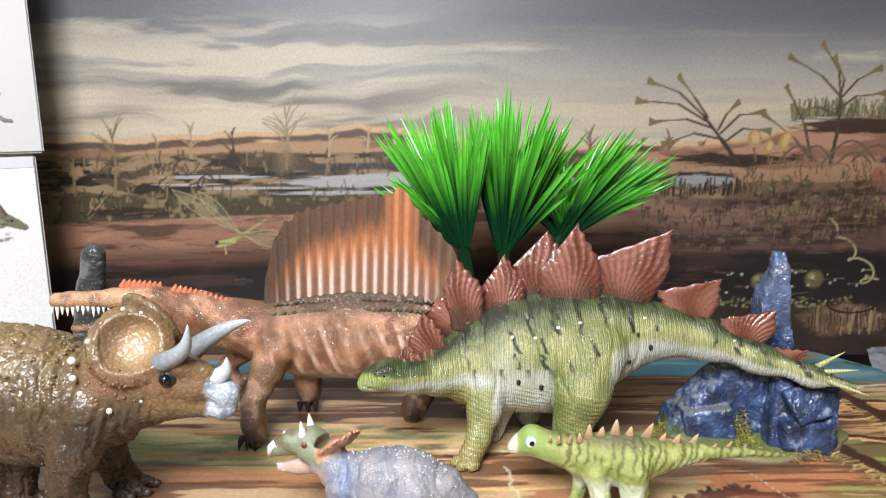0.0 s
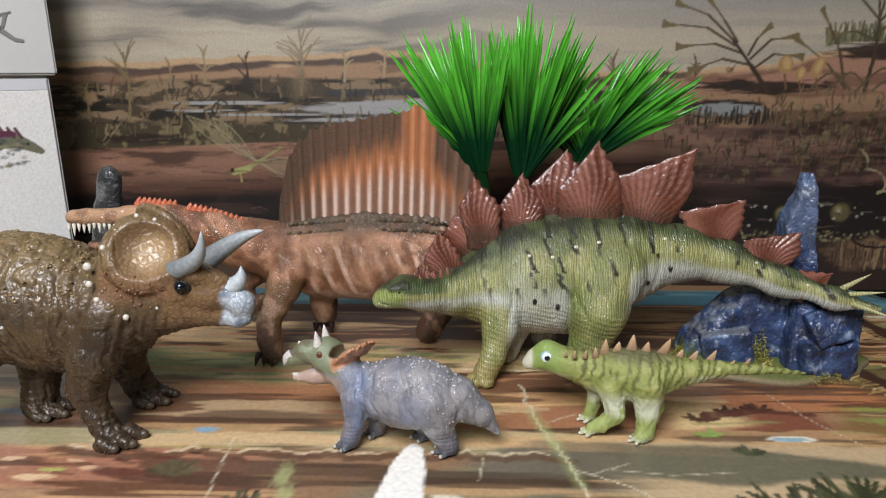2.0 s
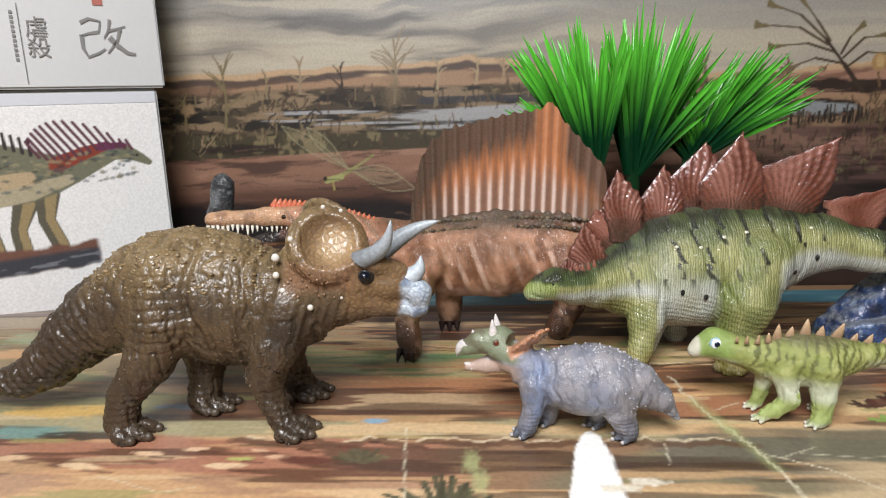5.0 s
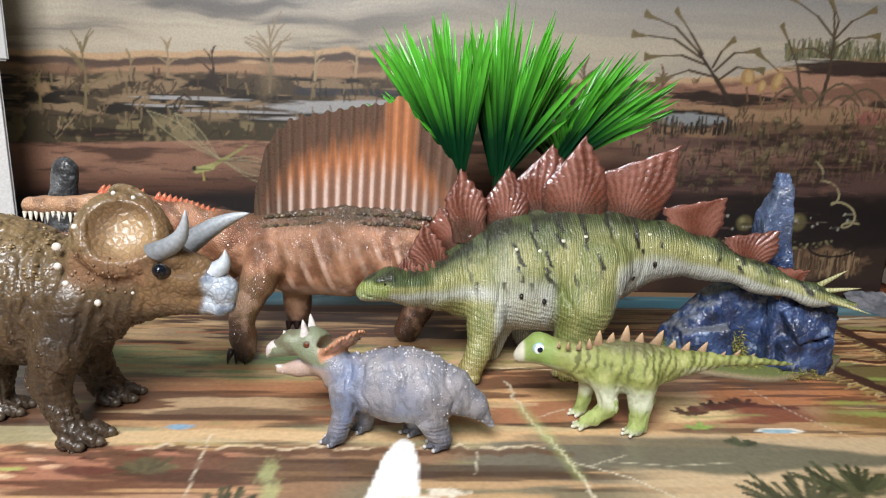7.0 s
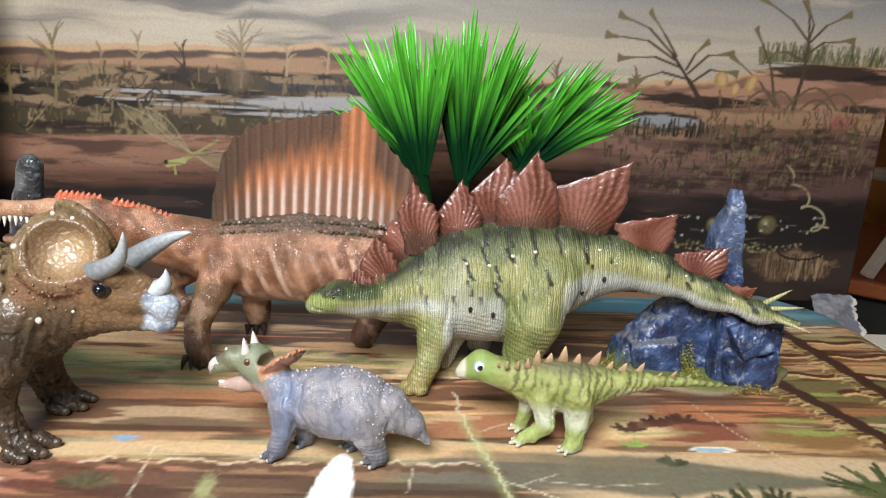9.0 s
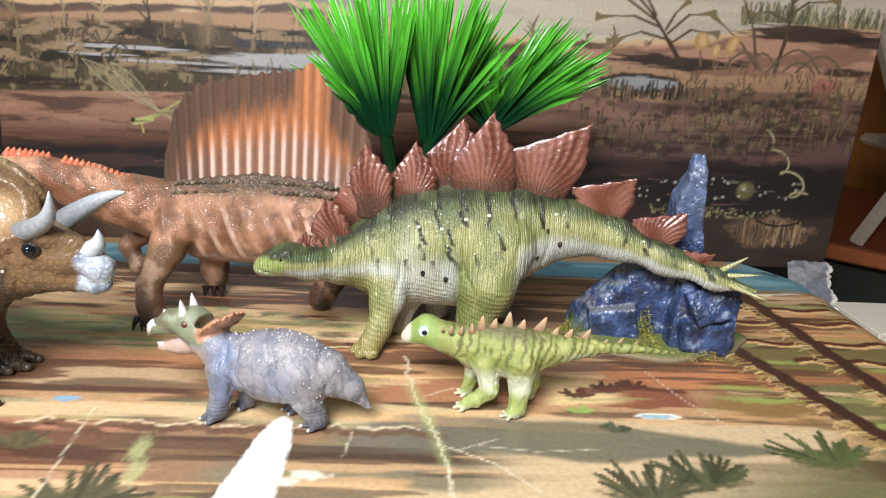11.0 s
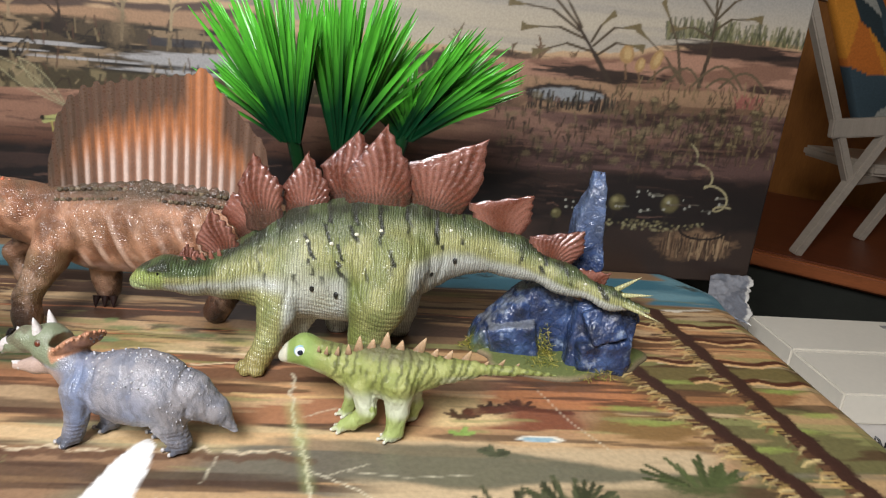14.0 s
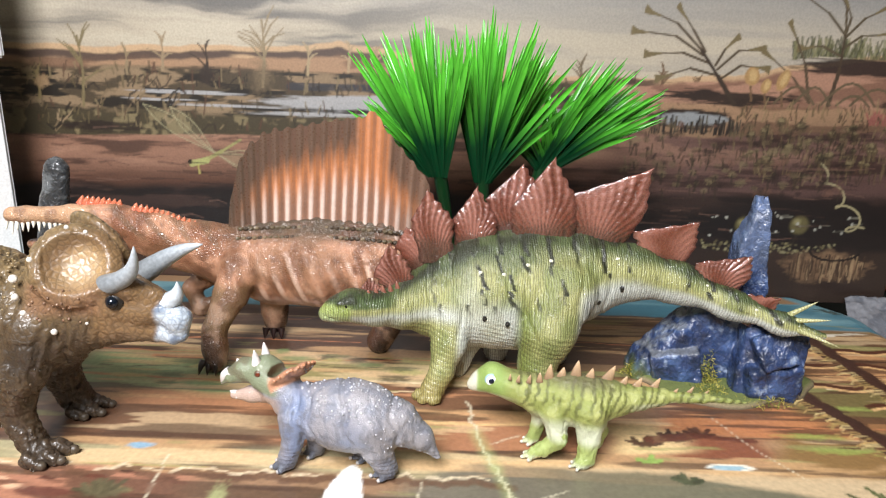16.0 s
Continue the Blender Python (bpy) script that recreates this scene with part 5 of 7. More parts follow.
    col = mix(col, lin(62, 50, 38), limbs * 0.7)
    # shade under the frill, painted as a dark spot
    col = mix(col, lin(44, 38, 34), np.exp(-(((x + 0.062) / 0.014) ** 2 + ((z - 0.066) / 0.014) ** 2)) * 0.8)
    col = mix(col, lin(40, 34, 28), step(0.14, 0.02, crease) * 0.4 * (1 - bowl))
    col = mix(col, lin(58, 46, 34), ring * tail * 0.55)
    face = step(-0.036, -0.026, x) * step(0.068, 0.078, z)
    col = mix(col, lin(126, 98, 66), face * 0.75)
    col = mix(col, lin(96, 74, 54), face * step(0.5, 0.66, n) * 0.5)
    col = mix(col, lin(134, 98, 74), step(-0.020, -0.030, x) * step(-0.068, -0.058, x) * step(0.085, 0.092, z) * step(0.108, 0.103, z) * (nn[:, 1] < 0) * 0.6)
    col = mix(col, mix(np.tile(lin(160, 132, 94), (len(v), 1)), lin(110, 84, 58), step(0.0, 0.6, np.sqrt(((x + 0.034) / 0.0185) ** 2 + ((z - 0.112) / 0.0165) ** 2) - 0.35)), bowl)
    chalk = mix(np.tile(lin(172, 182, 192), (len(v), 1)), lin(118, 132, 150), step(0.45, 0.65, fbm(x * 220, y * 220, z * 220, 16)))
    col = mix(col, chalk, step(-0.0005, 0.0030, x + 0.30 * (0.079 - z) * (z < 0.079) - 0.9 * np.maximum(z - 0.091, 0)) * step(0.0965, 0.0945, z))
    fig = Figure()
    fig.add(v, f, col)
    pale, grey = lin(172, 180, 186), lin(104, 108, 110)
    fig.spike((-0.0200, c - 0.0245, 0.1055), (-0.0012, c - 0.032, 0.1290), 0.0062, grey, 1, 14, (0.0045, 0, -0.0030), pale, 11)
    fig.spike((-0.0125, c + 0.001, 0.1040), (0.0225, c - 0.002, 0.1225), 0.0064, grey, 1, 14, (0.002, 0, 0.0035), pale, 11)
    fig.spike((0.0060, c - 0.015, 0.0935), (0.0130, c - 0.017, 0.1055), 0.0060, pale, 1, 10, (0.0025, 0, -0.0015))
    # eye under its heavy lid
    fig.ball((-0.0180, c - 0.0240, 0.0962), 0.0056, lin(34, 30, 26), 0, (1, 0.8, 1), rings=8)
    fig.ball((-0.0178, c - 0.0272, 0.0962), 0.0034, lin(16, 22, 30), 2, rings=8)
    fig.ball((-0.0176, c - 0.0292, 0.0962), 0.0019, lin(92, 112, 128), 2, (1, 0.7, 1), rings=6)
    fig.ball((-0.0175, c - 0.0302, 0.0962), 0.0012, lin(8, 9, 12), 2, (1, 0.7, 1), rings=5)
    for x0, z0, r in ((-0.0665, 0.1085, 0.0024), (-0.0670, 0.0985, 0.0020), (-0.0640, 0.0895, 0.0017), (-0.0580, 0.0822, 0.0017), (-0.0490, 0.0795, 0.0018), (-0.0310, 0.0850, 0.0009), (-0.058, 0.1185, 0.0016), (-0.0300, 0.1330, 0.0012), (-0.0400, 0.1350, 0.0013)):
        fig.ball((x0, c - 0.0300 + 0.35 * max(z0 - 0.112, 0), z0), r, lin(206, 202, 192), 1, (1, 0.8, 1), rings=6)
    back = (z > 0.088) & (x < -0.072) & (x > -0.20) & (nn[:, 1] < 0.2)
    studs(fig, v, nn, back, 190, 0.00085, ((132, 112, 78), (118, 98, 68), (144, 124, 88)), 5, lift=0.0, squash=(1.7, 1, 0.9))
    legs = (z < 0.066) & (x > -0.175) & (nn[:, 1] < 0.3)
    studs(fig, v, nn, legs, 260, 0.0008, ((70, 58, 44), (88, 74, 56), (56, 46, 36)), 6, lift=-0.2)
    studs(fig, v, nn, (x > -0.062) & (x < -0.030) & (z > 0.084) & (z < 0.106) & (nn[:, 1] < -0.2), 60, 0.0008, ((122, 92, 70), (142, 112, 88)), 7, lift=0.2)
    claws = ((-0.167, c - 0.030), (-0.131, c + 0.006), (-0.071, c - 0.027), (-0.074, c + 0.024))
    for x0, y0 in claws:
        for dx, dy in ((0.001, -0.0095), (0.009, -0.005), (0.010, 0.004)):
            fig.ball((x0 + 0.0085 + dx, y0 + dy * 1.25, 0.0030), 0.0030, lin(74, 64, 52), 1, (1.1, 0.9, 0.9), rings=5)
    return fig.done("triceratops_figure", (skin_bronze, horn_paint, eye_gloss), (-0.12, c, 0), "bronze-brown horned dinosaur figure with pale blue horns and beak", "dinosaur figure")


def plate(fig, outline, y0, seed, slot=1, smooth=False):
    """A leaf-shaped back plate: root left, left shoulder, tip, right shoulder, root right."""
    bl, ls, tip, rs, br = (np.array(p) for p in outline)
    tall = np.linalg.norm(tip - (bl + br) / 2)
    left = lambda t: np.array([np.interp(t, [0, 0.45, 1], [bl[k], ls[k], tip[k]]) for k in (0, 1)])
    right = lambda t: np.array([np.interp(t, [0, 0.45, 1], [br[k], rs[k], tip[k]]) for k in (0, 1)])
    rows, cols = 46, 41
    ph = random.Random(seed).uniform(0, 6)
    root = (bl + br) / 2
    sink = root - tip
    sink = sink / np.linalg.norm(sink) * 0.010
    pts, pig, faces = [], [], []
    for sgn in (-1, 1):
        for i in range(rows):
            t = i / (rows - 1)
            lo, hi = left(t), right(t)
            bow = 0.07 * math.sin(math.pi * t) * (hi - lo)
            lo, hi = lo - bow, hi + bow
            for j in range(cols):
                a = 2 * j / (cols - 1) - 1
                q = lo + (hi - lo) * (a + 1) / 2 + sink * max(0, 0.12 - t) / 0.12
                d = q - root - sink * 0.6
                fan = math.atan2(d[0], d[1])
                out = np.linalg.norm(d) / tall
                vein = 0.8 * math.sin(44 * fan + 3.0 * math.sin(6 * out + ph) + ph) + 0.2 * math.sin(60 * out + 14 * math.sin(4 * fan + ph))
                if smooth:
                    vein *= 0.3
                edge = 1 - abs(a) ** 3
                body = 0.0034 * math.sqrt(max(1 - a * a, 0)) * (1 - 0.7 * t)
                rag = 0.0006 * math.sin(38 * t + ph) * (1 - edge)
                thick = max(body + 0.00060 * vein * edge, 0.0003)
                pts.append((q[0] + rag, y0 + sgn * thick + 0.004 * t * math.cos(ph), q[1] + rag))
                colour = mix(lin(104, 58, 44)[None], lin(140, 92, 78), [0.5 + 0.5 * math.sin(ph + 4 * a + 3 * t)])
                # pinkish veins, with highlights of the upper plate painted in along the ridges
                colour = mix(colour, lin(180, 140, 132), [max(0, vein) ** 2 * 0.5 * float(step(0.2, 0.6, t))])
                colour = mix(colour, lin(58, 34, 28), [max(0, -vein) * 0.6])
                colour = mix(colour, lin(74, 40, 32), [float(step(0.80, 1.0, abs(a))) * 0.75])
                colour = mix(colour, lin(54, 42, 34), [float(step(0.26, 0.06, t + 0.07 * vein)) * 0.8])
                pig.append(colour[0])
        o = 0 if sgn < 0 else rows * cols
        for i in range(rows - 1):
            for j in range(cols - 1):
                q = (o + i * cols + j, o + i * cols + j + 1, o + (i + 1) * cols + j + 1, o + (i + 1) * cols + j)
                faces.append(q if sgn < 0 else q[::-1])
    fig.add(pts, faces, pig, slot)


STEG_X = [0.08, 0.128, 0.152, 0.182, 0.215, 0.25, 0.288, 0.322, 0.358, 0.388, 0.41]
STEG_Z = [0.064, 0.060, 0.062, 0.0645, 0.067, 0.0775, 0.0835, 0.0785, 0.0675, 0.060, 0.056]
STEG_R = [0.006, 0.015, 0.025, 0.0390, 0.0420, 0.0310, 0.0185, 0.0128, 0.0088, 0.0056, 0.002]


def stegosaurus():
    c = 0.545
    s = Clay((0.065, c - 0.072, -0.003), (0.425, c + 0.055, 0.122), 0.0011)
    s.limb((0.152, c - 0.004, 0.062, 0.025), (0.182, c, 0.0645, 0.0390), (0.215, c, 0.067, 0.0420), (0.250, c, 0.0775, 0.0310), (0.288, c - 0.002, 0.0835, 0.0185), (0.322, c - 0.007, 0.0785, 0.0128), (0.358, c - 0.018, 0.0675, 0.0088), (0.388, c - 0.033, 0.060, 0.0056), (0.412, 0.504, 0.056, 0.0018), k=0.012, squash=0.80)
    s.limb((0.155, c - 0.006, 0.064, 0.024), (0.130, c - 0.022, 0.060, 0.0150), (0.110, c - 0.036, 0.0625, 0.0108), (0.097, c - 0.042, 0.0665, 0.0100), (0.086, c - 0.045, 0.0640, 0.0066), (0.0800, c - 0.046, 0.0615, 0.0042), k=0.007)
    s.limb((0.168, c - 0.008, 0.050, 0.024), (0.148, c - 0.014, 0.054, 0.018), k=0.006)
    # near front leg, stepping out, and the pale far one
    s.limb((0.163, c - 0.018, 0.058, 0.0190), (0.162, c - 0.030, 0.036, 0.0120), (0.158, c - 0.037, 0.019, 0.0082), (0.152, c - 0.041, 0.007, 0.0086), k=0.003)
    s.limb((0.178, c + 0.010, 0.05, 0.014), (0.177, c + 0.004, 0.024, 0.0095), (0.168, c - 0.004, 0.006, 0.0085), k=0.003)
    s.limb((0.185, c + 0.020, 0.05, 0.015), (0.199, c + 0.026, 0.022, 0.0095), (0.200, c + 0.026, 0.007, 0.0095), k=0.004)
    # near hind leg with a folded thigh
    s.limb((0.240, c - 0.017, 0.074, 0.024), (0.229, c - 0.028, 0.048, 0.0210), (0.224, c - 0.031, 0.024, 0.0135), (0.223, c - 0.033, 0.009, 0.0125), k=0.0022)
    s.limb((0.248, c + 0.020, 0.06, 0.020), (0.246, c + 0.025, 0.02, 0.013), (0.244, c + 0.025, 0.008, 0.012), k=0.004)
    for dx, dy in ((-0.009, -0.002), (-0.005, -0.008), (0.002, -0.009)):
        s.limb((0.152 + dx, c - 0.041 + dy, 0.004, 0.0040), (0.150 + dx, c - 0.042 + dy, 0.003, 0.0034), k=0.0010)
        s.limb((0.223 + dx, c - 0.034 + dy, 0.004, 0.0045), (0.221 + dx, c - 0.035 + dy, 0.003, 0.004), k=0.0010)
    # brow ridge and mouth line
    s.limb((0.0985, c - 0.050, 0.0730, 0.0026), (0.0890, c - 0.0515, 0.0710, 0.0020), k=0.002)
    s.block((0.086, c - 0.053, 0.0605), (0.009, 0.002, 0.0004), (0, 14, -8), 0.0002, 0.0006, cut=True)
    s.rough(0.0008, 0.012, 7)
    v, f = s.skin()
    nn = normals_of(v, f)
    x, y, z = v.T
    n = fbm(x * 70, y * 70, z * 70, 8)
    spine, girth = np.interp(x, STEG_X, STEG_Z), np.interp(x, STEG_X, STEG_R)
    h = (z - spine) / girth
    wave = fbm(x * 26, y * 26, z * 26, 17)
    # fine crinkles that hang down the flank and ring the tail and neck
    crinkle = np.sin(2 * math.pi * (x + 0.10 * (z - 0.06) + 0.010 * wave) / 0.0034 + 2.0 * fbm(x * 160, y * 160, z * 160, 18))
    hoop = np.sin(2 * math.pi * (z + 0.25 * x + 0.006 * wave) / 0.0036)
    low = step(0.060, 0.046, z) * step(0.262, 0.25, x)
    crinkle = crinkle * (1 - low) + hoop * low
    v = v + nn * (0.00020 * crinkle * step(0.105, 0.125, x))[:, None]
    for x0 in (0.150, 0.166, 0.1985, 0.214, 0.250, 0.270):
        v = v - nn * (0.0010 * np.exp(-((x - x0 + 0.12 * (z - 0.07) + 0.003 * np.sin(z * 130 + x0 * 700)) / 0.0018) ** 2) * step(0.03, 0.05, z))[:, None]
    col = mix(np.tile(lin(168, 168, 110), (len(v), 1)), lin(138, 144, 88), step(0.40, 0.64, n))
    col = mix(col, lin(78, 90, 54), step(0.35, 0.95, h + 0.3 * (n - 0.5)))
    col = mix(col, lin(112, 126, 58), np.exp(-((x - 0.207 - 0.10 * (0.06 - z)) / 0.012) ** 2) * step(0.085, 0.06, z) * 0.85)
    near_leg = step(c - 0.014, c - 0.024, y) * np.clip(step(0.204, 0.212, x) * step(0.254, 0.244, x) + step(0.172, 0.164, x) * step(0.060, 0.050, z), 0, 1)
    under = step(0.22, -0.25, h + 0.35 * (n - 0.5) + 0.25 * step(0.27, 0.31, x)) * (1 - near_leg)
    under = np.clip(under + step(0.030, 0.024, z) * (y > c - 0.012), 0, 1)
    col = mix(col, lin(206, 210, 202), under * 0.95)
    blaze = np.exp(-((x - 0.176) / 0.009) ** 2 - ((z - 0.066) / 0.016) ** 2) * 0.7 + np.exp(-((x - 0.192) / 0.010) ** 2 - ((z - 0.048) / 0.014) ** 2) * 0.8
    col = mix(col, lin(208, 210, 184), np.clip(blaze, 0, 1))
    col = mix(col, lin(74, 92, 52), step(0.130, 0.120, x) * step(0.0665, 0.069, z + 0.10 * (x - 0.10)) * 0.9)
    col = mix(col, lin(150, 166, 86), step(0.100, 0.095, x) * step(0.072, 0.069, z) * step(0.056, 0.060, z) * 0.8)
    col = mix(col, lin(196, 202, 184), step(0.135, 0.120, x) * step(0.0600, 0.0565, z + 0.06 * (x - 0.09)) * 0.9)
    drift = 0.007 * (fbm(x * 30, y * 30, z * 120, 15) - 0.5)
    drift = drift + 0.0026 * np.sign(np.sin(z * 2 * math.pi / 0.022)) * step(0.3, 0.6, n)
    stripe = np.abs(((x + drift + 0.30 * (z - 0.08)) / 0.0175) % 1 - 0.5)
    col = mix(col, lin(28, 30, 22), step(0.11, 0.05, stripe + 0.05 * (n - 0.5)) * step(0.40, 0.5, fbm(x * 60, y * 40, z * 50, 9)) * step(-0.25, 0.1, h) * step(0.14, 0.16, x) * 0.95)
    col = mix(col, lin(36, 38, 28), step(0.78, 1.0, h) * step(0.42, 0.6, fbm(x * 120, y * 60, z * 60, 10)) * 0.85)
    col = mix(col, lin(58, 66, 38), step(0.2, 0.9, -crinkle) * 0.28 * (1 - 0.45 * under))
    col = mix(col, lin(150, 128, 70), step(0.024, 0.008, z) * (y < c - 0.01) * 0.6)
    fig = Figure()
    fig.add(v, f, col * 0.88)
    fig.ball((0.0945, c - 0.0510, 0.0695), 0.0031, lin(88, 96, 52), 0, (1.2, 0.5, 1), rings=7)
    fig.ball((0.0945, c - 0.0524, 0.0696), 0.0019, lin(150, 150, 96), 2, (1.1, 0.4, 1), rings=6)
    fig.ball((0.0945, c - 0.0531, 0.0696), 0.0010, lin(14, 14, 12), 2, (0.9, 0.4, 1.1), rings=5)
    for i in range(15):
        t = i / 14
        x0 = 0.150 + 0.22 * t
        g, m = np.interp(x0, STEG_X, STEG_R), np.interp(x0, STEG_X, STEG_Z)
        yc = c + np.interp(x0, [0.15, 0.288, 0.322, 0.358, 0.388], [-0.002, -0.002, -0.007, -0.018, -0.033])
        a = 0.66 + 0.1 * math.sin(i * 1.7)
        fig.ball((x0, yc - 0.80 * g * math.cos(a), m + 1.0 * g * math.sin(a)), 0.0013 if t < 0.6 else 0.0010, lin(228, 226, 204), 0, (1.3, 0.7, 1), rings=5)
        if 1 < i < 14:
            a = -0.30 - 0.12 * math.sin(i * 2.1)
            fig.ball((x0 + 0.004, yc - 0.825 * g * math.cos(a), m + 1.02 * g * math.sin(a)), 0.0018 if t < 0.7 else 0.0012, lin(30, 30, 26), 0, (0.9, 0.3, 1.25), rings=5)
    plates = ((((0.1374, 0.0983), (0.1346, 0.1171), (0.1436, 0.1393), (0.1601, 0.1189), (0.1618, 0.0967)), -0.008),
              (((0.1649, 0.0985), (0.1631, 0.1171), (0.1778, 0.1410), (0.1900, 0.1190), (0.1924, 0.1040)), -0.002),
              (((0.1940, 0.1040), (0.1871, 0.1302), (0.2103, 0.1559), (0.2220, 0.1350), (0.2180, 0.1060)), 0.010),
              (((0.2048, 0.1060), (0.2039, 0.1283), (0.2289, 0.1633), (0.2418, 0.1374), (0.2483, 0.1080)), -0.004),
              (((0.2484, 0.1060), (0.2435, 0.1359), (0.2974, 0.1577), (0.2927, 0.1283), (0.2822, 0.1010)), 0.000),
              (((0.2959, 0.0950), (0.2895, 0.1135), (0.3319, 0.1230), (0.3294, 0.1046), (0.3229, 0.0860)), -0.003),
              (((0.3360, 0.0800), (0.3325, 0.0950), (0.3696, 0.1012), (0.3685, 0.0867), (0.3601, 0.0730)), -0.012),
              (((0.3656, 0.0660), (0.3680, 0.0760), (0.3893, 0.0745), (0.3848, 0.0640), (0.3800, 0.0580)), -0.020),
              (((0.1340, 0.0800), (0.1235, 0.0985), (0.1290, 0.1110), (0.1470, 0.1090), (0.1510, 0.0920)), -0.006),
              (((0.1170, 0.0680), (0.1095, 0.0820), (0.1190, 0.1045), (0.1300, 0.0900), (0.1370, 0.0750)), -0.018),
              (((0.1030, 0.0680), (0.1000, 0.0725), (0.1065, 0.0830), (0.1150, 0.0760), (0.1180, 0.0680)), -0.030))
    for i, (outline, dy) in enumerate(plates):
        plate(fig, outline, c + dy, i, smooth=i in (5, 7, 8))
    for i in range(7):
        fig.spike((0.126 - 0.0045 * i, c - 0.028 - 0.0030 * i, 0.0715), (0.1250 - 0.0045 * i, c - 0.029 - 0.0030 * i, 0.0800 - 0.0006 * i), 0.0026, lin(104, 60, 46), 1, 7, flat=0.6, tip_pigment=lin(150, 100, 84))
    for tip in ((0.404, 0.505, 0.0800), (0.412, 0.500, 0.0690), (0.416, 0.492, 0.0535)):
        fig.spike((0.384, 0.515, 0.0615), tip, 0.0027, lin(140, 146, 84), 0, 8, tip_pigment=lin(200, 196, 150))
    return fig.done("stegosaurus_figure", (skin_green, gloss_plate, eye_gloss), (0.21, c, 0), "green striped plated dinosaur figure with glossy brown back plates", "dinosaur figure")


def spinosaurus():
    c = 0.588
    s = Clay((-0.175, c - 0.072, -0.003), (0.265, c + 0.052, 0.122), 0.0012)
    s.limb((-0.005, c, 0.069, 0.025), (0.025, c, 0.066, 0.030), (0.06, c, 0.067, 0.032), (0.10, c, 0.071, 0.026), (0.14, c + 0.004, 0.072, 0.019), (0.20, c + 0.02, 0.058, 0.012), (0.255, c + 0.03, 0.046, 0.006), k=0.012, squash=0.85)
    s.limb((0.0, c, 0.070, 0.024), (-0.03, c - 0.004, 0.079, 0.018), (-0.06, c - 0.006, 0.090, 0.0145), (-0.088, c - 0.010, 0.0975, 0.0130), k=0.008)
    s.limb((-0.092, c - 0.012, 0.1015, 0.0110), (-0.120, c - 0.018, 0.1035, 0.0075), (-0.152, c - 0.021, 0.1035, 0.0060), (-0.162, c - 0.021, 0.1030, 0.0062), k=0.004)
    s.limb((-0.092, c - 0.012, 0.092, 0.009), (-0.125, c - 0.018, 0.084, 0.005), (-0.150, c - 0.021, 0.081, 0.004), k=0.004)
    s.limb((0.004, c - 0.020, 0.066, 0.0175), (-0.002, c - 0.030, 0.050, 0.0120), (-0.010, c - 0.046, 0.028, 0.0082), (-0.008, c - 0.052, 0.016, 0.0088), (-0.006, c - 0.057, 0.008, 0.0080), k=0.004)
    s.limb((0.02, c + 0.008, 0.045, 0.013), (0.020, c + 0.012, 0.022, 0.0105), (0.020, c + 0.013, 0.012, 0.0095), k=0.003)
    # far arm, bent back under the neck
    s.limb((-0.012, c + 0.010, 0.062, 0.012), (-0.036, c + 0.012, 0.048, 0.0085), (-0.047, c + 0.012, 0.038, 0.0070), (-0.040, c + 0.010, 0.022, 0.0062), (-0.030, c + 0.008, 0.028, 0.0050), k=0.003)
    # throat
    s.limb((-0.018, c - 0.006, 0.062, 0.011), (-0.046, c - 0.008, 0.070, 0.0085), (-0.078, c - 0.012, 0.083, 0.0075), k=0.005)
    s.limb((0.108, c - 0.012, 0.062, 0.020), (0.118, c - 0.010, 0.028, 0.011), (0.108, c - 0.012, 0.008, 0.010), k=0.004)
    s.limb((0.004, c - 0.003, 0.092, 0.006), (0.06, c - 0.004, 0.098, 0.0065), (0.11, c - 0.004, 0.098, 0.006), (0.14, c - 0.002, 0.092, 0.005), k=0.004)
    s.rough(0.0007, 0.011, 13)
    v, f = s.skin()
    nn = normals_of(v, f)
    x, y, z = v.T
    rib = np.sin(2 * math.pi * (x + 0.35 * (z - 0.06)) / 0.0145)
    flank = step(-0.01, 0.01, x) * step(0.115, 0.10, x) * step(0.036, 0.046, z) * step(0.088, 0.078, z)
    v = v + nn * (0.0010 * rib * flank)[:, None]
    n = fbm(x * 70, y * 70, z * 70, 14)
    col = mix(np.tile(lin(184, 136, 106), (len(v), 1)), lin(136, 90, 64), step(0.4, 0.65, n))
    col = mix(col, lin(78, 64, 48), step(0.083, 0.096, z + 0.008 * (n - 0.5)) * step(-0.02, 0.0, x))
    col = mix(col, lin(218, 184, 162), step(0.25, 0.95, rib) * flank * step(0.36, 0.6, n) * 0.8)
    col = mix(col, lin(110, 80, 62), step(0.55, 0.9, -rib) * flank * 0.35)
    col = mix(col, lin(190, 158, 146), step(0.048, 0.040, z) * step(0.03, 0.034, z) * step(0.0, 0.02, x) * step(0.095, 0.085, x) * 0.8)
    col = mix(col, lin(70, 48, 38), step(0.036, 0.030, z) * step(0.02, 0.03, x))
    col = mix(col, lin(88, 62, 42), step(0.052, 0.03, z) * step(0.01, -0.002, x))
    col = mix(col, lin(116, 84, 58), step(0.45, 0.62, fbm(x * 38, y * 38, z * 38, 27)) * 0.45)
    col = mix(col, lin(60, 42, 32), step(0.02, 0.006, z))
    col = mix(col, lin(112, 88, 58), step(c - 0.022, c - 0.030, y) * step(0.018, 0.010, x) * step(0.064, 0.054, z) * step(0.022, 0.034, z) * 0.85)
    neckband = np.sin(2 * math.pi * (x + z) / 0.017)
    col = mix(col, lin(92, 74, 52), step(0.2, 0.8, neckband) * step(-0.005, -0.015, x) * step(0.08, 0.09, z + 0.1 * (x + 0.04)) * 0.55)
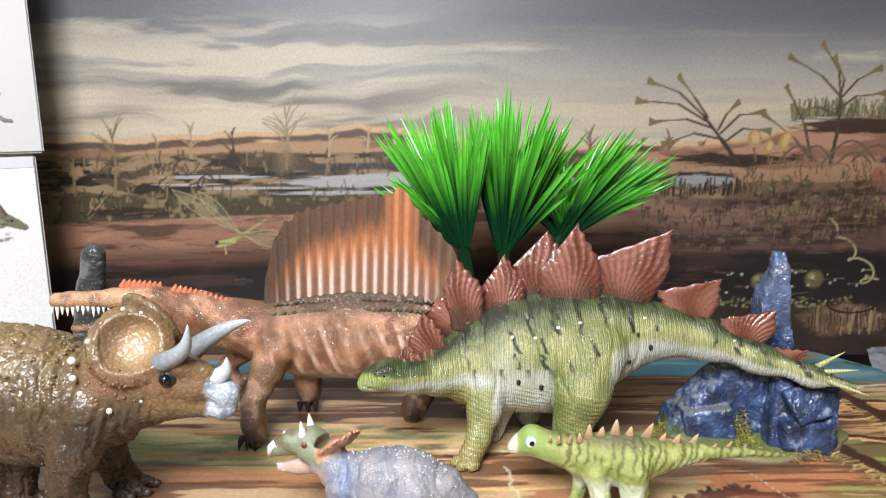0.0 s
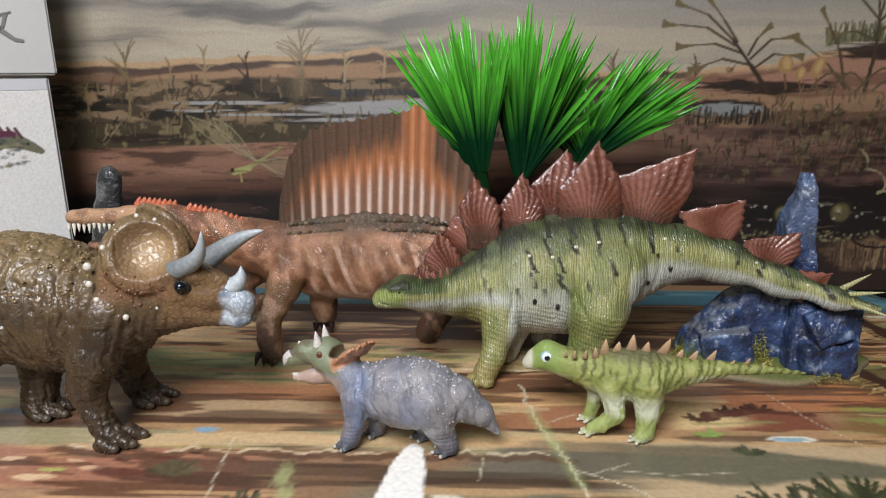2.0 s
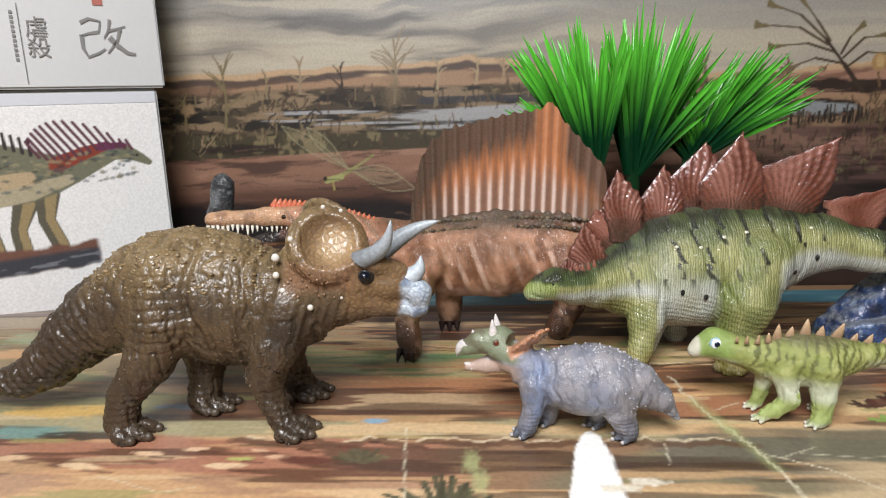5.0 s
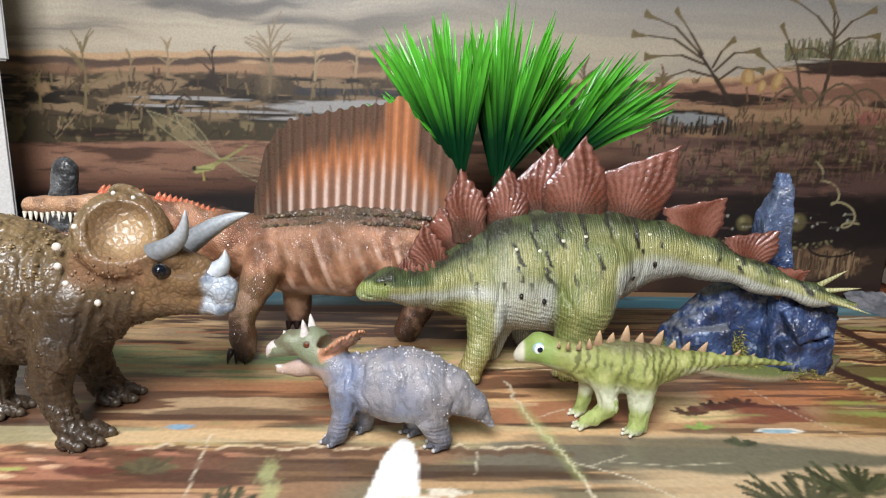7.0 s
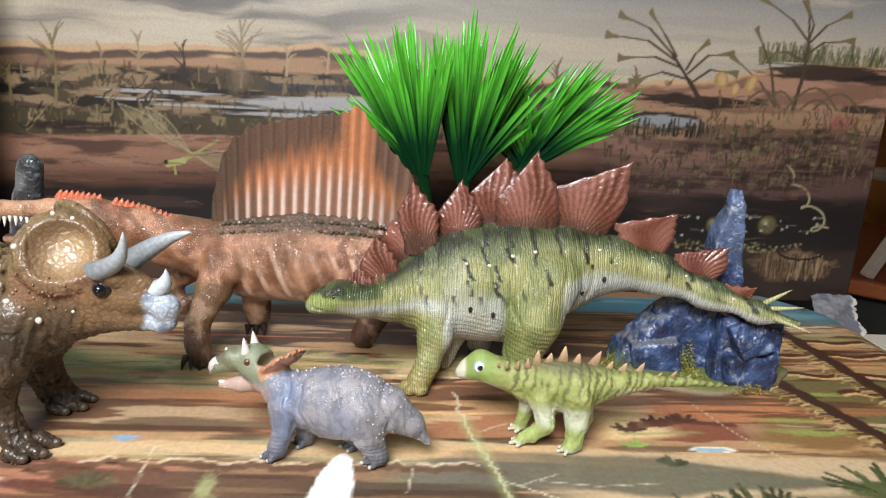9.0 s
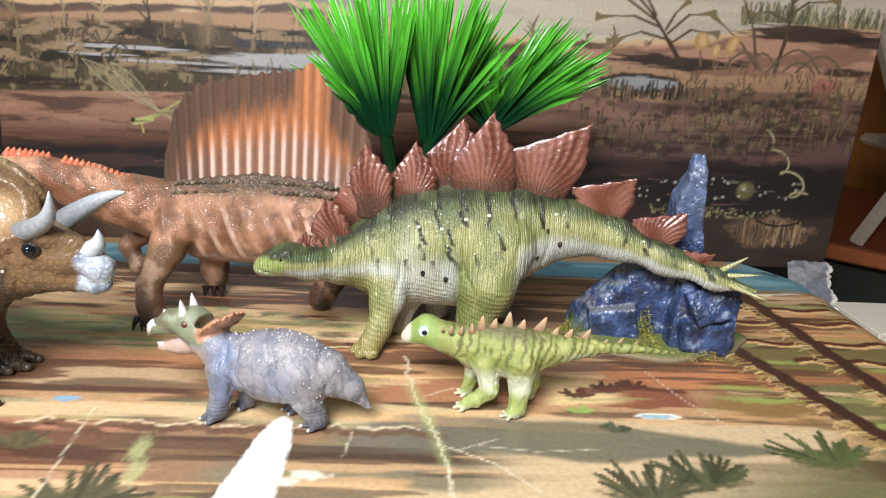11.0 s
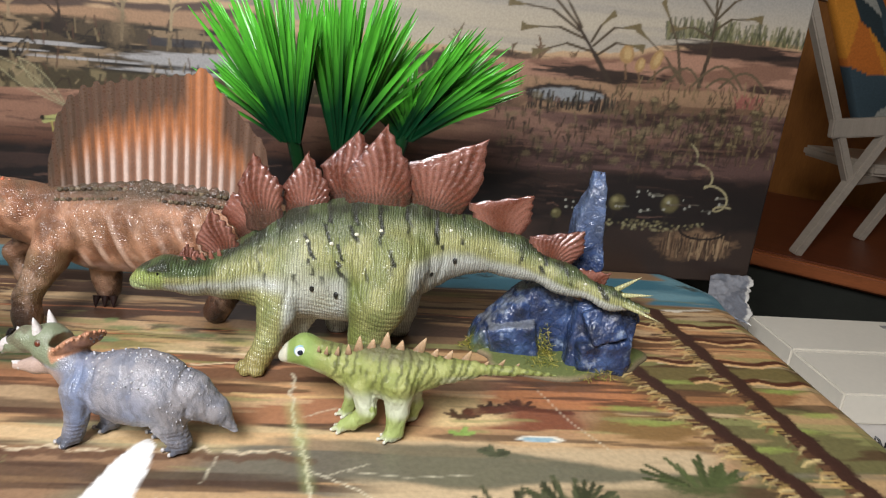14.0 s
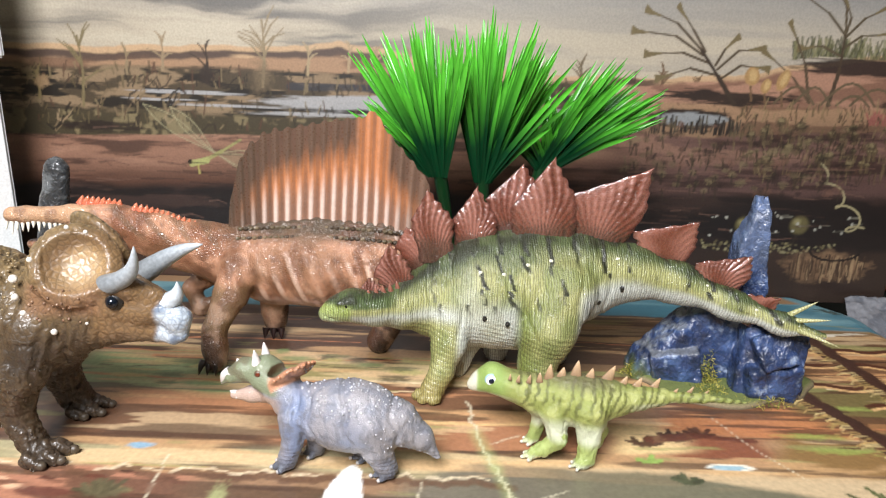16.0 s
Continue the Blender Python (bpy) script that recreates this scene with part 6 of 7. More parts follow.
    col = mix(col, lin(214, 170, 130), step(-0.10, -0.11, x) * step(0.095, 0.099, z) * 0.6)
    col = mix(col, lin(34, 24, 22), step(-0.100, -0.104, x) * step(0.0985, 0.0975, z) * step(0.083, 0.0845, z))
    col = mix(col, lin(104, 70, 52), step(0.52, 0.66, fbm(x * 130, y * 130, z * 130, 19)) * 0.55)
    col = mix(col, lin(206, 168, 140), step(0.56, 0.72, fbm(x * 100, y * 100, z * 100, 20)) * step(0.085, 0.07, z) * 0.45)
    fig = Figure()
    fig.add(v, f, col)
    outline = ((0.0, 0.088), (0.015, 0.112), (0.045, 0.136), (0.095, 0.155), (0.19, 0.1675), (0.36, 0.1735), (0.50, 0.1780), (0.64, 0.1805), (0.705, 0.1868), (0.770, 0.1710), (0.85, 0.1575), (0.93, 0.1440), (0.98, 0.134), (1.0, 0.108))
    cols, rows = 240, 44
    grid, pig = {-1: [], 1: []}, []
    for i in range(cols):
        t = i / (cols - 1)
        top = np.interp(t, [o[0] for o in outline], [o[1] for o in outline])
        rib = math.sin(t * 2 * math.pi * 18 + 0.6 * math.sin(9 * t))
        top += 0.0014 * max(rib, -0.4) * (1.8 if t < 0.25 else 1.0)
        rag = fbm(np.array([t * 60.0]), np.array([0.5]), np.array([0.5]), 77)[0] - 0.5
        for j in range(rows):
            hh = j / (rows - 1)
            x0 = -0.006 + 0.150 * t + 0.004 * (hh - 0.3) - 0.006 * (1 - t) ** 3 * hh
            z0 = 0.080 + (top - 0.080) * hh
            thick = 0.0035 * (1 - hh) ** 2 + 0.0007 + 0.0014 * max(rib, -0.5) * (1 - 0.45 * hh)
            for sgn in (-1, 1):
                grid[sgn].append((x0, c - 0.004 + sgn * thick + 0.002 * math.sin(5 * t), z0))
            centre = hh + 0.5 * abs(t - 0.55) ** 1.4
            colour = mix(lin(150, 112, 92)[None], lin(206, 182, 168), [float(step(-0.1, 0.8, rib))])
            colour = mix(colour, lin(186, 118, 72), [float(step(0.42, 0.70, centre + 0.22 * rag)) * 0.9])
            peak = float(step(0.10, 0.05, abs(t - 0.705)))
            colour = mix(colour, lin(86, 68, 56), [float(step(0.62, 0.88, centre + 0.16 * rag + 0.05 * rib)) * 0.97 * (1 - 0.85 * peak)])
            colour = mix(colour, lin(78, 62, 50), [float(step(0.27, 0.06, t + 0.05 * rib)) * 0.92])
            colour = mix(colour, lin(116, 90, 74), [float(step(0.80, 0.97, t + 0.05 * rib)) * 0.7])
            colour = mix(colour, lin(84, 58, 44), [float(step(0.1, 0.9, -rib)) * 0.55])
            colour = mix(colour, lin(92, 74, 56), [float(step(0.14, 0.05, hh)) * 0.85])
            pig.append(colour[0])
    for sgn in (-1, 1):
        q = [(i * rows + j, (i + 1) * rows + j, (i + 1) * rows + j + 1, i * rows + j + 1) for i in range(cols - 1) for j in range(rows - 1)]
        fig.add(grid[sgn], q if sgn < 0 else [k[::-1] for k in q], pig, 3)
    rnd = random.Random(4)
    for row in range(2):
        for i in range(34):
            t = i / 33
            z0 = 0.0955 + 0.0035 * math.sin(math.pi * t) - 0.006 * row
            fig.ball((0.002 + 0.134 * t, c - 0.0105 - 0.006 * row, z0), 0.0021, lin(*rnd.choice(((94, 82, 60), (68, 56, 42), (120, 104, 80)))), 0, (1.1, 0.8, 0.8), rings=4)
    for i in range(17):
        t = i / 16
        fig.spike((-0.164 + 0.060 * t, c - 0.0262 + 0.006 * t, 0.0995), (-0.164 + 0.060 * t, c - 0.0275 + 0.006 * t, 0.0950 - 0.0060 * rnd.random() ** 1.5), 0.0016, lin(238, 232, 216), 1, 7)
    for i in range(22):
        t = i / 21
        if 7 < i < 10:
            continue
        fig.spike((-0.115 + 0.080 * t, c - 0.013 + 0.006 * t, 0.1115 - 0.004 * t - 0.014 * t * t), (-0.113 + 0.080 * t, c - 0.013 + 0.006 * t, 0.118 - 0.004 * t - 0.014 * t * t), 0.0036, lin(198, 96, 66), 0, 7, tip_pigment=lin(214, 128, 92))
    fig.ball((-0.105, c - 0.023, 0.1045), 0.002, lin(40, 30, 20), 2)
    for k in (-1, 0, 1):
        fig.spike((-0.009 + 0.0045 * k, c - 0.059, 0.009), (-0.010 + 0.006 * k, c - 0.066, 0.001), 0.0034, lin(36, 28, 24), 1, 7, (0, -0.001, 0.002))
        fig.spike((0.020 + 0.0062 * k, c + 0.006, 0.008), (0.020 + 0.0068 * k, c + 0.002, 0.000), 0.0032, lin(36, 22, 20), 1, 7)
    return fig.done("spinosaurus_figure", (skin_orange, horn_paint, eye_gloss, skin_sail), (0.04, c, 0), "orange-brown sail-backed dinosaur figure with open toothed jaws", "dinosaur figure")


def baby_triceratops():
    c = 0.420
    s = Clay((0.022, c - 0.032, -0.003), (0.165, c + 0.036, 0.075), 0.00085)
    s.hull(((0.064, 0.029, 0.050, 0.431, 0.0095), (0.075, 0.023, 0.0485, 0.428, 0.0125), (0.085, 0.0175, 0.0500, 0.424, 0.0155), (0.097, 0.0140, 0.0538, 0.421, 0.0178), (0.110, 0.0140, 0.0560, 0.419, 0.0188), (0.122, 0.0155, 0.0535, 0.418, 0.0172), (0.132, 0.018, 0.048, 0.417, 0.0130), (0.141, 0.019, 0.040, 0.417, 0.0085)), 0.003)
    s.limb((0.134, 0.417, 0.034, 0.0115), (0.146, 0.417, 0.0245, 0.0072), (0.1565, 0.416, 0.0125, 0.0018), k=0.003)
    s.limb((0.077, c - 0.001, 0.032, 0.0098), (0.0755, c - 0.003, 0.018, 0.0062), (0.0720, c - 0.002, 0.0055, 0.0056), k=0.0015)
    s.limb((0.087, c + 0.012, 0.026, 0.0090), (0.0860, c + 0.012, 0.0055, 0.0056), k=0.002)
    s.limb((0.119, c - 0.007, 0.034, 0.0138), (0.123, c - 0.008, 0.019, 0.0085), (0.1285, c - 0.007, 0.0060, 0.0064), k=0.0015)
    s.limb((0.115, c + 0.008, 0.026, 0.0100), (0.1150, c + 0.009, 0.0055, 0.0058), k=0.002)
    hy = 0.435
    s.limb((0.066, hy - 0.003, 0.044, 0.0115), (0.057, hy, 0.0520, 0.0088), (0.046, hy, 0.0520, 0.0066), (0.0385, hy, 0.0485, 0.0048), k=0.003)
    s.limb((0.0385, hy, 0.0490, 0.0042), (0.0325, hy, 0.0440, 0.0016), k=0.0012)
    s.limb((0.062, hy - 0.001, 0.0405, 0.0078), (0.049, hy, 0.0370, 0.0048), (0.0385, hy, 0.0360, 0.0024), k=0.002)
    s.limb((0.0655, hy - 0.006, 0.0480, 0.0045), (0.055, hy - 0.005, 0.0475, 0.0045), k=0.003)
    tilt = np.array((-0.52, 0.42, 0.74))
    mid = np.array((0.0735, 0.4300, 0.0530))
    s.disc(mid, tilt, 0.0136, 0.0034, 0.0012)
    s.disc(mid + tilt * 0.0052, tilt, 0.0120, 0.0040, 0.0006, cut=True)
    feet = ((0.0720, c - 0.002), (0.0860, c + 0.012), (0.1285, c - 0.007), (0.1150, c + 0.009))
    for x0, y0 in feet:
        for dx, dy in ((-0.002, -0.0045), (-0.005, -0.001), (-0.004, 0.004)):
            s.limb((x0 + dx, y0 + dy, 0.0028, 0.0023), (x0 + dx * 1.3, y0 + dy * 1.15, 0.0020, 0.0019), k=0.0006)
    s.rough(0.0006, 0.006, 23)
    v, f = s.skin()
    x, y, z = v.T
    nn = normals_of(v, f)
    crease = folds(x * 1.4, y * 1.2, z * 0.7, 0.0060, 61)
    amount = -0.0003 * step(0.2, 0.0, crease)
    for x0 in (0.0795, 0.0865, 0.1075, 0.1330):
        amount -= 0.0011 * np.exp(-((x - x0 + 0.15 * (z - 0.035) + 0.0015 * np.sin(z * 330 + x0 * 900)) / 0.0013) ** 2) * step(0.014, 0.022, z)
    amount -= 0.0004 * step(0.020, 0.014, z) * (0.5 + 0.5 * np.sin(2 * math.pi * z / 0.0026))
    v = v + nn * (amount * step(0.066, 0.072, x))[:, None]
    n = fbm(x * 150, y * 150, z * 150, 24)
    col = mix(np.tile(lin(146, 143, 146), (len(v), 1)), lin(124, 126, 136), step(0.4, 0.7, n))
    col = mix(col, lin(100, 118, 152), np.clip(np.exp(-((x - 0.079) / 0.008) ** 2) * step(0.054, 0.045, z) + 0.6 * np.exp(-((x - 0.110) / 0.010) ** 2 - ((z - 0.032) / 0.010) ** 2), 0, 1) * 0.7)
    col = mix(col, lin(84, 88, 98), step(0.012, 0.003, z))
    col = mix(col, lin(104, 106, 114), step(0.16, 0.0, crease) * 0.6)
    head = step(0.069, 0.064, x) * step(0.0425, 0.0450, z)
    col = mix(col, lin(122, 130, 104), head)
    col = mix(col, lin(96, 84, 66), head * step(0.55, 0.7, n) * 0.6)
    col = mix(col, lin(186, 158, 140), step(0.072, 0.060, x) * step(0.0435, 0.0410, z) * step(0.03, 0.034, z) * 0.8)
    off = v - mid
    along = off @ (tilt / np.linalg.norm(tilt))
    round_off = np.sqrt(np.maximum((off**2).sum(1) - along**2, 0))
    frill = step(0.0050, 0.0035, np.abs(along)) * step(0.0155, 0.0145, round_off) * step(0.0600, 0.0630, x)
    col = mix(col, lin(200, 148, 116), frill)
    col = mix(col, lin(66, 52, 42), frill * step(0.0, 0.0010, along) * step(0.0130, 0.0115, round_off) * 0.3)
    col = mix(col, lin(120, 84, 60), frill * step(0.0112, 0.0125, round_off) * 0.4)
    fig = Figure()
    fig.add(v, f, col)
    pale = lin(206, 200, 196)
    fig.spike((0.0535, hy - 0.004, 0.0580), (0.0528, hy - 0.006, 0.0675), 0.0028, pale, 1, 9)
    fig.spike((0.0560, hy + 0.006, 0.0580), (0.0550, hy + 0.006, 0.0668), 0.0027, pale, 1, 9)
    fig.spike((0.0430, hy, 0.0550), (0.0412, hy, 0.0590), 0.0028, pale, 1, 9)
    fig.spike((0.0390, hy, 0.0500), (0.0315, hy, 0.0425), 0.0046, pale * 0.95, 1, 9, (-0.0016, 0, 0.0016))
    fig.spike((0.0410, hy, 0.0360), (0.0360, hy, 0.0385), 0.0030, pale * 0.9, 1, 8)
    fig.ball((0.0552, hy - 0.0080, 0.0538), 0.0024, lin(88, 74, 56), 0, (1, 0.7, 1))
    fig.ball((0.0552, hy - 0.0092, 0.0538), 0.0014, lin(96, 44, 28), 2, (1, 0.6, 1))
    rim = np.cross(tilt, (0.2, 1, 0.1))
    rim /= np.linalg.norm(rim)
    other = np.cross(tilt / np.linalg.norm(tilt), rim)
    for k in range(22):
        a = 2 * math.pi * k / 22
        p = mid + 0.0136 * (math.cos(a) * rim + math.sin(a) * other)
        if p[0] > 0.066:
            fig.ball(p, 0.0010, lin(190, 134, 100), 0, rings=4)
    studs(fig, v, nn, (x > 0.080) & (x < 0.136) & (z > 0.041) & (nn[:, 1] < 0.4), 85, 0.00065, ((176, 176, 180), (166, 168, 174), (196, 196, 198)), 9, lift=0.1)
    studs(fig, v, nn, (x > 0.112) & (x < 0.152) & (z > 0.015) & (nn[:, 1] < 0.2), 50, 0.00045, ((172, 172, 178), (190, 190, 196)), 10)
    for x0, y0 in feet:
        for dx, dy in ((-0.002, -0.0045), (-0.005, -0.001), (-0.004, 0.004)):
            fig.ball((x0 + dx * 1.6 - 0.0008, y0 + dy * 1.25, 0.0017), 0.0013, lin(176, 172, 168), 1, rings=4)
    return fig.done("young_triceratops_figure", (skin_grey, horn_paint, eye_gloss), (0.1, c, 0), "small grey-blue horned dinosaur figure with an orange frill", "dinosaur figure")


def baby_stegosaurus():
    c = 0.442
    s = Clay((0.165, c - 0.026, -0.003), (0.345, c + 0.030, 0.062), 0.00085)
    s.hull(((0.192, 0.0345, 0.0475, 0.453, 0.0062), (0.204, 0.0295, 0.0475, 0.450, 0.0090), (0.212, 0.0240, 0.0485, 0.447, 0.0112), (0.222, 0.0225, 0.0510, 0.444, 0.0132), (0.234, 0.0205, 0.0533, 0.442, 0.0148), (0.246, 0.0220, 0.0520, 0.441, 0.0135), (0.256, 0.0260, 0.0500, 0.441, 0.0110), (0.268, 0.0310, 0.0475, 0.441, 0.0080), (0.286, 0.0365, 0.0450, 0.441, 0.0045)), 0.003)
    s.limb((0.270, 0.441, 0.0395, 0.0070), (0.286, 0.441, 0.0408, 0.0042), (0.310, 0.440, 0.0415, 0.0026), (0.3355, 0.440, 0.0395, 0.0010), k=0.003)
    s.limb((0.190, 0.454, 0.0410, 0.0080), (0.212, 0.448, 0.0375, 0.0108), k=0.003)
    s.limb((0.198, 0.452, 0.0410, 0.0074), (0.1880, 0.455, 0.0425, 0.0086), (0.1815, 0.456, 0.0395, 0.0064), (0.1765, 0.456, 0.0370, 0.0036), k=0.003)
    s.limb((0.223, c - 0.005, 0.030, 0.0085), (0.2265, c - 0.008, 0.0150, 0.0054), (0.2190, c - 0.007, 0.0075, 0.0044), (0.2130, c - 0.006, 0.0045, 0.0040), k=0.0018)
    s.limb((0.218, c + 0.006, 0.026, 0.0065), (0.2165, c + 0.009, 0.0130, 0.0042), (0.2145, c + 0.010, 0.0045, 0.0042), k=0.002)
    s.limb((0.243, c - 0.008, 0.034, 0.0118), (0.2435, c - 0.011, 0.0180, 0.0066), (0.2425, c - 0.013, 0.0055, 0.0052), (0.2400, c - 0.014, 0.0038, 0.0044), k=0.0015)
    s.limb((0.250, c + 0.006, 0.028, 0.0080), (0.2540, c + 0.008, 0.0120, 0.0052), (0.2525, c + 0.008, 0.0045, 0.0050), k=0.002)
    feet = ((0.2130, c - 0.006), (0.2145, c + 0.010), (0.2400, c - 0.014), (0.2520, c + 0.008))
    for x0, y0 in feet:
        for dx, dy in ((-0.002, -0.0032), (-0.0042, -0.0005), (-0.003, 0.003)):
            s.limb((x0 + dx, y0 + dy, 0.0026, 0.0018), (x0 + dx * 1.4, y0 + dy * 1.2, 0.0018, 0.0014), k=0.0006)
    s.rough(0.0005, 0.006, 33)
    v, f = s.skin()
    x, y, z = v.T
    nn = normals_of(v, f)
    crease = folds(x * 1.6, y * 1.2, z * 0.6, 0.0055, 62)
    v = v - nn * (0.0006 * step(0.26, 0.0, crease) * step(0.196, 0.204, x))[:, None]
    n = fbm(x * 150, y * 150, z * 150, 34)
    col = mix(np.tile(lin(138, 146, 78), (len(v), 1)), lin(160, 164, 98), step(0.4, 0.7, n))
    limbs = np.clip(step(0.030, 0.020, z), 0, 1)
    col = mix(col, lin(160, 176, 104), limbs * 0.8)
    col = mix(col, lin(204, 208, 182), step(0.033, 0.024, z) * step(0.205, 0.215, x) * step(0.013, 0.02, z) * (nn[:, 2] < 0.2) * 0.9)
    col = mix(col, lin(206, 206, 180), step(0.262, 0.275, x) * step(0.0405, 0.0375, z) * 0.7)
    stripe = np.sin((x - 0.35 * (z - 0.04)) * 2 * math.pi / 0.0050 + 10 * (fbm(x * 120, y * 60, z * 160, 35) - 0.5))
    col = mix(col, lin(84, 88, 40), step(0.1, 0.6, stripe) * step(0.36, 0.48, fbm(x * 90, y * 90, z * 60, 36)) * step(0.028, 0.038, z) * step(0.194, 0.204, x) * 0.85)
    col = mix(col, lin(96, 92, 66), step(0.0455, 0.0520, z + 0.002 * (n - 0.5)) * step(0.19, 0.205, x) * step(0.30, 0.27, x) * 0.85)
    col = mix(col, lin(130, 160, 82), step(0.2, 0.19, x) * 0.7)
    col = mix(col, lin(206, 208, 178), step(0.205, 0.19, x) * step(0.0370, 0.0345, z) * 0.7)
    col = mix(col, lin(212, 208, 190), step(0.1795, 0.1775, x) * 0.9)
    col = mix(col, lin(204, 204, 190), step(0.006, 0.002, z) * 0.6)
    fig = Figure()
    fig.add(v, f, col)
    fig.ball((0.1866, 0.4478, 0.0445), 0.0040, lin(150, 180, 190), 2, (1, 0.45, 1), rings=8)
    fig.ball((0.1866, 0.4466, 0.0445), 0.0032, lin(226, 232, 234), 2, (1, 0.4, 1), rings=8)
    fig.ball((0.1866, 0.4455, 0.0447), 0.0017, lin(14, 24, 44), 2, (1, 0.4, 1), rings=6)
    fig.ball((0.1766, 0.456, 0.0375), 0.0042, lin(214, 210, 194), 0, (0.8, 0.9, 1.1))
    for x0, z0, tx, tz, w in ((0.1970, 0.0490, 0.1972, 0.0520, 0.0014), (0.2015, 0.0490, 0.2020, 0.0530, 0.0017), (0.2075, 0.0490, 0.2085, 0.0535, 0.0020), (0.2140, 0.0495, 0.2138, 0.0550, 0.0026), (0.2195, 0.0500, 0.2200, 0.0595, 0.0040), (0.2265, 0.0515, 0.2278, 0.0580, 0.0040), (0.2345, 0.0525, 0.2355, 0.0632, 0.0046),
                              (0.2425, 0.0520, 0.2440, 0.0590, 0.0042), (0.2530, 0.0500, 0.2575, 0.0595, 0.0046), (0.2620, 0.0480, 0.2645, 0.0540, 0.0036), (0.2695, 0.0465, 0.2728, 0.0535, 0.0040), (0.2800, 0.0450, 0.2842, 0.0530, 0.0038), (0.2910, 0.0435, 0.2945, 0.0480, 0.0024), (0.3010, 0.0435, 0.3045, 0.0482, 0.0022), (0.3100, 0.0430, 0.3135, 0.0462, 0.0018)):
        fig.spike((x0, c + 0.0015 * math.sin(x0 * 900), z0 - 0.002), (tx, c + 0.0015 * math.sin(x0 * 900), tz - 0.001), 0.8 * w, lin(120, 92, 66), 0, 10, flat=0.35, tip_pigment=lin(200, 168, 130), rings=6)
    for x0, y0 in feet:
        for dx, dy in ((-0.002, -0.0032), (-0.0042, -0.0005), (-0.003, 0.003)):
            fig.ball((x0 + dx * 1.6, y0 + dy * 1.25, 0.0015), 0.0011, lin(210, 206, 190), 0, rings=4)
    return fig.done("young_stegosaurus_figure", (skin_baby, horn_paint, eye_gloss), (0.235, c, 0), "small lime-green plated dinosaur figure with a large pale eye", "dinosaur figure")


triceratops()
stegosaurus()
spinosaurus()
baby_triceratops()
baby_stegosaurus()


# ---- painted rocks ----
def rock():
    s = Clay((0.285, 0.49, -0.003), (0.44, 0.60, 0.145), 0.0011)
    # sloping slab, front boulders, spire
    s.hull(((0.3000, -0.02, 0.008, 0.556, 0.012), (0.3060, -0.02, 0.0185, 0.556, 0.015), (0.3490, -0.02, 0.0595, 0.558, 0.017), (0.3600, -0.02, 0.0600, 0.558, 0.018), (0.3780, -0.02, 0.0520, 0.558, 0.018), (0.398, -0.02, 0.048, 0.556, 0.016)), 0.001, 5)
    s.block((0.330, 0.543, 0.012), (0.018, 0.010, 0.014), (4, -10, -8), 0.0025, 0.0008)
    s.block((0.392, 0.538, 0.024), (0.022, 0.019, 0.026), (-8, 6, -8), 0.0025, 0.0008)
    s.block((0.389, 0.522, 0.036), (0.013, 0.010, 0.013), (-24, -20, 6), 0.0012, 0.0005)
    s.block((0.391, 0.524, 0.013), (0.020, 0.012, 0.015), (8, -6, 8), 0.004, 0.0008)
    s.block((0.408, 0.535, 0.040), (0.008, 0.012, 0.008), (10, 35, 0), 0.0015, 0.0005)
    s.hull(((0.3655, 0.045, 0.072, 0.560, 0.008), (0.3690, 0.045, 0.1040, 0.560, 0.010), (0.3775, 0.045, 0.1350, 0.559, 0.0075), (0.3860, 0.045, 0.1355, 0.557, 0.0075), (0.3878, 0.045, 0.1100, 0.557, 0.009), (0.3915, 0.045, 0.0780, 0.556, 0.009)), 0.0008, 5)
    s.rough(0.0020, 0.009, 43, 4)
    v, f = s.skin()
    nn = normals_of(v, f)
    x, y, z = v.T
    n = fbm(x * 90, y * 90, z * 90, 44)
    chip = fbm(x * 300, y * 300, z * 300, 46)
    col = mix(np.tile(lin(46, 62, 98), (len(v), 1)), lin(70, 92, 134), step(0.50, 0.72, n))
    col = mix(col, lin(34, 42, 62), step(0.47, 0.30, n) * 0.9)
    col = mix(col, lin(158, 172, 194), step(0.60, 0.74, chip) * step(0.42, 0.6, n) * 0.7)
    # light on upward slab faces and spire painted in as greyer, paler colour
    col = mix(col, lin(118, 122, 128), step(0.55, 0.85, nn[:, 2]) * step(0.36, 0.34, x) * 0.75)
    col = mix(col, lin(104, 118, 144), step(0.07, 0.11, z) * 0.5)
    col = mix(col, lin(84, 96, 42), step(0.020, 0.006, z + 0.03 * (fbm(x * 60, y * 60, z * 60, 45) - 0.4)) * step(0.325, 0.308, x) * 0.9)
    home = thing("blue_rock", (0.365, 0.545, 0), "dark blue painted rock with a leaning spire and yellow-green moss", "rock")
    fig = Figure()
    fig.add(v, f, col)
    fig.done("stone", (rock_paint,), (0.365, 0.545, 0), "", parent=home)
    fig = Figure()
    # moulded base with a pale rim
    ring, pts, pig, faces = 48, [(0.365, 0.540, 0.0045)], [lin(84, 94, 48)], []
    for k in range(ring):
        a = 2 * math.pi * k / ring
        r = 1 + 0.10 * math.sin(3 * a + 1) + 0.05 * math.sin(7 * a)
        pts += [(0.365 + 0.060 * r * math.cos(a), 0.540 + 0.031 * r * math.sin(a), 0.004), (0.365 + 0.064 * r * math.cos(a), 0.540 + 0.034 * r * math.sin(a), 0.0022), (0.365 + 0.065 * r * math.cos(a), 0.540 + 0.0345 * r * math.sin(a), -0.0005)]
        pig += [lin(96, 104, 56), lin(126, 112, 84), lin(70, 58, 44)]
        i, j = 1 + 3 * k, 1 + 3 * ((k + 1) % ring)
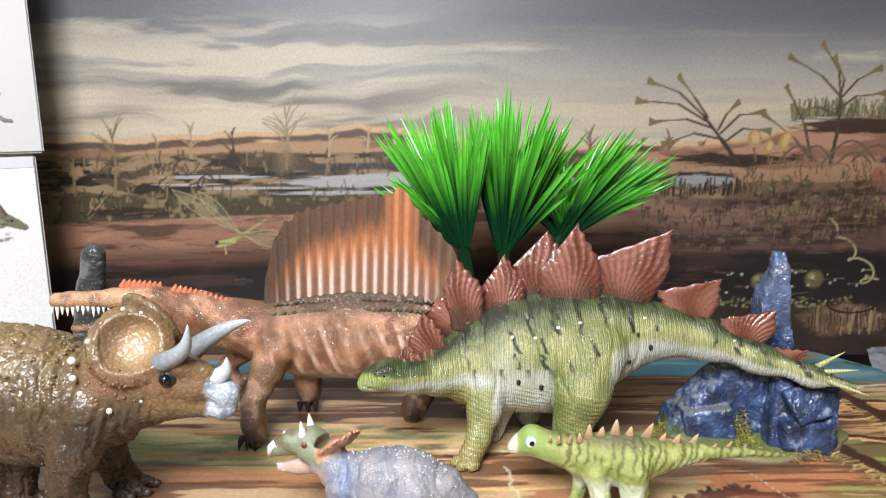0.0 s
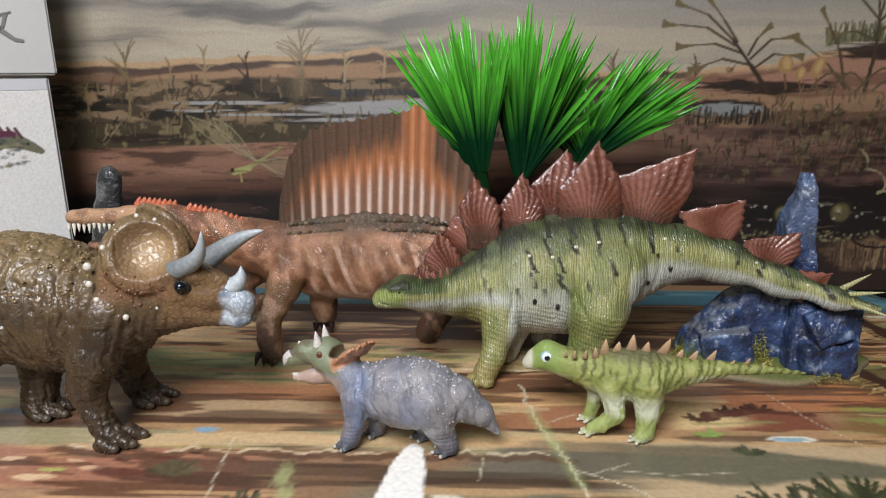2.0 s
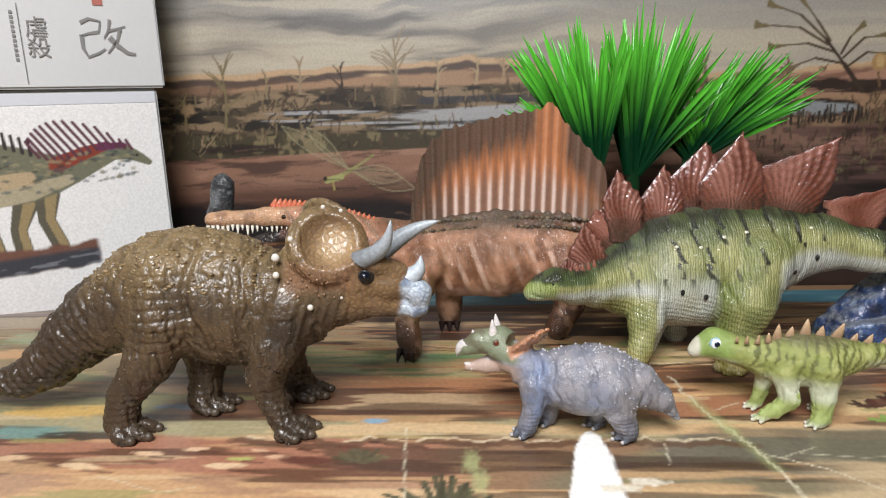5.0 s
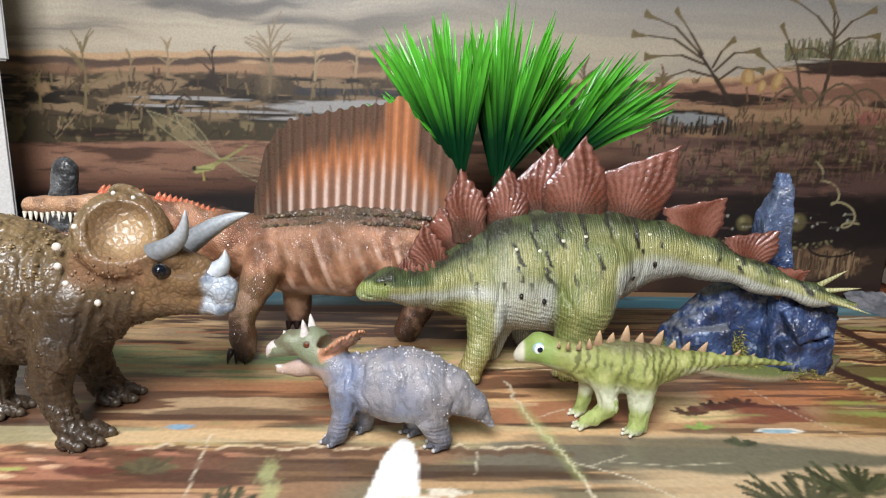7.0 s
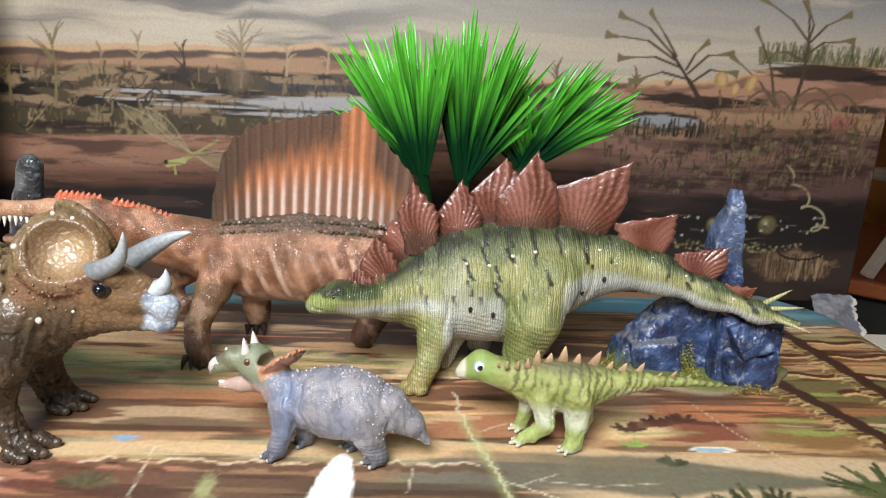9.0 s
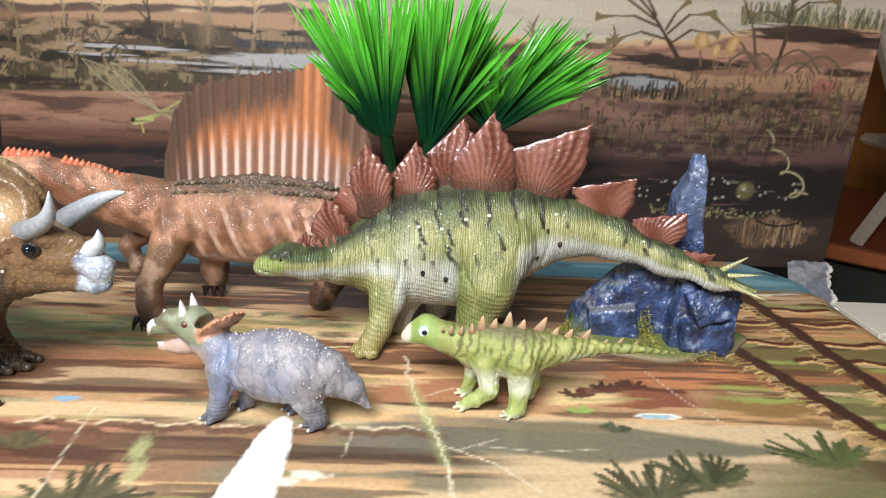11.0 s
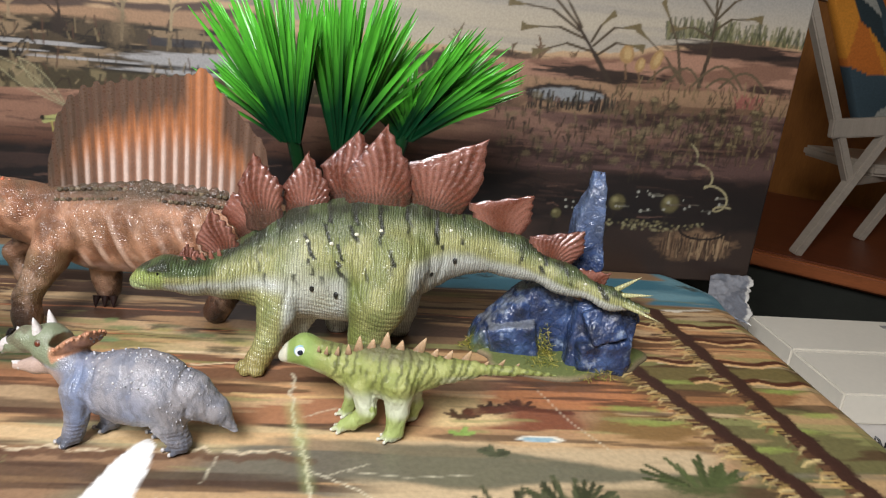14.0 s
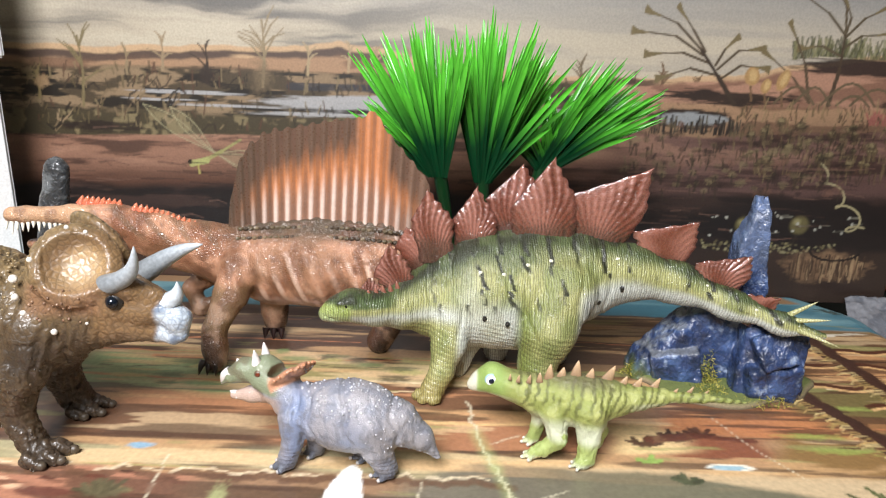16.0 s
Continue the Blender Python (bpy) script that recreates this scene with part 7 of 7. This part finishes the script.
        faces += [(0, i, j), (i, i + 1, j + 1, j), (i + 1, i + 2, j + 2, j + 1)]
    fig.add(pts, faces, pig, 0)
    fig.done("base", (moss_fibre,), (0.365, 0.545, 0), "mossy moulded base with a pale rim", parent=home)
    rnd = random.Random(31)
    for x0, y0, r, h, count in ((0.352, 0.536, 0.009, 0.030, 420), (0.408, 0.527, 0.008, 0.012, 220), (0.300, 0.548, 0.009, 0.012, 160), (0.350, 0.522, 0.016, 0.007, 300), (0.385, 0.512, 0.02, 0.004, 160)):
        fig = Figure()
        for k in range(count):
            a, q = rnd.uniform(0, 6.28), r * math.sqrt(rnd.random())
            bx, by = x0 + q * math.cos(a), y0 + 0.6 * q * math.sin(a)
            bz = 0.002 + h * (1 - q / r) * rnd.random()
            d = np.array((rnd.uniform(-1, 1), rnd.uniform(-1, 0.4), rnd.uniform(-0.1, 1)))
            d = d / np.linalg.norm(d) * rnd.uniform(0.002, 0.006)
            w = 0.00035
            base = np.array((bx, by, bz))
            col0 = lin(*rnd.choice(((112, 116, 40), (150, 142, 54), (84, 92, 36), (178, 166, 84))))
            fig.add([base + (w, 0, 0), base - (w, 0, 0), base + d * 0.6 + (0, 0, w), base + d], [(0, 1, 2), (2, 1, 3)], col0, 0)
        fig.done("moss_tuft", (moss_fibre,), (0.365, 0.545, 0), "dry yellow-green moss", parent=home)
    return home


rock()


def pillar():
    s = Clay((-0.26, 0.66, -0.02), (-0.17, 0.73, 0.135), 0.0016)
    s.limb((-0.222, 0.70, -0.005, 0.016), (-0.213, 0.70, 0.06, 0.0145), (-0.204, 0.70, 0.114, 0.0105), k=0.004, squash=0.8)
    s.rough(0.003, 0.014, 53, 4)
    v, f = s.skin()
    n = fbm(v[:, 0] * 90, v[:, 1] * 90, v[:, 2] * 160, 54)
    col = mix(np.tile(lin(52, 54, 56), (len(v), 1)), lin(104, 108, 110), step(0.5, 0.75, n))
    fig = Figure()
    fig.add(v, f, col)
    return fig.done("stone_pillar", (rock_paint,), (-0.22, 0.70, -0.01), "dark grey painted stone pillar leaning slightly", "rock")


pillar()


# ---- plastic grass ----
def tuft(base, count, spread, lean, length, seed):
    fig, rnd = Figure(), random.Random(seed)
    for i in range(count):
        a = rnd.uniform(-1, 1)
        az = rnd.uniform(-1, 1)
        ang = radians(lean + spread * a)
        L = length * rnd.uniform(0.62, 1.04) * (1 - 0.12 * a * a)
        way = np.array((math.sin(ang), 0.35 * az, math.cos(ang)))
        way /= np.linalg.norm(way)
        side = np.cross(way, (0.3 * rnd.uniform(-1, 1), 1, 0.1))
        side /= np.linalg.norm(side)
        fold = np.cross(side, way)
        w = rnd.uniform(0.0017, 0.0031)
        rows = 7
        pts, pig = [], []
        tint = rnd.uniform(0.8, 1.2)
        for r in range(rows):
            t = r / (rows - 1)
            mid = np.array(base) + way * L * t + np.array((0.012 * math.sin(ang) * t * t, 0, -0.012 * t * t * abs(math.sin(ang)))) + np.array((0.007 * a, 0.006 * az, 0))
            wid = w * (0.55 + 0.9 * t) * (1 - t) ** 0.45 + 0.0002
            for k in (-1, 0, 1):
                pts.append(mid + side * wid * k + fold * 0.0009 * (1 - abs(k)))
                # glow of the thin tips and dim roots painted into the blade pigment
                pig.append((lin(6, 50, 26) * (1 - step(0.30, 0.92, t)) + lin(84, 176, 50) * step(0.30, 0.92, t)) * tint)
        faces = [(r * 3 + k, r * 3 + k + 1, r * 3 + k + 4, r * 3 + k + 3) for r in range(rows - 1) for k in (0, 1)]
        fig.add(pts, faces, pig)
    return fig


def plant():
    home = thing("plastic_grass", (0.19, 0.695, -0.012), "bright green plastic grass plant in three tufts", "plant")
    for base, fans in (((0.149, 0.672, 0.124), ((130, 21, -12, 0.136, 1), (26, 12, -34, 0.10, 5))), ((0.190, 0.690, 0.117), ((125, 19, 5, 0.148, 2), (30, 12, 28, 0.13, 7))), ((0.246, 0.700, 0.128), ((105, 18, 38, 0.124, 3), (26, 16, -22, 0.060, 4), (26, 20, 10, 0.075, 6)))):
        fig = Figure()
        for count, spread, lean, length, seed in fans:
            t = tuft(base, count, spread, lean, length, seed)
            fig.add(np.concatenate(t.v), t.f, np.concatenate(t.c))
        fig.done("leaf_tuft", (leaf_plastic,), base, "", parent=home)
        stem = Figure()
        stem.spike(np.array(base) + (0, 0, 0.012), (0.19 + 0.3 * (base[0] - 0.19), 0.695, -0.02), 0.0065, lin(10, 46, 20), 0, 10, rings=4)
        stem.done("stem", (leaf_plastic,), base, "", parent=home)
    return home


plant()


# ---- folding chair on the platform ----
def strut(p, q, w, d):
    """A squared wooden bar from p to q."""
    p, q = Vector(p), Vector(q)
    turn = (q - p).to_track_quat("Z", "Y").to_matrix().to_4x4()
    return box_bm(w, d, (q - p).length, (0, 0, 0), 0.003, None), Matrix.Translation((p + q) / 2) @ turn


def chair():
    base = Vector((1.36, 1.62, -0.235))
    t = thing("folding_chair", base, "pale wooden folding chair with an orange and green patchwork cushion", "chair")
    for dx, dy in ((0.0, 0.0), (0.30, 0.18)):
        for name, p, q, w, d in (("front_leg", (1.268 + dx, 1.60 + dy, -0.235), (1.45 + dx, 1.60 + dy, 0.145), 0.030, 0.022), ("back_rail", (1.36 + dx, 1.605 + dy, -0.044), (1.126 + dx, 1.605 + dy, 0.40), 0.028, 0.020), ("armrest", (1.272 + dx, 1.597 + dy, 0.080), (1.60 + dx, 1.597 + dy, 0.118), 0.020, 0.045)):
            bm, m = strut(p, q, w, d)
            ob = part(name, bm, chair_wood, t)
            ob.matrix_parent_inverse = Matrix.Translation(-base)
            ob.matrix_basis = m
    for p, q in (((1.37, 1.62, -0.045), (1.67, 1.80, -0.045)), ((1.15, 1.62, 0.37), (1.45, 1.80, 0.37))):
        bm, m = strut(p, q, 0.03, 0.02)
        ob = part("crossbar", bm, chair_wood, t)
        ob.matrix_parent_inverse = Matrix.Translation(-base)
        ob.matrix_basis = m
    bm = box_bm(0.34, 0.30, 0.03, (1.62, 1.80, -0.02), 0.008)
    ob = part("seat", bm, chair_wood, t)
    ob.matrix_parent_inverse = Matrix.Translation(-base)
    # cushion of patches, hung over the back
    c = Canvas(0, 1, 0, 1, 0.02)
    patches = (lin(190, 106, 34), lin(38, 52, 56), lin(160, 160, 150), lin(206, 134, 40), lin(56, 74, 82))
    rnd = random.Random(3)
    seeds = [(rnd.random(), rnd.random(), patches[k % 5]) for k in range(30)]
    dist = np.stack([np.hypot((c.u - q[0]) * 1.3, c.v - q[1]) for q in seeds])
    c.c = np.array([q[2] for q in seeds])[dist.argmin(0)]

    def place(u, v):
        x = 1.195 + 0.155 * (1 - v) + 0.035 * u
        puff = 0.03 * np.sin(math.pi * np.clip(u, 0, 1)) * np.sin(math.pi * np.clip(v, 0, 1))
        return x + 0.19 * u, 1.60 + 0.05 * u - puff, 0.085 + 0.29 * v + 0.012 * np.sin(5 * u)

    pad = part("cushion", c.mesh("cushion", place, cloth, (0.02, 0.06, 0)), cloth, t, "patchwork cushion cloth in orange, grey and dark green")
    pad.matrix_parent_inverse = Matrix.Translation(-base)
    return t


cloth = painted("patchwork_cloth", 0.85, grain=0.12, relief=0.0003, speck=220)
chair()
